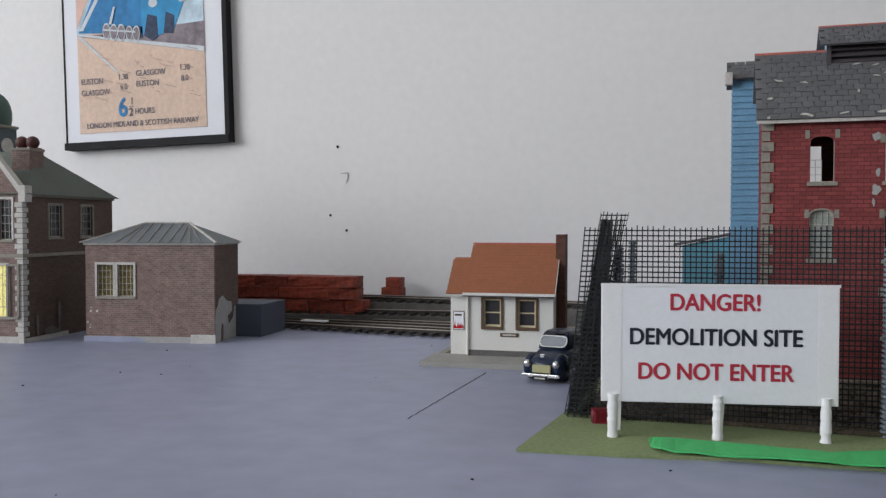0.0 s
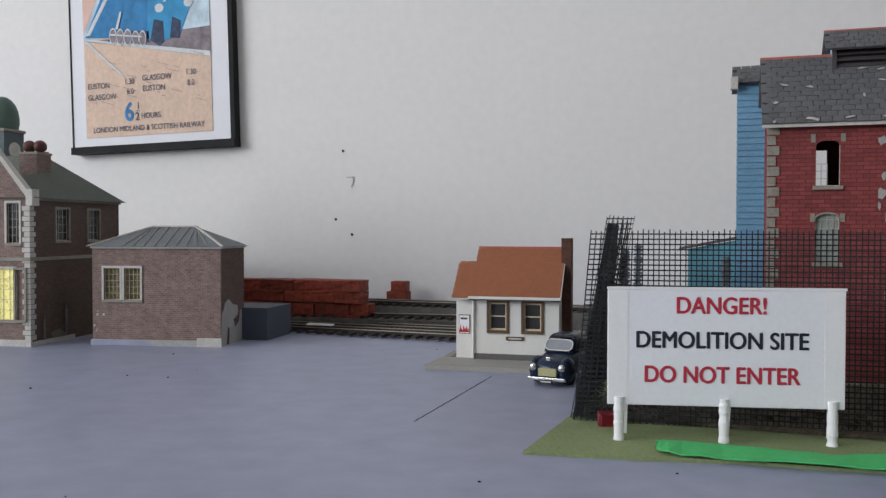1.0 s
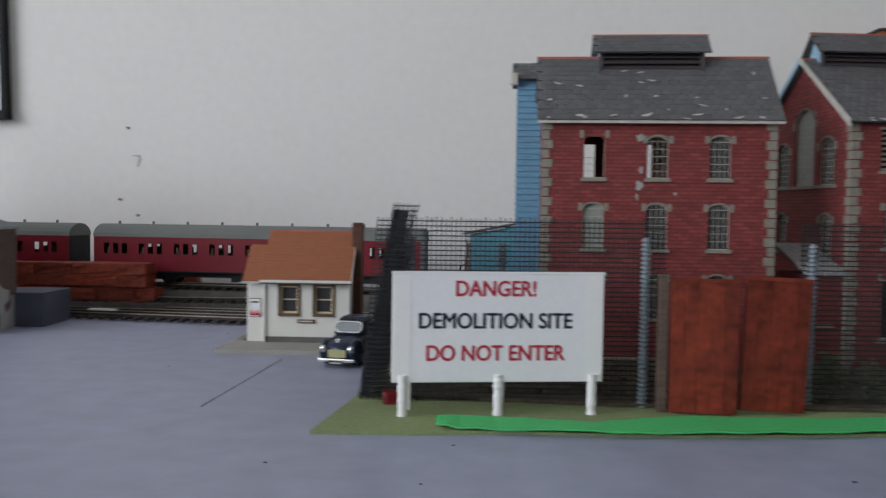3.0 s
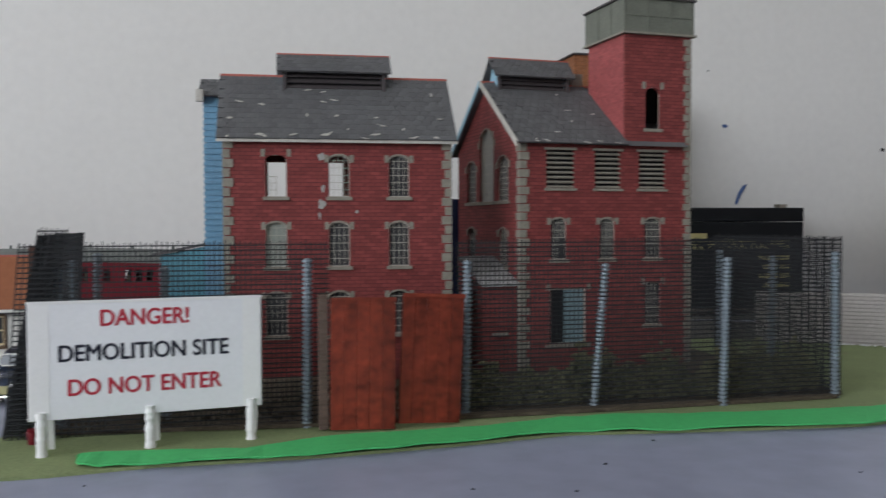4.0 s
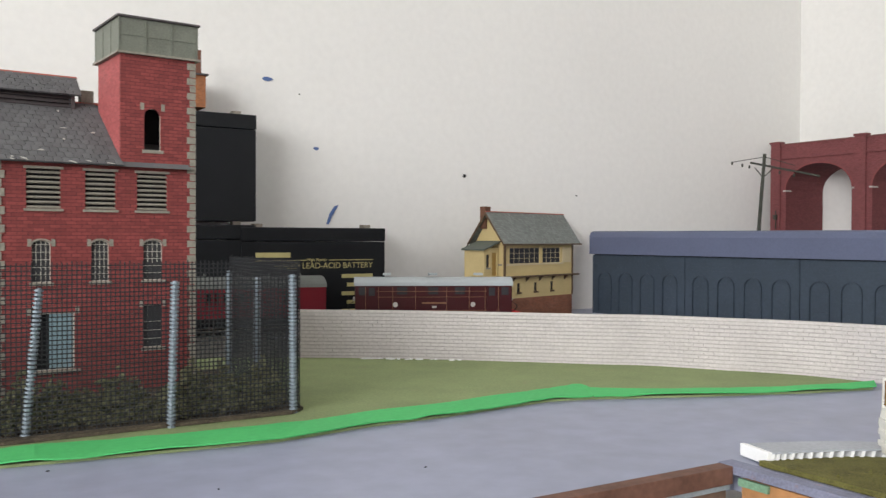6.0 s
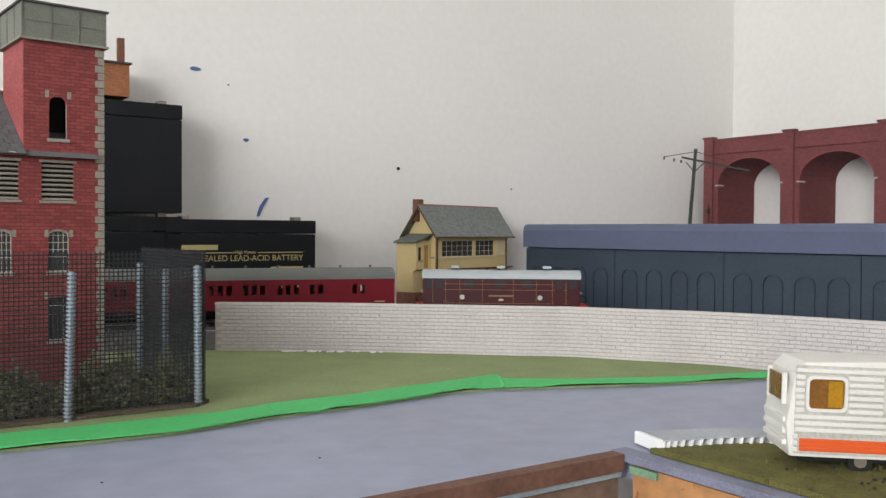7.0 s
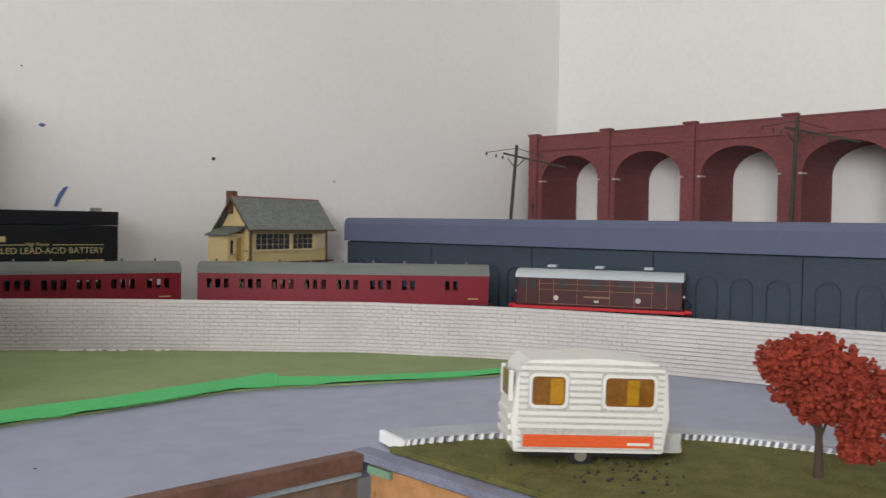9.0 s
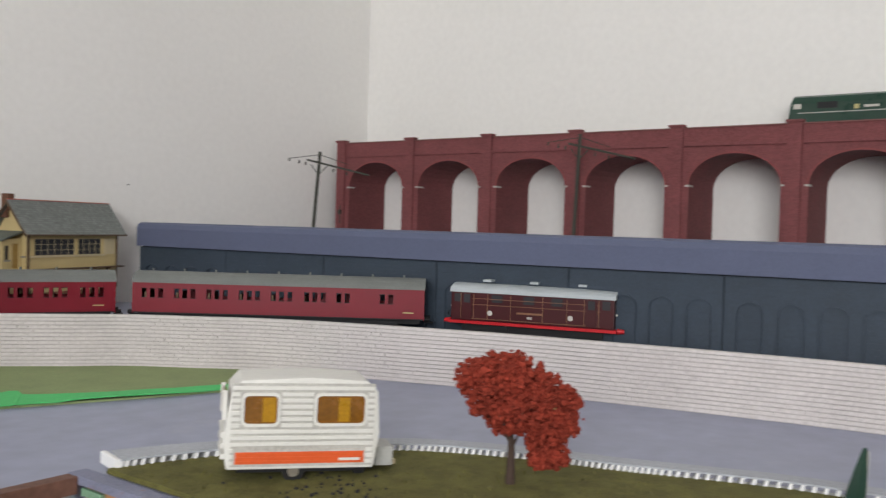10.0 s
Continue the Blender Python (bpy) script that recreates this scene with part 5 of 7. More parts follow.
    part("shaft", box(-0.011, 0.011, -0.011, 0.011, 0.0080, 0.166), mat("teal_turret", (0.10, 0.13, 0.14), 0.7, var=0.2), tower)
    part("cornice", box(-0.0122, 0.0122, -0.0122, 0.0122, 0.166, 0.1685, 0.0006), STONE, tower)
    part("dome", ball(0.0128, (0, 0, 0.176), (1, 1, 1.5), 20), COPPER, tower)
    part("clock_face", cyl(0.0062, 0, 0.0008, 20, m=pose(0.0111, 0, 0.152, 0, 90, 0)), PALESTONE, tower)


station()


def annex():
    a = thing("station_annex", pose(-0.4101, 0.5074, 0, 0, 0, 8.2) @ sized(0.898, 0.975), "single-storey brown brick annex with ribbed grey hipped roof", "building", "station")
    W, D, EV = 0.1030, 0.0470, 0.0690
    wh = [(0.0095, 0.0225, 0.0325, 0.0550, 0), (0.0260, 0.0390, 0.0325, 0.0550, 0)]
    part("front_wall", panel(W, EV, 0.002, wh), STBRICK, a)
    for x0, x1, z0, z1, r in wh:
        w = window(a, x0, x1, z0, z1, 0, cols=4, rows=5, pane=None, surround=PALESTONE)
    part("lit_room", box(0.008, 0.042, 0.004, 0.0045, 0.030, 0.057), mat("dim_lit_room", (0.16, 0.13, 0.05), 0.7, var=0.6, broad=250, emit=0.10), a)
    # side and rear take the brick with shade mixed into it
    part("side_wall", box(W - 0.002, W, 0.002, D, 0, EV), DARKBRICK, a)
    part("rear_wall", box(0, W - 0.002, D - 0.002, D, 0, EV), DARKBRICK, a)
    part("cornice", box(-0.001, W + 0.0015, -0.0015, D + 0.001, EV, EV + 0.0014), PALESTONE, a)
    rz = 0.0845
    roof = bmesh.new()
    v = [roof.verts.new(p) for p in ((-0.003, -0.003, EV + 0.0014), (W + 0.003, -0.003, EV + 0.0014), (W + 0.003, D + 0.003, EV + 0.0014), (-0.003, D + 0.003, EV + 0.0014), (0.038, D / 2, rz), (W - 0.030, D / 2, rz))]
    for f in ((0, 1, 5, 4), (1, 2, 5), (2, 3, 4, 5), (3, 0, 4), (3, 2, 1, 0)):
        roof.faces.new([v[k] for k in f])
    bmesh.ops.recalc_face_normals(roof, faces=roof.faces[:])
    part("roof", roof, LEAD, a, "ribbed grey lead roof")
    slope = math.degrees(math.atan2(rz - EV - 0.0014, D / 2 + 0.003))
    for k in range(9):
        x = 0.026 + k * 0.0085
        xt = min(max(x, 0.038), W - 0.030)
        d = Vector((xt - x, D / 2 + 0.003, rz - EV - 0.0014)) * (1.0 if 0.036 <= x <= W - 0.028 else 0.8)
        b = box(-0.00028, 0.00028, 0, d.length, 0, 0.0006)
        part("roof_rib", b, STONE, a, at=Matrix.Translation((x, -0.003, EV + 0.0014)) @ d.to_track_quat("Y", "Z").to_matrix().to_4x4())
    for p, q in (((W + 0.003, -0.003), (W - 0.030, D / 2)), ((-0.003, -0.003), (0.038, D / 2))):
        d = Vector((q[0] - p[0], q[1] - p[1], rz - EV - 0.0014))
        part("hip", box(-0.0008, 0.0008, 0, d.length, -0.0002, 0.0009), PALESTONE, a, at=Matrix.Translation((p[0], p[1], EV + 0.0014)) @ d.to_track_quat("Y", "Z").to_matrix().to_4x4())
    part("ridge", box(0.037, W - 0.029, D / 2 - 0.0008, D / 2 + 0.0008, rz - 0.0003, rz + 0.0008), PALESTONE, a)
    part("plinth", box(-0.001, W + 0.0012, -0.0014, 0, 0, 0.0042), GREYPATCH, a, "pale plinth with worn paint")
    part("paint_smear", prism([(0.0, 0.0003), (0.050, 0.0003), (0.046, 0.0030), (0.038, 0.0040), (0.012, 0.0043), (0.0, 0.0036)], "y", -0.0019, -0.0015), ROAD, a, "blue road paint splashed on the plinth")
    part("plinth_end", box(W - 0.018, W + 0.0015, -0.0022, -0.0014, 0, 0.0062), PALESTONE, a)
    rng = random.Random(5)
    pts = [(0.0005, 0.0), (0.010, 0.0), (0.0125, 0.0135), (0.0165, 0.011), (0.0160, 0.0), (0.0440, 0.0), (0.0450, 0.0235), (0.0380, 0.0225), (0.0360, 0.0150), (0.0270, 0.0105), (0.0240, 0.0170), (0.0330, 0.0200), (0.0320, 0.0270), (0.0230, 0.0280), (0.0150, 0.0325), (0.0080, 0.0305), (0.0060, 0.0260), (0.0020, 0.0230)]
    part("torn_patch", prism(pts, "x", W + 0.0001, W + 0.0005), GREYPATCH, a, "bare torn card at the foot of the side wall")
    for k in range(9):
        x, z, r = rng.uniform(-0.006, 0.010), rng.uniform(0.010, 0.026), rng.uniform(0.0004, 0.0010)
        part("paint_chip", prism([(x - r, z - r), (x + r, z - r * 0.6), (x + r * 0.7, z + r), (x - r * 0.5, z + r * 0.8)], "y", -0.0004, -0.0001), PALESTONE, a) if x > 0 else None


annex()
tagged(part("platform_block", box(0, 0.060, 0, 0.044, 0, 0.0235, 0.0008), mat("navy_grey_block", (0.075, 0.085, 0.115), 0.6, var=0.12), at=pose(-0.3640, 0.5600, 0, 0, 0, 2)), "dark blue-grey painted block behind the annex", "block")


# ---- trackbed, tracks, block stacks ----
R_CURVE, X_CURVE, Y_CURVE = 0.645, 0.312, 0.080


def line_y(s):
    """Slanting in towards the board's front past the hut, then easing back to the start of the bend."""
    if s < -0.04:
        return min(0.745, 0.680 + 0.10 * (-0.04 - s))
    f = (X_CURVE - s) / (X_CURVE + 0.04)
    return 0.725 - 0.045 * f * f * (3 - 2 * f)


def rail_level(s):
    f = max(0.0, min(1.0, (s + 0.10) / 0.45))
    return 0.0200 + (0.0060 - 0.0200) * f * f * (3 - 2 * f)


def track_at(s):
    """The train's line: along the back wall, round the corner, then along the side wall."""
    if s <= X_CURVE:
        return Vector((s, line_y(s), rail_level(s)))
    a = (s - X_CURVE) / R_CURVE
    if a <= math.pi / 2:
        return Vector((X_CURVE + R_CURVE * math.sin(a), Y_CURVE + R_CURVE * math.cos(a), rail_level(s)))
    return Vector((X_CURVE + R_CURVE, Y_CURVE - (s - X_CURVE - R_CURVE * math.pi / 2), rail_level(s)))


def trackbed():
    bm = bmesh.new()
    pts = []
    s = -1.6
    while s < 1.75:
        pts.append(s)
        s += 0.02
    rows = []
    for s in pts:
        p, d = track_at(s), (track_at(s + 0.004) - track_at(s - 0.004)).normalized()
        n = Vector((-d.y, d.x, 0))
        z = p.z - 0.0042
        rows.append([bm.verts.new(q) for q in (p - n * 0.028 + Vector((0, 0, -p.z)), p - n * 0.020 + Vector((0, 0, z - p.z)), p + n * 0.020 + Vector((0, 0, z - p.z)), p + n * 0.028 + Vector((0, 0, -p.z)))])
    for r, q in zip(rows, rows[1:]):
        for k in range(3):
            bm.faces.new((r[k], q[k], q[k + 1], r[k + 1]))
    bmesh.ops.recalc_face_normals(bm, faces=bm.faces[:])
    tagged(part("trackbed", bm, BALLAST), "grey raised trackbed of the running line", "trackbed", kind="structure")
    return rows


trackbed()


def track(name, at, s0, s1, label):
    t = thing(name, pose(0, 0, 0), label, "track", "tracks")
    for side, head in ((-1, True), (-1, False), (1, True), (1, False)):
        lo, hi = (-0.0006, 0.0) if head else (-0.0024, -0.0006)
        bm = bmesh.new()
        prev = None
        s = s0
        while s <= s1:
            p, d = at(s), (at(s + 0.003) - at(s - 0.003)).normalized()
            n = Vector((-d.y, d.x, 0))
            c = p + n * side * 0.00825
            ring = [bm.verts.new(q) for q in (c - n * 0.0006 + Vector((0, 0, lo)), c + n * 0.0006 + Vector((0, 0, lo)), c + n * 0.0006 + Vector((0, 0, hi)), c - n * 0.0006 + Vector((0, 0, hi)))]
            if prev:
                for k in range(4):
                    bm.faces.new((prev[k], prev[(k + 1) % 4], ring[(k + 1) % 4], ring[k]))
            prev = ring
            s += 0.02
        bmesh.ops.recalc_face_normals(bm, faces=bm.faces[:])
        part("rail" if head else "rail_web", bm, STEEL if head else SLEEPER, t)
    b = box(-0.00165, 0.00165, -0.0165, 0.0165, -0.0042, -0.0022)
    me = bpy.data.meshes.new("sleeper")
    b.to_mesh(me), b.free()
    me.materials.append(SLEEPER)
    s = s0 + 0.004
    while s < s1:
        p, d = at(s), (at(s + 0.003) - at(s - 0.003)).normalized()
        place("sleeper", me, t, at=pose(p.x, p.y, p.z, 0, 0, math.degrees(math.atan2(d.y, d.x))))
        s += 0.0088
    return t


track("running_line", track_at, -0.62, 0.02, "nickel running line on dark sleepers along the back wall")
track("running_line", track_at, 0.34, 1.45, "nickel running line curving behind the white wall")
track("siding_track", lambda s: Vector((s, 0.6045 - 0.135 * (s + 0.194), 0.0052)), -0.52, 0.05, "nickel siding track with dark sleepers on the blue board")
track("siding_track", lambda s: Vector((s, 0.6760 + 0.050 * (s + 0.194), 0.0120)), -0.55, 0.03, "rear siding track at the foot of the trackbed")
tagged(part("siding_bed", box(-0.37, 0.23, -0.0190, 0.0150, 0.0, 0.0078, 0.0006), BALLAST, at=pose(-0.194, 0.6760, 0, 0, 0, 2.86)), "low dark bed of the rear siding", "trackbed", kind="structure")
track("siding_track", lambda s: Vector((s, 0.6405 - 0.105 * (s + 0.194), 0.0052)), -0.55, 0.05, "weathered second siding track beside the first")


def hewn(bm, rng):
    """rough-sawn faces: a few cuts, each pushed in or out"""
    bmesh.ops.subdivide_edges(bm, edges=[e for e in bm.edges if e.calc_length() > 0.006], cuts=2, use_grid_fill=True)
    for v in bm.verts:
        v.co += Vector((rng.uniform(-0.0003, 0.0003), rng.uniform(-0.0005, 0.0005), rng.uniform(-0.00025, 0.00015)))
    return bm


def block_stacks():
    rng = random.Random(14)
    st = thing("block_stack", pose(-0.504, 0.668, 0.0, 0, 0, -3), "long stack of red-stained wooden blocks beside the track", "block stack", "red block stacks")
    for r in range(4):
        x = rng.uniform(0, 0.02)
        end = 0.238 + (0.006 if r < 2 else 0)
        while x < end - 0.012:
            w = min(rng.uniform(0.030, 0.046), end - x)
            part("block", hewn(box(0, w - 0.0006, rng.uniform(-0.0015, 0.001), 0.018, 0, 0.0093, 0.0007), rng), BLOCKM, st, at=pose(x, 0, 0.0003 + r * 0.0097, rng.uniform(-1, 1), rng.uniform(-0.8, 0.8), rng.uniform(-1, 1)))
            x += w
    s2 = thing("block_stack", pose(-0.2830, 0.770, 0.0125, 0, 0, 0), "small pile of red-stained blocks against the wall", "block stack", "red block stacks")
    part("block", box(0, 0.020, 0, 0.014, 0, 0.0095, 0.0006), BLOCKM, s2)
    part("block", box(0.004, 0.019, 0.001, 0.014, 0.0097, 0.019, 0.0006), BLOCKM, s2)
    part("plinth_block", box(-0.004, 0.024, -0.002, 0.016, -0.0125, -0.0002), BALLAST, s2)
    tagged(part("white_crumbs", box(0, 0.022, 0, 0.006, 0, 0.0012, 0.0003), SIGNW, at=pose(-0.300, 0.622, 0.0050, 0, 0, -8)), "white paint splash lying on the siding rails", "debris")


block_stacks()


# ---- train ----
def loco():
    L, HW = 0.152, 0.0172
    t = thing("electric_locomotive", pose(0, 0, 0), "crimson lake box-cab electric locomotive with pale grey roof", "locomotive", "train")
    body = part("body", box(-L / 2, L / 2, -HW, HW, 0.0135, 0.0400, 0.0012), MAROOND, t)
    n = 10
    prof = [(HW + 0.0003, 0.0395)] + [((HW + 0.0003) * math.cos(math.pi * k / n), 0.0405 + 0.0095 * math.sin(math.pi * k / n)) for k in range(n + 1)] + [(-HW - 0.0003, 0.0395)]
    roof = prism(prof, "x", -L / 2 - 0.001, L / 2 + 0.001)
    for v in roof.verts:
        e = (L / 2 - abs(v.co.x)) / 0.02
        if e < 0.1 and v.co.z > 0.041:
            v.co.z = 0.041 + (v.co.z - 0.041) * 0.72
    part("roof", roof, ROOFL, t, "pale grey curved roof")
    for k in (-0.045, 0.0, 0.045):
        part("roof_vent", box(k - 0.004, k + 0.004, -0.006, 0.006, 0.0490, 0.0512, 0.0005), ROOFL, t)
    part("solebar", box(-L / 2 - 0.002, L / 2 + 0.002, -HW - 0.0012, HW + 0.0012, 0.0108, 0.0135), BUFRED, t, "bright red solebar and buffer beam")
    part("underframe", box(-L / 2 + 0.012, L / 2 - 0.012, -0.011, 0.011, 0.0035, 0.0108), UNDER, t)
    for x in (-0.058, -0.030, 0.030, 0.058):
        for s in (-1, 1):
            part("wheel", cyl(0.0068, -0.0012, 0.0012, 18, m=pose(0, 0, 0, 90, 0, 0)), UNDER, t, at=pose(x, s * 0.0082, 0.0068))
    for x in (-0.044, 0.044):
        for s in (-1, 1):
            part("bogie_frame", box(x - 0.022, x + 0.022, s * 0.0125 - 0.0008, s * 0.0125 + 0.0008, 0.0042, 0.0105, 0.0004), UNDER, t)
    for s in (-1, 1):
        y0, y1 = (HW, HW + 0.0005) if s > 0 else (-HW - 0.0005, -HW)
        for x0, x1 in ((-0.036, -0.026), (-0.006, 0.004), (0.020, 0.030)):
            part("side_window", box(x0, x1, y0, y1, 0.0312, 0.0382), GLASSD, t)
        for xc in (-0.060, 0.056):
            d = part("cab_door", box(xc - 0.0045, xc + 0.0045, y0 - (0.0002 if s < 0 else 0), y1 + (0.0002 if s > 0 else 0), 0.0150, 0.0390), MAROOND, t)
            part("door_window", box(xc - 0.003, xc + 0.003, y0 - (0.0005 if s < 0 else 0), y1 + (0.0005 if s > 0 else 0), 0.0300, 0.0378), GLASSD, d)
        for x0 in (-0.0715, 0.0665):
            part("cab_window", box(x0 - 0.001, x0 + 0.006, y0, y1, 0.0305, 0.0382), GLASSD, t)
        for z in (0.0285, 0.0155, 0.0340):
            part("lining_band", box(-L / 2 + 0.012, L / 2 - 0.012, min(y0, y1) - 0.0001, max(y0, y1) + 0.0001, z, z + 0.0004), LINING, t)
        for x in (-0.066, -0.0535, -0.040, -0.018, 0.012, 0.034, 0.0495, 0.0625):
            part("lining_upright", box(x - 0.0002, x + 0.0002, min(y0, y1) - 0.0001, max(y0, y1) + 0.0001, 0.0155, 0.0385), LINING, t)
        yo = y0 - 0.0003 if s < 0 else y1
        for x in (-0.0375, 0.0375):
            part("crest", cyl(0.0024, 0, 0.0004, 16, m=pose(x, yo + (0.0002 if s > 0 else 0.0001), 0.0215, 90, 0, 0)), PALESTONE, t, "white round crest")
        part("name_plate", box(-0.012, 0.012, yo - 0.0002, yo + 0.0004, 0.0222, 0.0238), LINING, t)
        part("number_bar", box(-0.0022, 0.0022, yo - 0.0002, yo + 0.0004, 0.0182, 0.0202), PALESTONE, t)
    for e in (-1, 1):
        for s in (-1, 1):
            part("end_window", box(min(e * L / 2, e * (L / 2 + 0.0005)), max(e * L / 2, e * (L / 2 + 0.0005)), s * 0.009 - 0.0045, s * 0.009 + 0.0045, 0.0290, 0.0372), GLASSD, t)
            part("buffer", cyl(0.0026, 0, 0.0062, 14, 0.0018, m=pose(e * (L / 2 + 0.002), s * 0.0115, 0.0122, 0, 90 * e, 0)), BUFRED, t)
            part("lamp", ball(0.0012, (e * (L / 2 + 0.0010), s * 0.012, 0.0262)), PALESTONE, t)
        cu = bmesh.new()
        pr = None
        for k in range(9):
            a = math.pi * k / 8
            p = Vector((e * (L / 2 + 0.0015 + 0.0055 * math.sin(a)), -0.006, 0.0135 + 0.010 * (1 - k / 8)))
            ring = [cu.verts.new(p + Vector(q) * 0.0006) for q in ((1, 0, 0), (0, 1, 0.5), (-1, 0, 0), (0, -1, -0.5))]
            if pr:
                for i in range(4):
                    cu.faces.new((pr[i], pr[(i + 1) % 4], ring[(i + 1) % 4], ring[i]))
            pr = ring
        bmesh.ops.recalc_face_normals(cu, faces=cu.faces[:])
        part("brake_hose", cu, UNDER, t)
    return t


def coach(groups, brake):
    L, HW = 0.276, 0.0172
    t = thing("crimson_coach", pose(0, 0, 0), "crimson suburban coach with grey roof and compartment windows", "coach", "train")
    wins = []
    for x0, n in groups:
        for k in range(n):
            wins.append((x0 + k * 0.0078, x0 + k * 0.0078 + 0.0046))
    for s in (-1, 1):
        holes = [(a + L / 2, b + L / 2, 0.0150, 0.0235, 0) for a, b in wins]
        side = part("side", panel(L, 0.0290, 0.0009, holes), MAROON, t, at=pose(-L / 2, -HW, 0.0100) if s < 0 else pose(L / 2, HW, 0.0100, 0, 0, 180))
        for a, b in wins:
            xx = a if s < 0 else -b
            part("window_frame", merge(box(xx - 0.0003, xx + 0.0049, s * HW - 0.0002, s * HW + 0.0002, 0.0247, 0.0252), box(xx - 0.0003, xx + 0.0049, s * HW - 0.0002, s * HW + 0.0002, 0.0333, 0.0338)), UNDER, t)
        part("waist_line", box(-L / 2 + 0.001, L / 2 - 0.001, s * HW - 0.0003, s * HW + 0.0003, 0.0100, 0.0112), UNDER, t)
        part("number_bar", box(L / 2 - 0.020, L / 2 - 0.010, s * HW - 0.0004, s * HW + 0.0004, 0.0165, 0.0174), GOLD, t)
    part("compartment_wall", box(-L / 2 + 0.002, L / 2 - 0.002, -0.0006, 0.0006, 0.0100, 0.0380), UNDER, t) if brake else None
    for k in range(9):
        x = -L / 2 + 0.012 + k * 0.030
        part("seat_back", box(x - 0.001, x + 0.001, -HW + 0.002, HW - 0.002, 0.0100, 0.0300), BROWNP, t)
    for e in (-1, 1):
        part("end", box(min(e * (L / 2 - 0.001), e * L / 2), max(e * (L / 2 - 0.001), e * L / 2), -HW + 0.0009, HW - 0.0009, 0.0100, 0.0390), UNDER, t, "black coach end")
    n = 10
    prof = [((HW + 0.0004) * math.cos(math.pi * k / n), 0.0388 + 0.0105 * math.sin(math.pi * k / n)) for k in range(n + 1)]
    part("roof", prism(prof, "x", -L / 2 - 0.0006, L / 2 + 0.0006), ROOFG, t, "grey curved roof with small vents")
    for k in range(9):
        x = -L / 2 + 0.014 + k * 0.0302
        part("roof_vent", cyl(0.0011, 0, 0.0026, 8), ROOFG, t, at=pose(x, 0.0, 0.0490))
    part("underframe", box(-L / 2 + 0.004, L / 2 - 0.004, -0.012, 0.012, 0.0060, 0.0100), UNDER, t)
    part("battery_box", box(-0.020, 0.020, -0.014, 0.014, 0.0030, 0.0090), UNDER, t)
    for x in (-0.092, 0.092):
        b = part("bogie", box(x - 0.021, x + 0.021, -0.0125, 0.0125, 0.0040, 0.0080, 0.0005), UNDER, t)
        for dx in (-0.016, 0.016):
            for s in (-1, 1):
                part("wheel", cyl(0.0062, -0.0012, 0.0012, 16, m=pose(x + dx, s * 0.0082, 0.0062, 90, 0, 0)), UNDER, b)
    for e in (-1, 1):
        for s in (-1, 1):
            part("buffer", cyl(0.0020, 0, 0.0055, 12, m=pose(e * L / 2, s * 0.0115, 0.0105, 0, 90 * e, 0)), UNDER, t)
        part("coupling", box(min(e * L / 2, e * (L / 2 + 0.0085)), max(e * L / 2, e * (L / 2 + 0.0085)), -0.003, 0.003, 0.0062, 0.0076), UNDER, t)
    return t


LOCO = loco()
COACH_A = coach([(-0.129, 3), (-0.0985, 3), (-0.068, 3), (-0.0375, 3), (-0.007, 3), (0.0245, 3), (0.055, 2), (0.096, 2)], False)
COACH_B = coach([(-0.127, 3), (-0.098, 3), (-0.069, 3), (-0.040, 3), (-0.011, 3), (0.018, 3), (0.047, 3), (0.076, 3), (0.107, 3)], False)


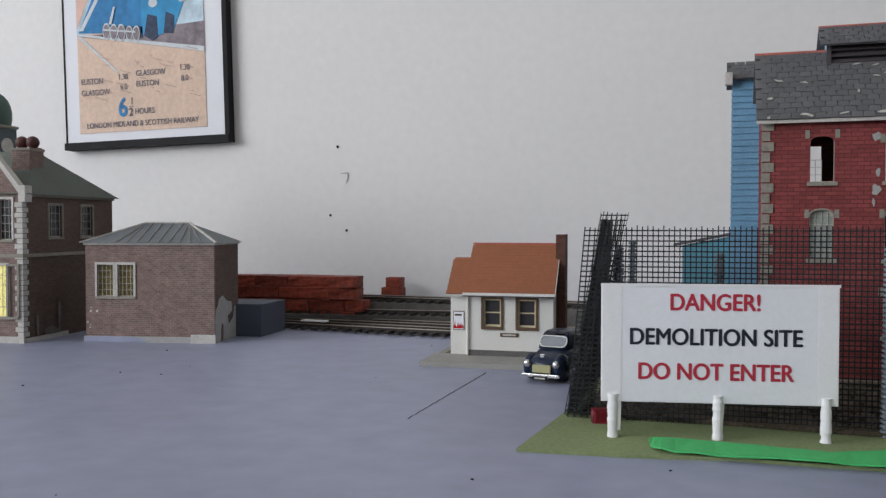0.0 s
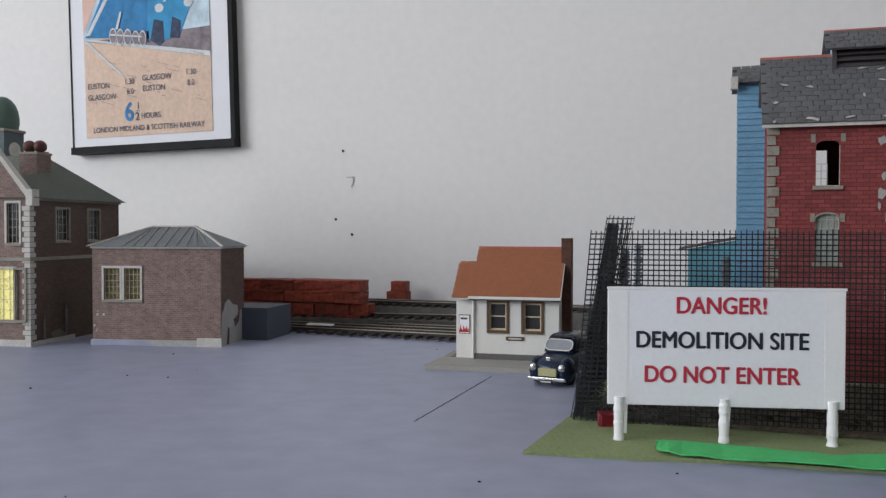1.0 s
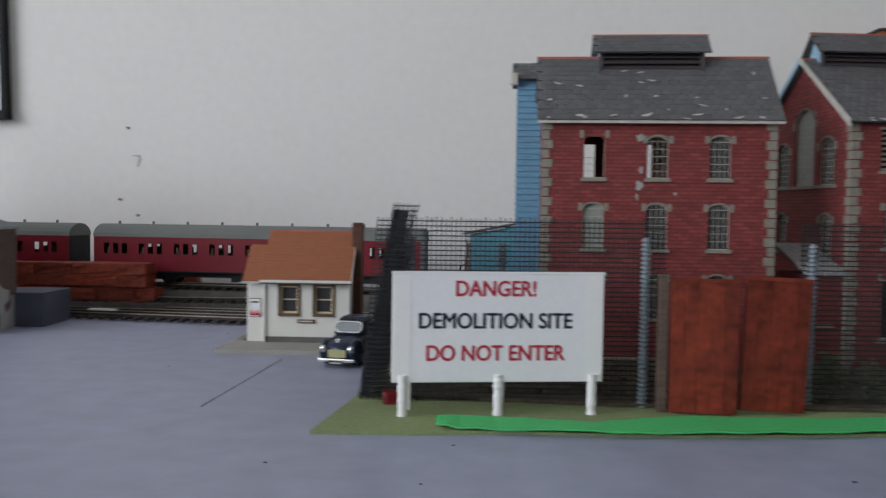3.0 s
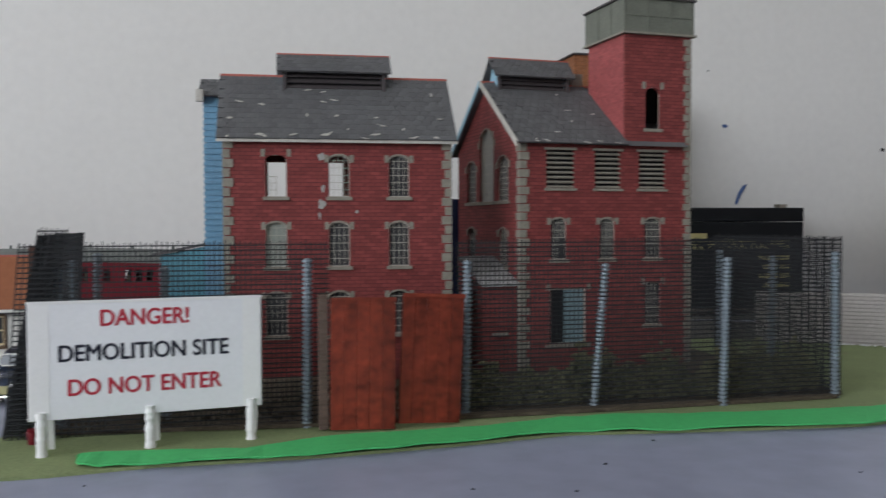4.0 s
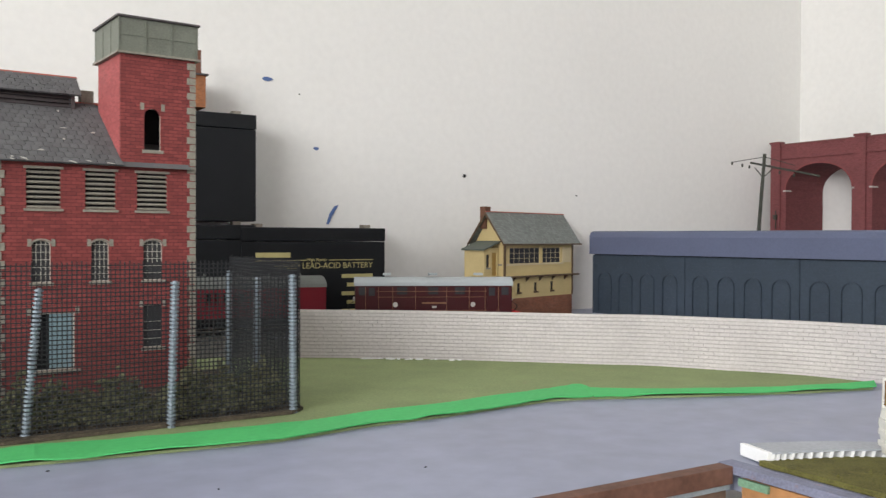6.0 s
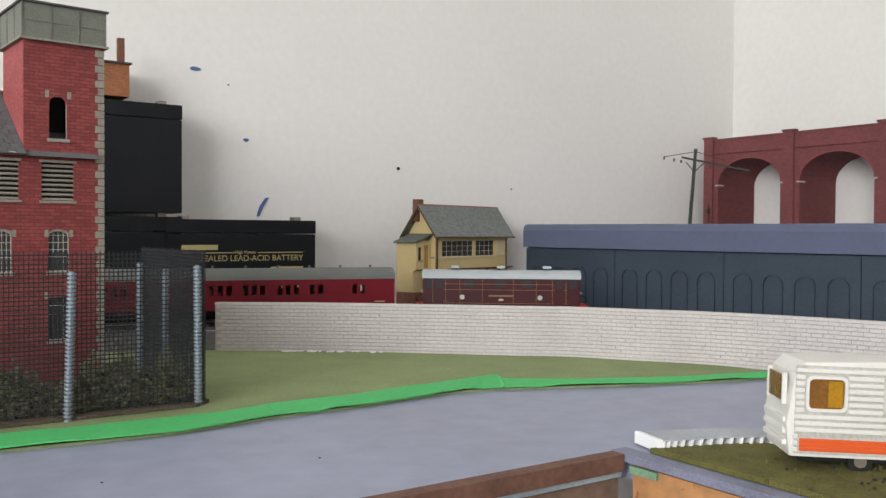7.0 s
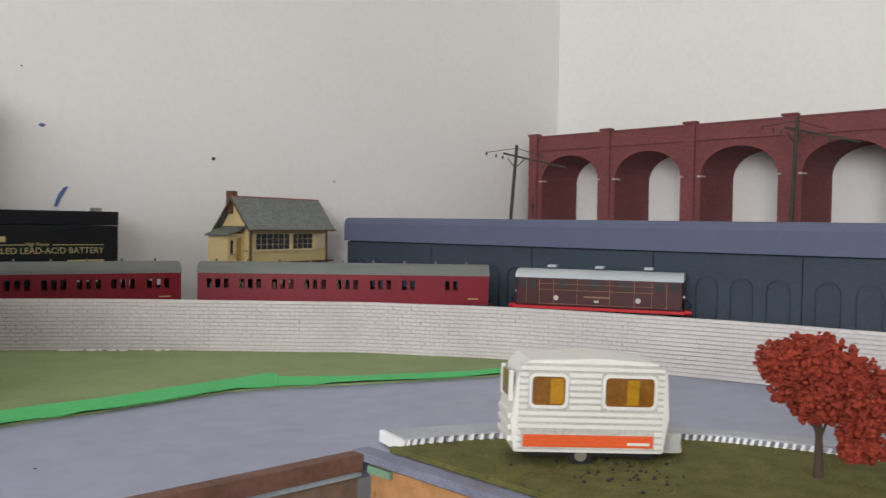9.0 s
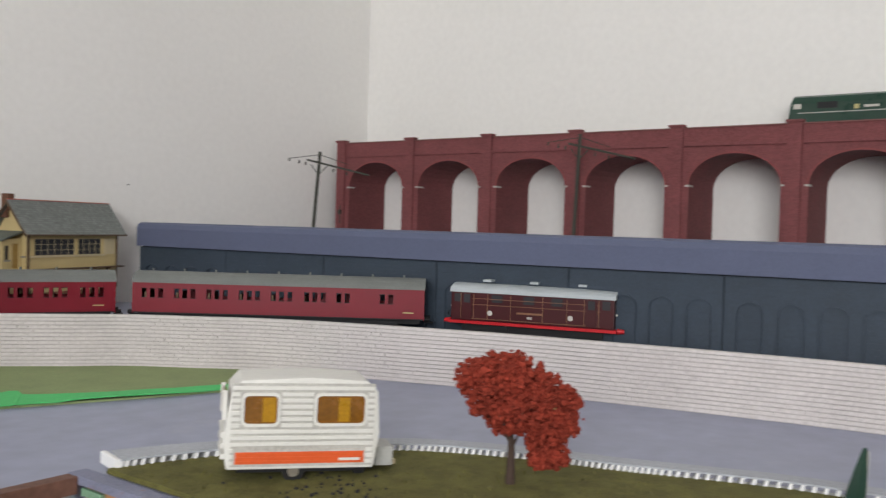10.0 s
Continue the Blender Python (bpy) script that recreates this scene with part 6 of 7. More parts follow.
# ---- signal box ----
def signal_box():
    s = thing("signal_box", pose(0.7130, 0.7120, 0.0, 0, 0, 16.8) @ sized(1.16, 1.02), "cream boarded signal box on brick base with grey slate roof", "building")
    W, D, F, EV, RZ = 0.1150, 0.040, 0.0465, 0.0865, 0.1185
    lw = [(0.020, 0.0255, 0.030, 0.040, 0), (0.0480, 0.0535, 0.030, 0.040, 0), (0.0760, 0.0815, 0.030, 0.040, 0)]
    part("brick_base", box(0, W, 0, D, 0, 0.0235), REDBRICKB, s)
    part("lower_wall", panel(W, F - 0.0235, 0.0016, [(a, b, z0 - 0.0235, z1 - 0.0235, 0) for a, b, z0, z1, _ in lw]), CREAM, s, at=pose(0, 0, 0.0235))
    # black fill in place of the shaded lower room
    part("lower_room", box(0.001, W, 0.004, D, 0.0235, F), DARK, s)
    for a, b, z0, z1, _ in lw:
        window(s, a, b, z0, z1, 0, cols=1, rows=2, bars=BROWNP, pane=GLASSD, sill=BROWNP)
    part("balcony", box(-0.006, W + 0.006, -0.006, D, F, F + 0.0016), BROWNP, s, "dark boarded balcony")
    for k in range(5):
        part("bracket", prism([(-0.005, F), (0.0, F), (0.0, F - 0.005)], "x", 0.012 + k * 0.022, 0.0135 + k * 0.022), BROWNP, s)
    uw = [(0.008, 0.0580, 0.0615, 0.0790, 0), (0.0620, 0.0940, 0.0615, 0.0790, 0)]
    part("upper_wall", panel(W, EV - F - 0.0016, 0.0016, [(a, b, z0 - F - 0.0016, z1 - F - 0.0016, 0) for a, b, z0, z1, _ in uw]), CREAM, s, at=pose(0, 0, F + 0.0016))
    window(s, *uw[0][:4], 0, cols=6, rows=3, bars=CREAMP, pane=GLASSD, sill=CREAMP)
    window(s, *uw[1][:4], 0, cols=4, rows=3, bars=CREAMP, pane=GLASSD, sill=CREAMP)
    part("sliding_panel", box(0.0965, 0.112, -0.0006, 0, 0.0615, 0.0790), CREAMP, s)
    gw = [(0.006, 0.030, 0.0615 - F, 0.0790 - F, 0)]
    part("end_wall", panel(D, EV - F, 0.0016, gw), CREAM, s, at=pose(0, D, F, 0, 0, -90))
    window(s, 0.010, 0.034, 0.0615, 0.0790, 0, cols=3, rows=3, bars=CREAMP, pane=GLASSD, m=pose(0, D, 0, 0, 0, -90))
    part("end_wall", box(W - 0.0016, W, 0.0016, D, F, EV), CREAM, s)
    part("rear_wall", box(0, W, D - 0.0016, D, F, EV), CREAM, s)
    part("gable", prism([(0, EV), (D, EV), (D / 2, RZ - 0.003)], "x", -0.0008, 0.0010), CREAM, s)
    for x in (-0.0006, W - 0.0010):
        part("corner_post", box(x, x + 0.0018, -0.0010, 0.001, 0.0235, EV), BROWNP, s)
    part("roof_board", prism([(-0.0065, EV - 0.0035), (D / 2, RZ), (D + 0.0065, EV - 0.0035), (D / 2, RZ - 0.0016)], "x", -0.0075, W + 0.0085), mat("box_slate", (0.20, 0.215, 0.205), 0.8, var=0.12, fine=900, broad=60, bricks=(0.003, 0.0022, (0.16, 0.17, 0.165)), bump=0.2), s, "grey slate roof")
    part("ridge", box(-0.0075, W + 0.0085, D / 2 - 0.0007, D / 2 + 0.0007, RZ - 0.0002, RZ + 0.0008), RIDGE, s)
    part("gutter", box(-0.0075, W + 0.0085, -0.0076, -0.0062, EV - 0.0044, EV - 0.0028), BROWNP, s)
    for y in (1, -1):
        a = (D / 2 + y * (D / 2 + 0.0065), EV - 0.0036)
        part("barge_board", prism([a, (D / 2, RZ - 0.0006), (D / 2, RZ - 0.0036), (a[0], a[1] - 0.0022)], "x", -0.0084, -0.0075), BROWNP, s)
    part("chimney", box(-0.0035, 0.0045, D / 2 + 0.004, D / 2 + 0.012, 0.10, 0.1245, 0.0003), mat("brown_stack", (0.15, 0.07, 0.045), 0.8), s, "brown brick chimney")
    # porch and stair at the end
    part("porch_wall", panel(0.022, 0.0310, 0.0014, [(0.0035, 0.0085, 0.010, 0.024, 0), (0.012, 0.0195, 0.001, 0.026, 0)]), CREAM, s, at=pose(-0.0225, 0.008, F + 0.0016))
    part("porch_door", box(-0.0102, -0.0032, 0.0092, 0.0098, F + 0.002, F + 0.0275), mat("ochre_door", (0.42, 0.26, 0.08), 0.7, var=0.15), s, "ochre panelled door")
    window(s, -0.0190, -0.0140, F + 0.0116, F + 0.0256, 0, cols=1, rows=2, bars=BROWNP, pane=GLASSD, m=pose(0, 0.008, 0))
    part("porch_side", box(-0.0225, -0.0211, 0.0094, D - 0.004, F, F + 0.030), CREAM, s)
    part("porch_roof", prism([(-0.0255, F + 0.0300), (0.001, F + 0.0395), (0.001, F + 0.0410), (-0.0255, F + 0.0315)], "y", 0.005, D - 0.002), SLATEG, s)
    part("porch_base", box(-0.0225, -0.0005, 0.012, D - 0.004, 0.0235, F), CREAM, s)
    part("porch_base", box(-0.0225, -0.0005, 0.012, D - 0.004, 0, 0.0233), REDBRICKB, s)
    for k in range(9):
        part("stair_tread", box(-0.013 + k * 0.0026, -0.0092 + k * 0.0026, -0.004, 0.006, F - 0.0035 - k * 0.0045, F - 0.0027 - k * 0.0045), BROWNP, s)
    for y in (-0.0046, 0.006):
        part("stair_string", prism([(-0.0140, F - 0.001), (-0.0100, F - 0.001), (0.0130, F - 0.043), (0.0090, F - 0.043)], "y", y, y + 0.0006), BROWNP, s)


signal_box()


# ---- batteries used as weights ----
def battery(m, L, D, H, label, printed):
    b = thing("lead_acid_battery", m, label, "battery", "batteries")
    part("case", box(0, L, 0, D, 0, H * 0.86, 0.0012), BLACKP, b)
    part("lid", box(-0.0004, L + 0.0004, -0.0004, D + 0.0004, H * 0.865, H, 0.0016), BLACKP, b)
    for x in (L * 0.10, L * 0.86):
        part("terminal", box(x, x + 0.008, D * 0.15, D * 0.35, H, H + 0.0035), STEEL, b)
    if printed:
        text("lettering", "SEALED LEAD-ACID BATTERY", 0.0083, pose(L - 0.0145, -0.0003, 0.0628, 90), GOLD, b, align="RIGHT", bold=0.0)
        part("logo_bar", box(L - 0.142, L - 0.106, -0.0004, 0, 0.0715, 0.0765), GOLD, b)
        part("rule", box(L - 0.142, L - 0.089, -0.0004, 0, 0.0682, 0.0690), GOLD, b)
        text("lettering", "High Power", 0.0046, pose(L - 0.0775, -0.0003, 0.0690, 90), GOLD, b, bold=0.00004)
        part("rule", box(L - 0.064, L - 0.0145, -0.0004, 0, 0.0682, 0.0690), GOLD, b)
        for k in range(5):
            part("print_bar", box(L - 0.050 + 0.006 * (k % 2), L - 0.0145, -0.0004, 0, 0.0500 - k * 0.009, 0.0540 - k * 0.009), GOLD, b)
    return b


battery(pose(0.4255, 0.7450, 0), 0.156, 0.048, 0.1015, "black sealed lead-acid battery with gold printing", True)
battery(pose(0.2905, 0.7470, 0), 0.1500, 0.045, 0.1035, "plain black battery beneath another one", False)
battery(pose(0.2905, 0.7450, 0.1070), 0.1495, 0.045, 0.1035, "plain black battery stacked on top of another", False)


def terracotta_building():
    t = thing("orange_brick_block", pose(0.3400, 0.7480, 0.2145), "small orange-brown card building standing on the stacked battery", "building")
    part("wall", box(0, 0.0515, 0, 0.04, 0, 0.0300), mat("orange_brick", (0.30, 0.115, 0.05), 0.8, var=0.15, bricks=(0.003, 0.0013, (0.25, 0.12, 0.07))), t)
    part("roof", box(-0.0025, 0.0535, -0.003, 0.043, 0.0300, 0.0315), LOUVRE, t)
    part("chimney", box(0.0440, 0.0500, 0.010, 0.016, 0.0315, 0.0560, 0.0003), mat("brown_chimney", (0.17, 0.075, 0.05), 0.8, var=0.2), t)


terracotta_building()


# ---- blue arcade, poles, viaduct ----
ARC_A, ARC_B = Vector((0.8735, 0.748)), Vector((1.050, -0.62))


def arcade():
    d = (ARC_B - ARC_A)
    L = d.length
    ang = math.degrees(math.atan2(d.y, d.x))
    a = thing("blue_arcade", pose(ARC_A.x, ARC_A.y, 0, 0, 0, ang), "long blue-grey arcaded retaining wall with rounded blue capping", "wall", kind="structure")
    H = 0.0715
    seg = 0.136
    n = int(L / seg) + 1
    for k in range(n):
        x0 = k * seg
        pan = part("panel", box(x0 + 0.0004, x0 + seg - 0.0004, -0.003, 0.018, 0, H, 0.0004), ARCADE, a)
        for j in range(4):
            c = x0 + 0.0205 + j * 0.0318
            pts = [(c - 0.0105, 0.004)] + arch_points(c - 0.0105, c + 0.0105, 0.0410, 0.0105, 10) + [(c + 0.0105, 0.004)]
            inner = [(c - 0.0092, 0.004)] + arch_points(c - 0.0092, c + 0.0092, 0.0410, 0.0092, 10) + [(c + 0.0092, 0.004)]
            bm = prism(inner + pts[::-1], "y", -0.0050, -0.0029)
            part("arch_ring", bm, ARCADE, pan)
            for i in range(8):
                part("course", box(c - 0.0088, c + 0.0088, -0.0034, -0.0029, 0.008 + i * 0.0047, 0.0112 + i * 0.0047), ARCADE, pan)
        for i in range(4):
            part("course", box(x0 + 0.001, x0 + seg - 0.001, -0.0035, -0.0029, 0.0540 + i * 0.0042, 0.0570 + i * 0.0042), ARCADE, pan)
    cap = prism([(-0.0075, 0.0725), (-0.0075, 0.093), (-0.0055, 0.0985), (0.000, 0.1005), (0.050, 0.1005), (0.050, 0.0725)], "x", -0.001, L)
    part("capping", cap, SLAB, a, "smooth rounded blue capping")
    # black strip drawn as the shadow line beneath the capping
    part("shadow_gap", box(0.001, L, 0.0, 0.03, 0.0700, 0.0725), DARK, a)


arcade()


def pole(m, h, label):
    p = thing("telegraph_pole", m, label, "pole", "telegraph poles")
    part("mast", cyl(0.0027, 0, h, 12, 0.0021), POLEM, p)
    part("crossarm", box(-0.044, 0.044, -0.0024, -0.0004, h - 0.0180, h - 0.0155, 0.0004), POLEM, p, at=pose(0, 0, 0, 0, 8, 0))
    for s in (-1, 1):
        part("stay", cyl(0.0005, 0, 0.040, 6), POLEM, p, at=pose(0, -0.0012, h - 0.004, 0, s * 103, 0))
        part("brace", cyl(0.0007, 0, 0.017, 6), POLEM, p, at=pose(0, -0.0012, h - 0.031, 0, s * 42, 0))
    for x in (-0.040, -0.027, -0.018, 0.020, 0.038):
        part("insulator", cyl(0.0012, 0, 0.0042, 8), POLEM, p, at=pose(x, -0.0014, h - 0.0225 - x * 0.14))


pole(pose(1.0903, 0.6864, 0, 0, 3.8, -40), 0.2025, "thin brown-green leaning telegraph pole with crossarm")
pole(pose(1.199, 0.345, 0, 0, 2.0, -45), 0.2235, "thin brown-green telegraph pole beside the viaduct")


def viaduct():
    P, X0, TK, TOP = 0.1340, 1.2480, 0.0860, 0.2330
    N = 10
    y_start = 0.7761
    v = thing("brick_viaduct", pose(X0, y_start, 0, 0, 0, -90) @ sized(1.010, 0.985), "red brick viaduct with tall arches along the side wall", "viaduct", kind="structure")
    # local x runs along the viaduct, y into it
    for k in range(N):
        x0 = k * P
        a0, a1 = x0 + 0.0175, x0 + P - 0.0120
        pts = [(x0, TOP - 0.012), (x0, 0.0), (a0, 0.0)] + arch_points(a0, a1, 0.1655, 0.0370, 16) + [(a1, 0.0), (x0 + P, 0.0), (x0 + P, TOP - 0.012)]
        sp = part("span", prism(pts, "y", 0.0, TK), VIABRICK, v)
        ring = arch_points(a0 - 0.0022, a1 + 0.0022, 0.1655, 0.0392, 16) + arch_points(a0, a1, 0.1655, 0.0370, 16)[::-1]
        part("arch_ring", prism(ring, "y", -0.0006, -0.00005), mat("arch_ring_brick", (0.22, 0.06, 0.06), 0.8, var=0.2) if k == 0 else bpy.data.materials["arch_ring_brick"], sp)
        part("impost", box(a0 - 0.004, a0 + 0.0008, -0.0012, 0.012, 0.1633, 0.1655), PALESTONE, sp, "pale impost stone")
        part("impost", box(a1 - 0.0008, a1 + 0.004, -0.0012, 0.012, 0.1633, 0.1655), PALESTONE, sp, "pale impost stone")
        part("parapet", box(x0, x0 + P, 0.0003, 0.003, TOP - 0.012, TOP), VIABRICK, sp)
        part("string_course", box(x0, x0 + P, -0.0022, 0.0, TOP - 0.0215, TOP - 0.0190), VIABRICK, sp)
        part("coping", box(x0, x0 + P, -0.0012, 0.0045, TOP, TOP + 0.0014), mat("viaduct_coping", (0.20, 0.085, 0.08), 0.8, var=0.2) if k == 0 else bpy.data.materials["viaduct_coping"], sp)
        pil = part("pilaster", box(x0 - 0.0065, x0 + 0.0095, -0.0030, -0.00005, 0.0, TOP + 0.0020), VIABRICK, v)
        part("pilaster_cap", box(x0 - 0.0080, x0 + 0.0110, -0.0045, 0.006, TOP + 0.0020, TOP + 0.0050, 0.0005), VIABRICK, pil)
    part("deck", box(0, N * P, 0.003, TK, TOP - 0.012, TOP - 0.009), BALLAST, v)
    part("wall_lamp", merge(cyl(0.0008, 0, 0.028, 8), box(-0.0022, 0.0022, -0.003, 0.001, 0.014, 0.021, 0.0003)), POLEM, v, at=pose(0.004, -0.0045, 0.108))


viaduct()


def diesel():
    d = thing("diesel_locomotive", pose(1.288, 0.044, 0.2215, 0, 0, -90) @ Matrix.Scale(0.84, 4), "dark green diesel locomotive standing on the viaduct", "locomotive")
    HW, L = 0.0172, 0.24
    prof = [(-HW, 0.012), (-HW, 0.040), (-HW * 0.8, 0.0485), (-HW * 0.4, 0.0515), (HW * 0.4, 0.0515), (HW * 0.8, 0.0485), (HW, 0.040), (HW, 0.012)]
    bm = prism(prof, "x", -0.085, L - 0.085)
    for v in bm.verts:
        if v.co.x < -0.08:
            v.co.x += max(0, (v.co.z - 0.03)) * 0.35 + abs(v.co.y) * 0.12
    part("body", bm, DIESEL, d)
    part("waist_stripe", box(-0.070, L - 0.09, -HW - 0.0003, -HW, 0.0268, 0.0278), PALESTONE, d)
    part("cab_window", box(-0.0755, -0.0655, -HW - 0.0003, -HW, 0.0330, 0.0395), PALESTONE, d, "pale cab side window")
    part("crest", box(0.000, 0.006, -HW - 0.0003, -HW, 0.030, 0.036), GOLD, d)
    part("number_bar", box(0.012, 0.030, -HW - 0.0003, -HW, 0.0315, 0.0345), PALESTONE, d)
    part("grille", box(-0.045, -0.020, -HW - 0.0003, -HW, 0.0325, 0.0410), UNDER, d)
    part("underframe", box(-0.080, L - 0.09, -0.013, 0.013, 0.002, 0.012), UNDER, d)
    for x in (-0.055, 0.115):
        for dx in (-0.014, 0.014):
            for s in (-1, 1):
                part("wheel", cyl(0.0062, -0.0012, 0.0012, 14, m=pose(x + dx, s * 0.0082, 0.0042, 90, 0, 0)), UNDER, d)


diesel()


# ---- caravan plot ----
def caravan():
    c = thing("toy_caravan", pose(0.4610, 0.1000, 0.0026, 0, 1.6, -37.6) @ Matrix.Diagonal((1.075, 1.05, 1.07, 1)), "scuffed white die-cast caravan with amber windows and orange stripe", "caravan")
    L, D, Z0, Z1 = 0.0560, 0.0260, 0.0050, 0.0390
    prof = [(0.0, Z0), (-0.0015, 0.016), (0.0010, 0.034), (0.0045, 0.0380), (0.030, 0.0392), (L - 0.005, 0.0380), (L - 0.0008, 0.034), (L + 0.0004, 0.018), (L - 0.0015, Z0)]
    body = part("body", prism(prof, "y", 0.0, D, 0.0011), VANW, c)
    wins = [(0.0055, 0.0175), (0.0320, 0.0500)]
    for i in range(13):
        z = 0.0078 + i * 0.0023
        cuts = [(0.0012, L - 0.0022)]
        if 0.0215 < z < 0.0335:
            cuts = [(0.0012, wins[0][0] - 0.0014), (wins[0][1] + 0.0014, wins[1][0] - 0.0014), (wins[1][1] + 0.0014, L - 0.0022)]
        if z < 0.0125:
            cuts = [(0.0005, 0.0022), (L - 0.005, L - 0.0022)]
        for a, b in cuts:
            bm = box(a, b, -0.0010, 0.0006, z - 0.0008, z + 0.0006, 0.0003)
            part("side_rib", bm, VANW, body)
    part("stripe", box(0.0030, L - 0.0055, -0.0005, 0.0003, 0.0072, 0.0116), ORANGE, c, "orange painted waist stripe")
    for i in range(3):
        part("stripe_rib", box(0.0032, L - 0.0057, -0.0008, -0.0004, 0.0078 + i * 0.0014, 0.0084 + i * 0.0014), ORANGE, c)
    part("stripe_badge", box(L - 0.0150, L - 0.0070, -0.0009, -0.0005, 0.0082, 0.0092), VANW, c)
    # panel between the ribs, greyer than the body
    part("side_panel", box(0.0012, L - 0.0022, -0.0003, 0.0002, 0.0062, 0.0370), mat("grey_groove", (0.50, 0.485, 0.45), 0.6, var=0.25), body)
    for k, (a, b) in enumerate(wins):
        w = part("window", prism(rounded(a, b, 0.0222, 0.0325, 0.0016), "y", -0.0006, 0.0004), AMBER, c, "amber plastic window")
        e = 0.0011
        bm = ring(rounded(a, b, 0.0222, 0.0325, 0.0016), rounded(a - e, b + e, 0.0211, 0.0336, 0.0024), -0.0013, 0.0)
        part("window_frame", bm, VANW, w)
        x = a + (b - a) * (0.45 if k else 0.55)
        part("curtain", box(x, x + (b - a) * (0.24 if k else 0.40), -0.0008, -0.0006, 0.0228, 0.0318), AMBERL, w)
    part("end_window", box(-0.0016, -0.0006, 0.005, D - 0.005, 0.0235, 0.0325, 0.0002), AMBER, c, "amber end window")
    part("end_frame", merge(box(-0.0020, -0.0004, 0.004, 0.005, 0.0225, 0.0335), box(-0.0020, -0.0004, D - 0.005, D - 0.004, 0.0225, 0.0335)), VANW, c)
    for i in range(3):
        part("end_rib", box(-0.0022, 0.0, 0.002, D - 0.002, 0.0085 + i * 0.004, 0.0105 + i * 0.004, 0.0005), VANW, c)
    part("chassis", box(0.004, L - 0.004, 0.003, D - 0.003, 0.0032, 0.0052), UNDER, c)
    for y in (0.0025, D - 0.0025):
        w = part("wheel", cyl(0.0042, -0.0014, 0.0014, 18, m=pose(0, 0, 0, 90, 0, 0)), TYRE, c, at=pose(0.0245, y, 0.0040))
        part("hub", cyl(0.0022, -0.0016, 0.0016, 14, m=pose(0, 0, 0, 90, 0, 0)), STEEL, w)
    part("jockey_wheel", cyl(0.0020, -0.0008, 0.0008, 12, m=pose(L - 0.006, 0.006, 0.0022, 90, 0, 0)), TYRE, c)
    part("gas_locker", box(L + 0.0002, L + 0.0075, 0.006, D - 0.006, 0.0040, 0.0115, 0.0008), mat("grey_locker", (0.42, 0.42, 0.40), 0.5, var=0.12), c, "pale grey gas locker on the tow bar")
    part("tow_bar", box(L + 0.0075, L + 0.0100, D / 2 - 0.001, D / 2 + 0.001, 0.0030, 0.0048), CREAMP, c)


caravan()


def foam_tree():
    t = thing("red_tree", pose(0.5365, 0.0165, 0.0020) @ Matrix.Scale(1.08, 4), "small model tree with rust-red foam foliage leaning over", "tree")
    rng = random.Random(17)
    bm = bmesh.new()
    rings = []
    for k in range(7):
        f = k / 6
        c = Vector((0.0010 * math.sin(3 * f), 0.0008 * f, 0.026 * f))
        r = 0.0019 * (1 - 0.55 * f)
        rings.append([bm.verts.new(c + Vector((r * math.cos(a), r * math.sin(a), 0))) for a in [i * math.pi / 4 for i in range(8)]])
    for r, s in zip(rings, rings[1:]):
        for i in range(8):
            bm.faces.new((r[i], r[(i + 1) % 8], s[(i + 1) % 8], s[i]))
    part("trunk", bm, BARK, t)
    for k in range(6):
        a = k * 1.05
        part("limb", cyl(0.0007, 0, 0.014, 6, 0.0003), BARK, t, at=pose(0, 0, 0.013 + 0.0018 * k, 0, 45, math.degrees(a)))
    # lobes of the crown, in the plane across the view; u to the east side
    u = Vector((0.62, -0.78, 0))
    lobes = [(-0.0135, 0.0400, 0.0080), (-0.0060, 0.0420, 0.0090), (0.0000, 0.0460, 0.0050), (0.0030, 0.0390, 0.0100), (0.0110, 0.0350, 0.0090), (0.0175, 0.0310, 0.0080), (0.0190, 0.0240, 0.0075), (0.0050, 0.0290, 0.0110), (-0.0080, 0.0330, 0.0095), (0.0130, 0.0200, 0.0085), (-0.0030, 0.0250, 0.0070), (0.0165, 0.0115, 0.0060), (0.0115, 0.0105, 0.0050)]
    lumps = []
    for du, z, r in lobes:
        for i in range(int(700 * (r / 0.010) ** 2)):
            v = Vector((rng.gauss(0, 1), rng.gauss(0, 1), rng.gauss(0, 1))).normalized() * r * rng.uniform(0.45, 1.08)
            p = u * du + Vector((v.x, v.y, z + v.z * 0.85))
            lumps.append((*p, rng.uniform(0.0004, 0.0013)))
    crumbs("crown", lumps, REDLEAF, 5, t, "rust-red crumbly foam foliage")
    part("yellow_fleck", ball(0.0007, (0.006, -0.0145, 0.030)), GOLD, t)


foam_tree()


def fir_tip():
    f = thing("green_fin", pose(0.6045, -0.0985, 0.0042, 0, 10, -48), "dark green tapered post leaning at the kerb", "scenery")
    part("post", lathe([(0.0042, 0.0), (0.0038, 0.004), (0.0026, 0.012), (0.0012, 0.0195), (0.0004, 0.0205)], 6), DIESEL, f)
    part("edge", prism([(0.0030, 0.0), (0.0040, 0.0), (0.0012, 0.0195), (0.0006, 0.0195)], "y", -0.0012, 0.0012), PALESTONE, f)


fir_tip()


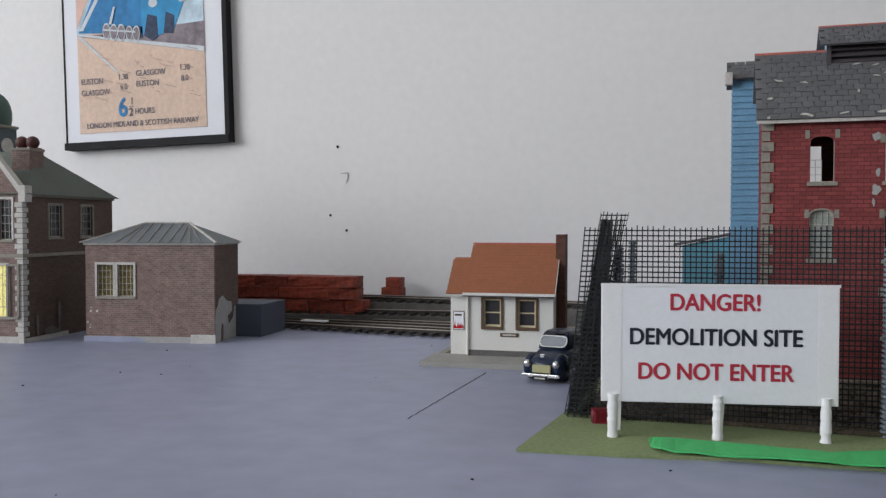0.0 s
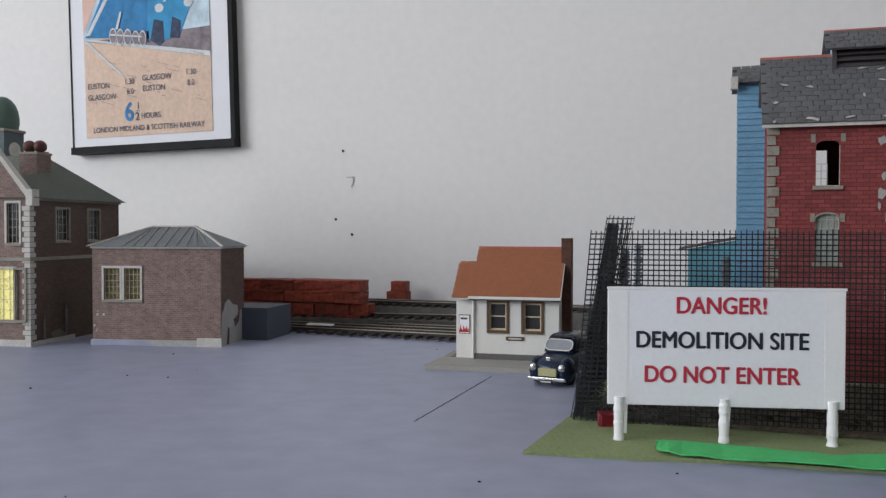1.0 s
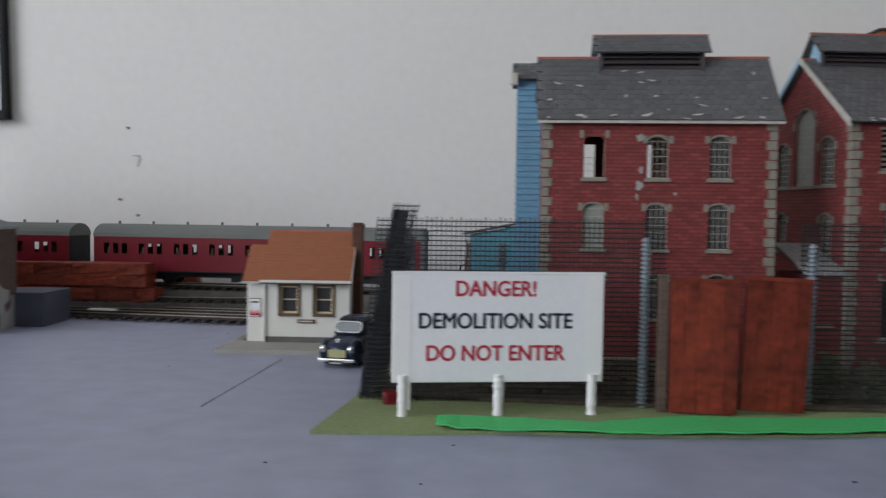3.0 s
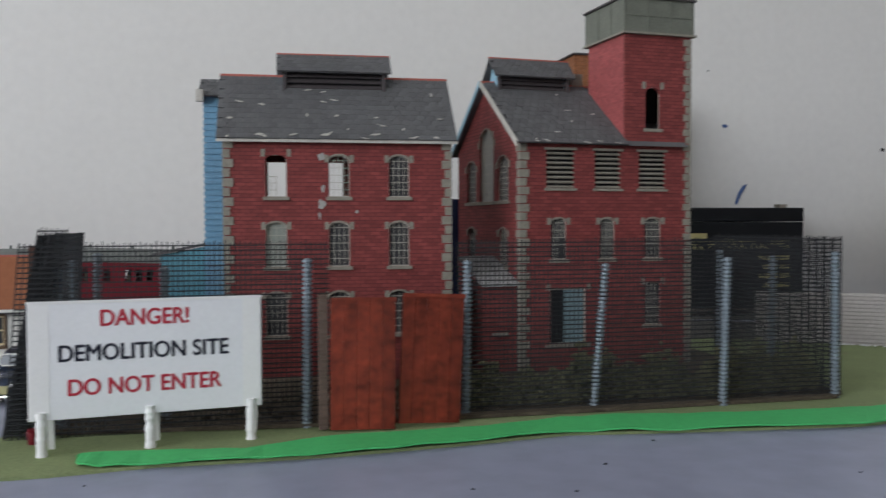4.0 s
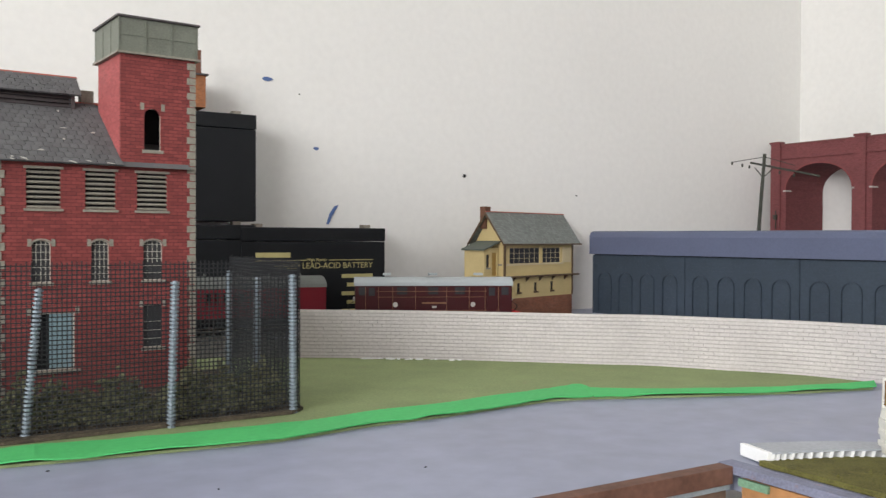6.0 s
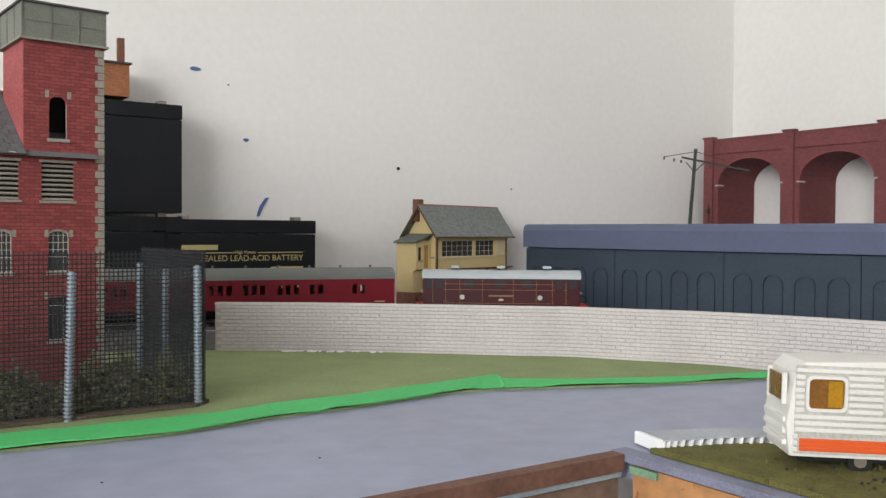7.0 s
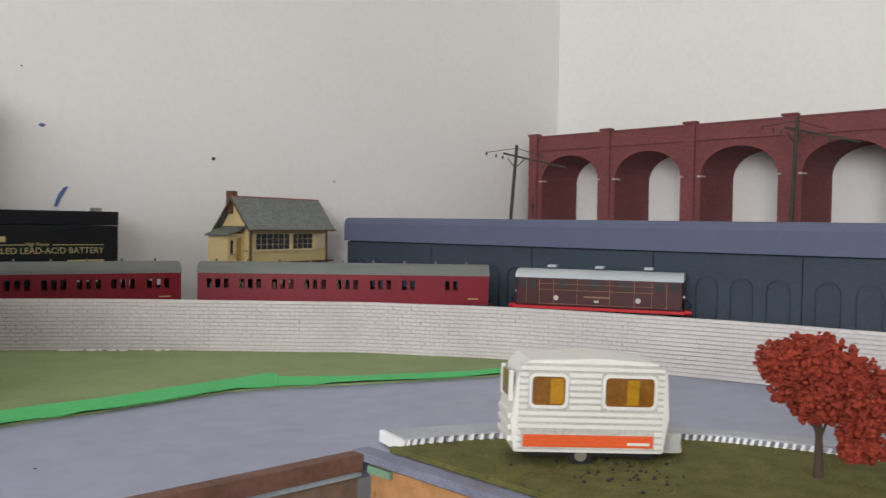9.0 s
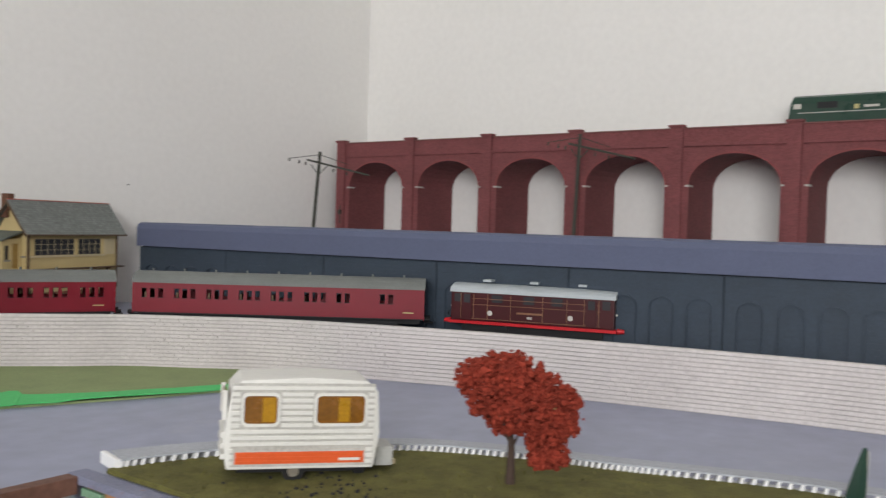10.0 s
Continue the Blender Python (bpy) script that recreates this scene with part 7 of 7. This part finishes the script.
# ---- framed poster and marks on the wall ----
def poster():
    y = BACK_Y - 0.0005
    p = thing("framed_poster", pose(-0.6420, y, 0.1600, 0, -1.6, 0) @ sized(0.82, 0.99), "black-framed vintage railway poster with a blue express train", "poster")
    W, H, F = 0.2340, 0.345, 0.0075
    part("frame", merge(box(0, W, -0.014, 0, 0, F), box(0, W, -0.014, 0, H - F, H), box(0, F * 0.22, -0.011, 0, F, H - F), box(W - F * 0.8, W, -0.011, 0, F, H - F)), FRAMEB, p)
    part("mount", box(F * 0.2, W - F * 0.75, -0.010, -0.001, F - 0.001, H - F), PAPER, p, "white card mount")
    x0, x1, z0, z1 = 0.0215, 0.2035, 0.0170, 0.330
    sheet = part("sheet", box(x0, x1, -0.0108, -0.0100, z0, z1), mat("buff_print", (0.72, 0.54, 0.42), 0.7, var=0.10, fine=200, broad=25), p, "buff printed sheet")
    sky_m = mat("poster_sky", (0.55, 0.68, 0.76), 0.7, var=0.25, fine=60, broad=30)
    pink = mat("poster_pink", (0.74, 0.50, 0.42), 0.7, var=0.12)
    blue = mat("poster_blue", (0.045, 0.22, 0.46), 0.7, var=0.25, fine=90, broad=40)
    pale = mat("poster_pale", (0.62, 0.66, 0.68), 0.7, var=0.2)
    grey = mat("poster_grey", (0.26, 0.22, 0.24), 0.7, var=0.35, fine=150, broad=40)

    def paint(name, pts, m, lift):
        part(name, prism(pts, "y", -0.0108 - lift, -0.0107 - lift + 0.0002), m, sheet)

    horizon = 0.1220
    paint("sky_shape", [(x0, horizon), (x1, horizon), (x1, z1), (x0, z1)], sky_m, 0.0003)
    paint("sky_glow", [(x0, horizon + 0.006), (0.070, horizon + 0.09), (0.080, z1), (x0, z1)], pink, 0.0005)
    paint("ground_shade", [(x0 + 0.004, horizon - 0.002), (x1, 0.0960), (x1, 0.1250), (0.12, horizon)], grey, 0.0005)
    paint("rail", [(x0 + 0.002, horizon - 0.001), (x1, 0.0940), (x1, 0.0990), (x0 + 0.002, horizon + 0.001)], pale, 0.0007)
    paint("rail", [(x0 + 0.002, horizon - 0.003), (0.0790, 0.0790), (0.0815, 0.0795), (x0 + 0.005, horizon - 0.001)], pale, 0.0007)
    paint("train_side", [(x0 + 0.003, horizon + 0.002), (0.1150, 0.1180), (0.1250, 0.1300), (0.1250, 0.245), (0.0800, 0.2150)], blue, 0.0007)
    paint("train_band", [(x0 + 0.004, horizon + 0.004), (0.0750, 0.1900), (0.0800, 0.1900), (x0 + 0.010, horizon + 0.004)], pale, 0.0009)
    paint("train_nose", [(0.1150, 0.1180), (0.1330, 0.1120), (0.1620, 0.1190), (0.1760, 0.1450), (0.1820, 0.2100), (0.1600, 0.2600), (0.1250, 0.2450)], mat("poster_bright_blue", (0.05, 0.30, 0.56), 0.7, var=0.25, fine=70, broad=30), 0.0009)
    navy = mat("poster_navy", (0.05, 0.07, 0.12), 0.7, var=0.4, fine=200, broad=80)
    paint("nose_dark", [(0.1200, 0.1150), (0.1330, 0.1090), (0.1400, 0.1130), (0.1390, 0.1340), (0.1260, 0.1370)], navy, 0.0011)
    paint("nose_dark", [(0.1480, 0.1160), (0.1620, 0.1150), (0.1640, 0.1330), (0.1520, 0.1380)], navy, 0.0011)
    paint("under_shade", [(0.0580, 0.1180), (0.1180, 0.1130), (0.1180, 0.1250), (0.0640, 0.1290)], navy, 0.0009)
    paint("nose_stripe", [(0.1400, 0.1540), (0.1440, 0.1540), (0.1360, 0.2300), (0.1330, 0.2300)], pale, 0.0011)
    paint("nose_stripe", [(0.1600, 0.1600), (0.1630, 0.1600), (0.1720, 0.2300), (0.1690, 0.2300)], pale, 0.0011)
    for x, z, r in ((0.1340, 0.1480, 0.0062), (0.1750, 0.1510, 0.0062)):
        paint("lamp", [(x + r * math.cos(a), z + r * 0.75 * math.sin(a)) for a in [i * math.pi / 8 for i in range(16)]], pale, 0.0013)
    for x, z, r in ((0.0660, 0.1230, 0.0090), (0.0765, 0.1215, 0.0090), (0.0875, 0.1205, 0.0092), (0.0990, 0.1190, 0.0080), (0.1090, 0.1180, 0.0085)):
        ringp = [(x + r * 0.62 * math.cos(a), z + r * math.sin(a)) for a in [i * math.pi / 8 for i in range(16)]]
        paint("wheel", ringp, pale, 0.0013)
        paint("wheel_centre", [(x + (px - x) * 0.80, z + (pz - z) * 0.80) for px, pz in ringp], grey, 0.0015)
    paint("side_rod", [(0.0620, 0.1240), (0.1080, 0.1190), (0.1080, 0.1206), (0.0620, 0.1258)], pale, 0.0017)
    paint("valve_gear", [(0.0700, 0.1300), (0.0740, 0.1300), (0.0800, 0.1480), (0.0770, 0.1480)], pale, 0.0017)
    rng = random.Random(31)
    stroke_m = mat("poster_stroke", (0.50, 0.36, 0.29), 0.7, var=0.2)
    for k in range(34):
        x, z = rng.uniform(x0 + 0.005, x1 - 0.02), rng.uniform(0.050, 0.100)
        w = rng.uniform(0.004, 0.018)
        paint("brush_stroke", [(x, z), (x + w, z - w * 0.25), (x + w, z - w * 0.25 + 0.0009), (x, z + 0.0007)], stroke_m if k % 3 else pink, 0.0009)
    ink = mat("poster_ink", (0.10, 0.12, 0.17), 0.7, var=0.15)
    for words, x, z, s, al in (("EUSTON", x0 + 0.004, 0.0715, 0.0085, "LEFT"), ("GLASGOW", x0 + 0.004, 0.0595, 0.0085, "LEFT"), ("1.30", 0.0800, 0.0740, 0.0085, "LEFT"), ("8.0", 0.0830, 0.0635, 0.0085, "LEFT"), ("GLASGOW", 0.1060, 0.0765, 0.0085, "LEFT"), ("EUSTON", 0.1060, 0.0655, 0.0085, "LEFT"), ("1.30", 0.1680, 0.0790, 0.0085, "LEFT"), ("8.0", 0.1700, 0.0680, 0.0085, "LEFT"), ("HOURS", 0.1030, 0.0370, 0.0085, "LEFT")):
        text("lettering", words, s, pose(x, -0.0114, z, 90), ink, sheet, al)
    text("lettering", "6", 0.027, pose(0.0790, -0.0114, 0.0415, 90), blue, sheet, "LEFT", bold=0.0006)
    text("lettering", "1", 0.0105, pose(0.0965, -0.0114, 0.0480, 90), ink, sheet, "LEFT")
    text("lettering", "2", 0.0120, pose(0.0945, -0.0114, 0.0365, 90), ink, sheet, "LEFT", bold=0.0002)
    part("rule", box(0.0950, 0.1010, -0.0114, -0.0112, 0.0424, 0.0430), ink, sheet)
    text("lettering", "LONDON MIDLAND & SCOTTISH RAILWAY", 0.0082, pose((x0 + x1) / 2, -0.0114, 0.0245, 90), ink, sheet, "CENTER")


poster()


def wall_marks():
    y = BACK_Y - 0.0009
    rng = random.Random(6)

    def fleck(x, z, w, h, m, label):
        pts = [(w / 2 * math.cos(a) * rng.uniform(0.7, 1.15), h / 2 * math.sin(a) * rng.uniform(0.7, 1.15)) for a in [i * 0.698 for i in range(9)]]
        tagged(part("wall_mark", prism(pts, "y", 0.0, 0.0007), m, at=pose(x, y, z)), label, "wall mark", "marks on the wall")

    fleck(0.4710, 0.2570, 0.013, 0.0045, BLUEINK, "blue paint mark on the white wall")
    fleck(0.5260, 0.1873, 0.0065, 0.0040, BLUEINK, "small blue paint mark on the white wall")
    fleck(0.7160, 0.1652, 0.0050, 0.0040, BLACKMARK, "small dark fleck on the white wall")
    fleck(0.5067, 0.2440, 0.0020, 0.0016, BLACKMARK, "tiny dark fleck on the white wall")
    fleck(0.8880, 0.1466, 0.0025, 0.0018, BLACKMARK, "tiny dark fleck on the white wall")
    for x, z in ((-0.3461, 0.0908), (-0.3288, 0.0757), (-0.3382, 0.1585)):
        fleck(x, z, 0.0026, 0.0028, BLACKMARK, "tiny dark fleck on the white wall")
    pts = [(-0.006, 0.0), (-0.003, 0.0), (0.001, 0.009), (0.006, 0.017), (0.0085, 0.021), (0.004, 0.020), (-0.002, 0.012)]
    tagged(part("wall_mark", prism(pts, "y", 0.0, 0.0007), BLUEINK, at=pose(0.5440, y, 0.1060)), "curved blue paint stroke on the white wall", "wall mark", "marks on the wall")
    pts = [(0.0, 0.0), (0.008, 0.0006), (0.0085, -0.004), (0.006, -0.010), (0.0052, -0.010), (0.0072, -0.004), (0.0068, -0.0004), (0.0, -0.0006)]
    tagged(part("wall_mark", prism(pts, "y", 0.0, 0.0004), mat("faint_scuff", (0.45, 0.44, 0.43), 0.8), at=pose(-0.3350, y, 0.1325)), "faint hooked scuff on the white wall", "wall mark", "marks on the wall")


wall_marks()


def road_marks():
    rng = random.Random(9)
    d = Vector((0.0082, 0.1217))
    bm = bmesh.new()
    for k in range(14):
        x, y = -0.1224 + d.x * k / 14, 0.3296 + d.y * k / 14
        quad_box(bm, x - rng.uniform(0.00005, 0.00022), x + rng.uniform(0.00005, 0.00022), y, y + d.y / 15, 0.0, 0.0002)
    tagged(part("board_joint", bm, BLACKMARK), "dark crack in the painted baseboard", "crack")
    bm = bmesh.new()
    for k in range(34):
        x, y = rng.uniform(-0.35, 0.42), rng.uniform(0.20, 0.56)
        if -0.07 < x and y > 0.29:
            continue
        r = rng.uniform(0.0003, 0.0009)
        b = bmesh.ops.create_icosphere(bm, subdivisions=1, radius=r)
        bmesh.ops.scale(bm, verts=b["verts"], vec=(1, rng.uniform(0.6, 1.2), 0.5))
        bmesh.ops.translate(bm, verts=b["verts"], vec=(x, y, 0.0002))
    tagged(part("grit", bm, BLACKMARK), "dark grit scattered on the painted board", "grit", kind="stuff")


road_marks()


# ---- the train's run ----
FRONT = [(0.0, -0.700), (1.2, -0.365), (1.5, -0.290), (1.8, -0.216), (2.2, -0.115), (3.3, 0.234), (3.5, 0.284), (4.5, 0.452), (5.5, 0.610), (6.2, 0.706), (7.3, 0.857), (8.5, 1.027), (9.5, 1.165), (10.0, 1.242)]


def front_at(t):
    for (ta, a), (tb, b) in zip(FRONT, FRONT[1:]):
        if t <= tb:
            return a + (b - a) * (t - ta) / (tb - ta)
    return FRONT[-1][1]


def on_track(s, base):
    p, q = track_at(s - base), track_at(s + base)
    d = q - p
    c = (p + q) / 2
    return pose(c.x, c.y, c.z, 0, -math.degrees(math.atan2(d.z, math.hypot(d.x, d.y))), math.degrees(math.atan2(d.y, d.x)))


def motions():
    times = [k * 0.5 for k in range(21)]
    for ob, back, base in ((LOCO, 0.078, 0.044), (COACH_A, 0.159 + 0.0250 + 0.1405, 0.094), (COACH_B, 0.159 + 0.0250 + 0.281 + 0.016 + 0.1405, 0.094)):
        walk(ob, [(t, on_track(front_at(t) - back, base)) for t in times])


motions()
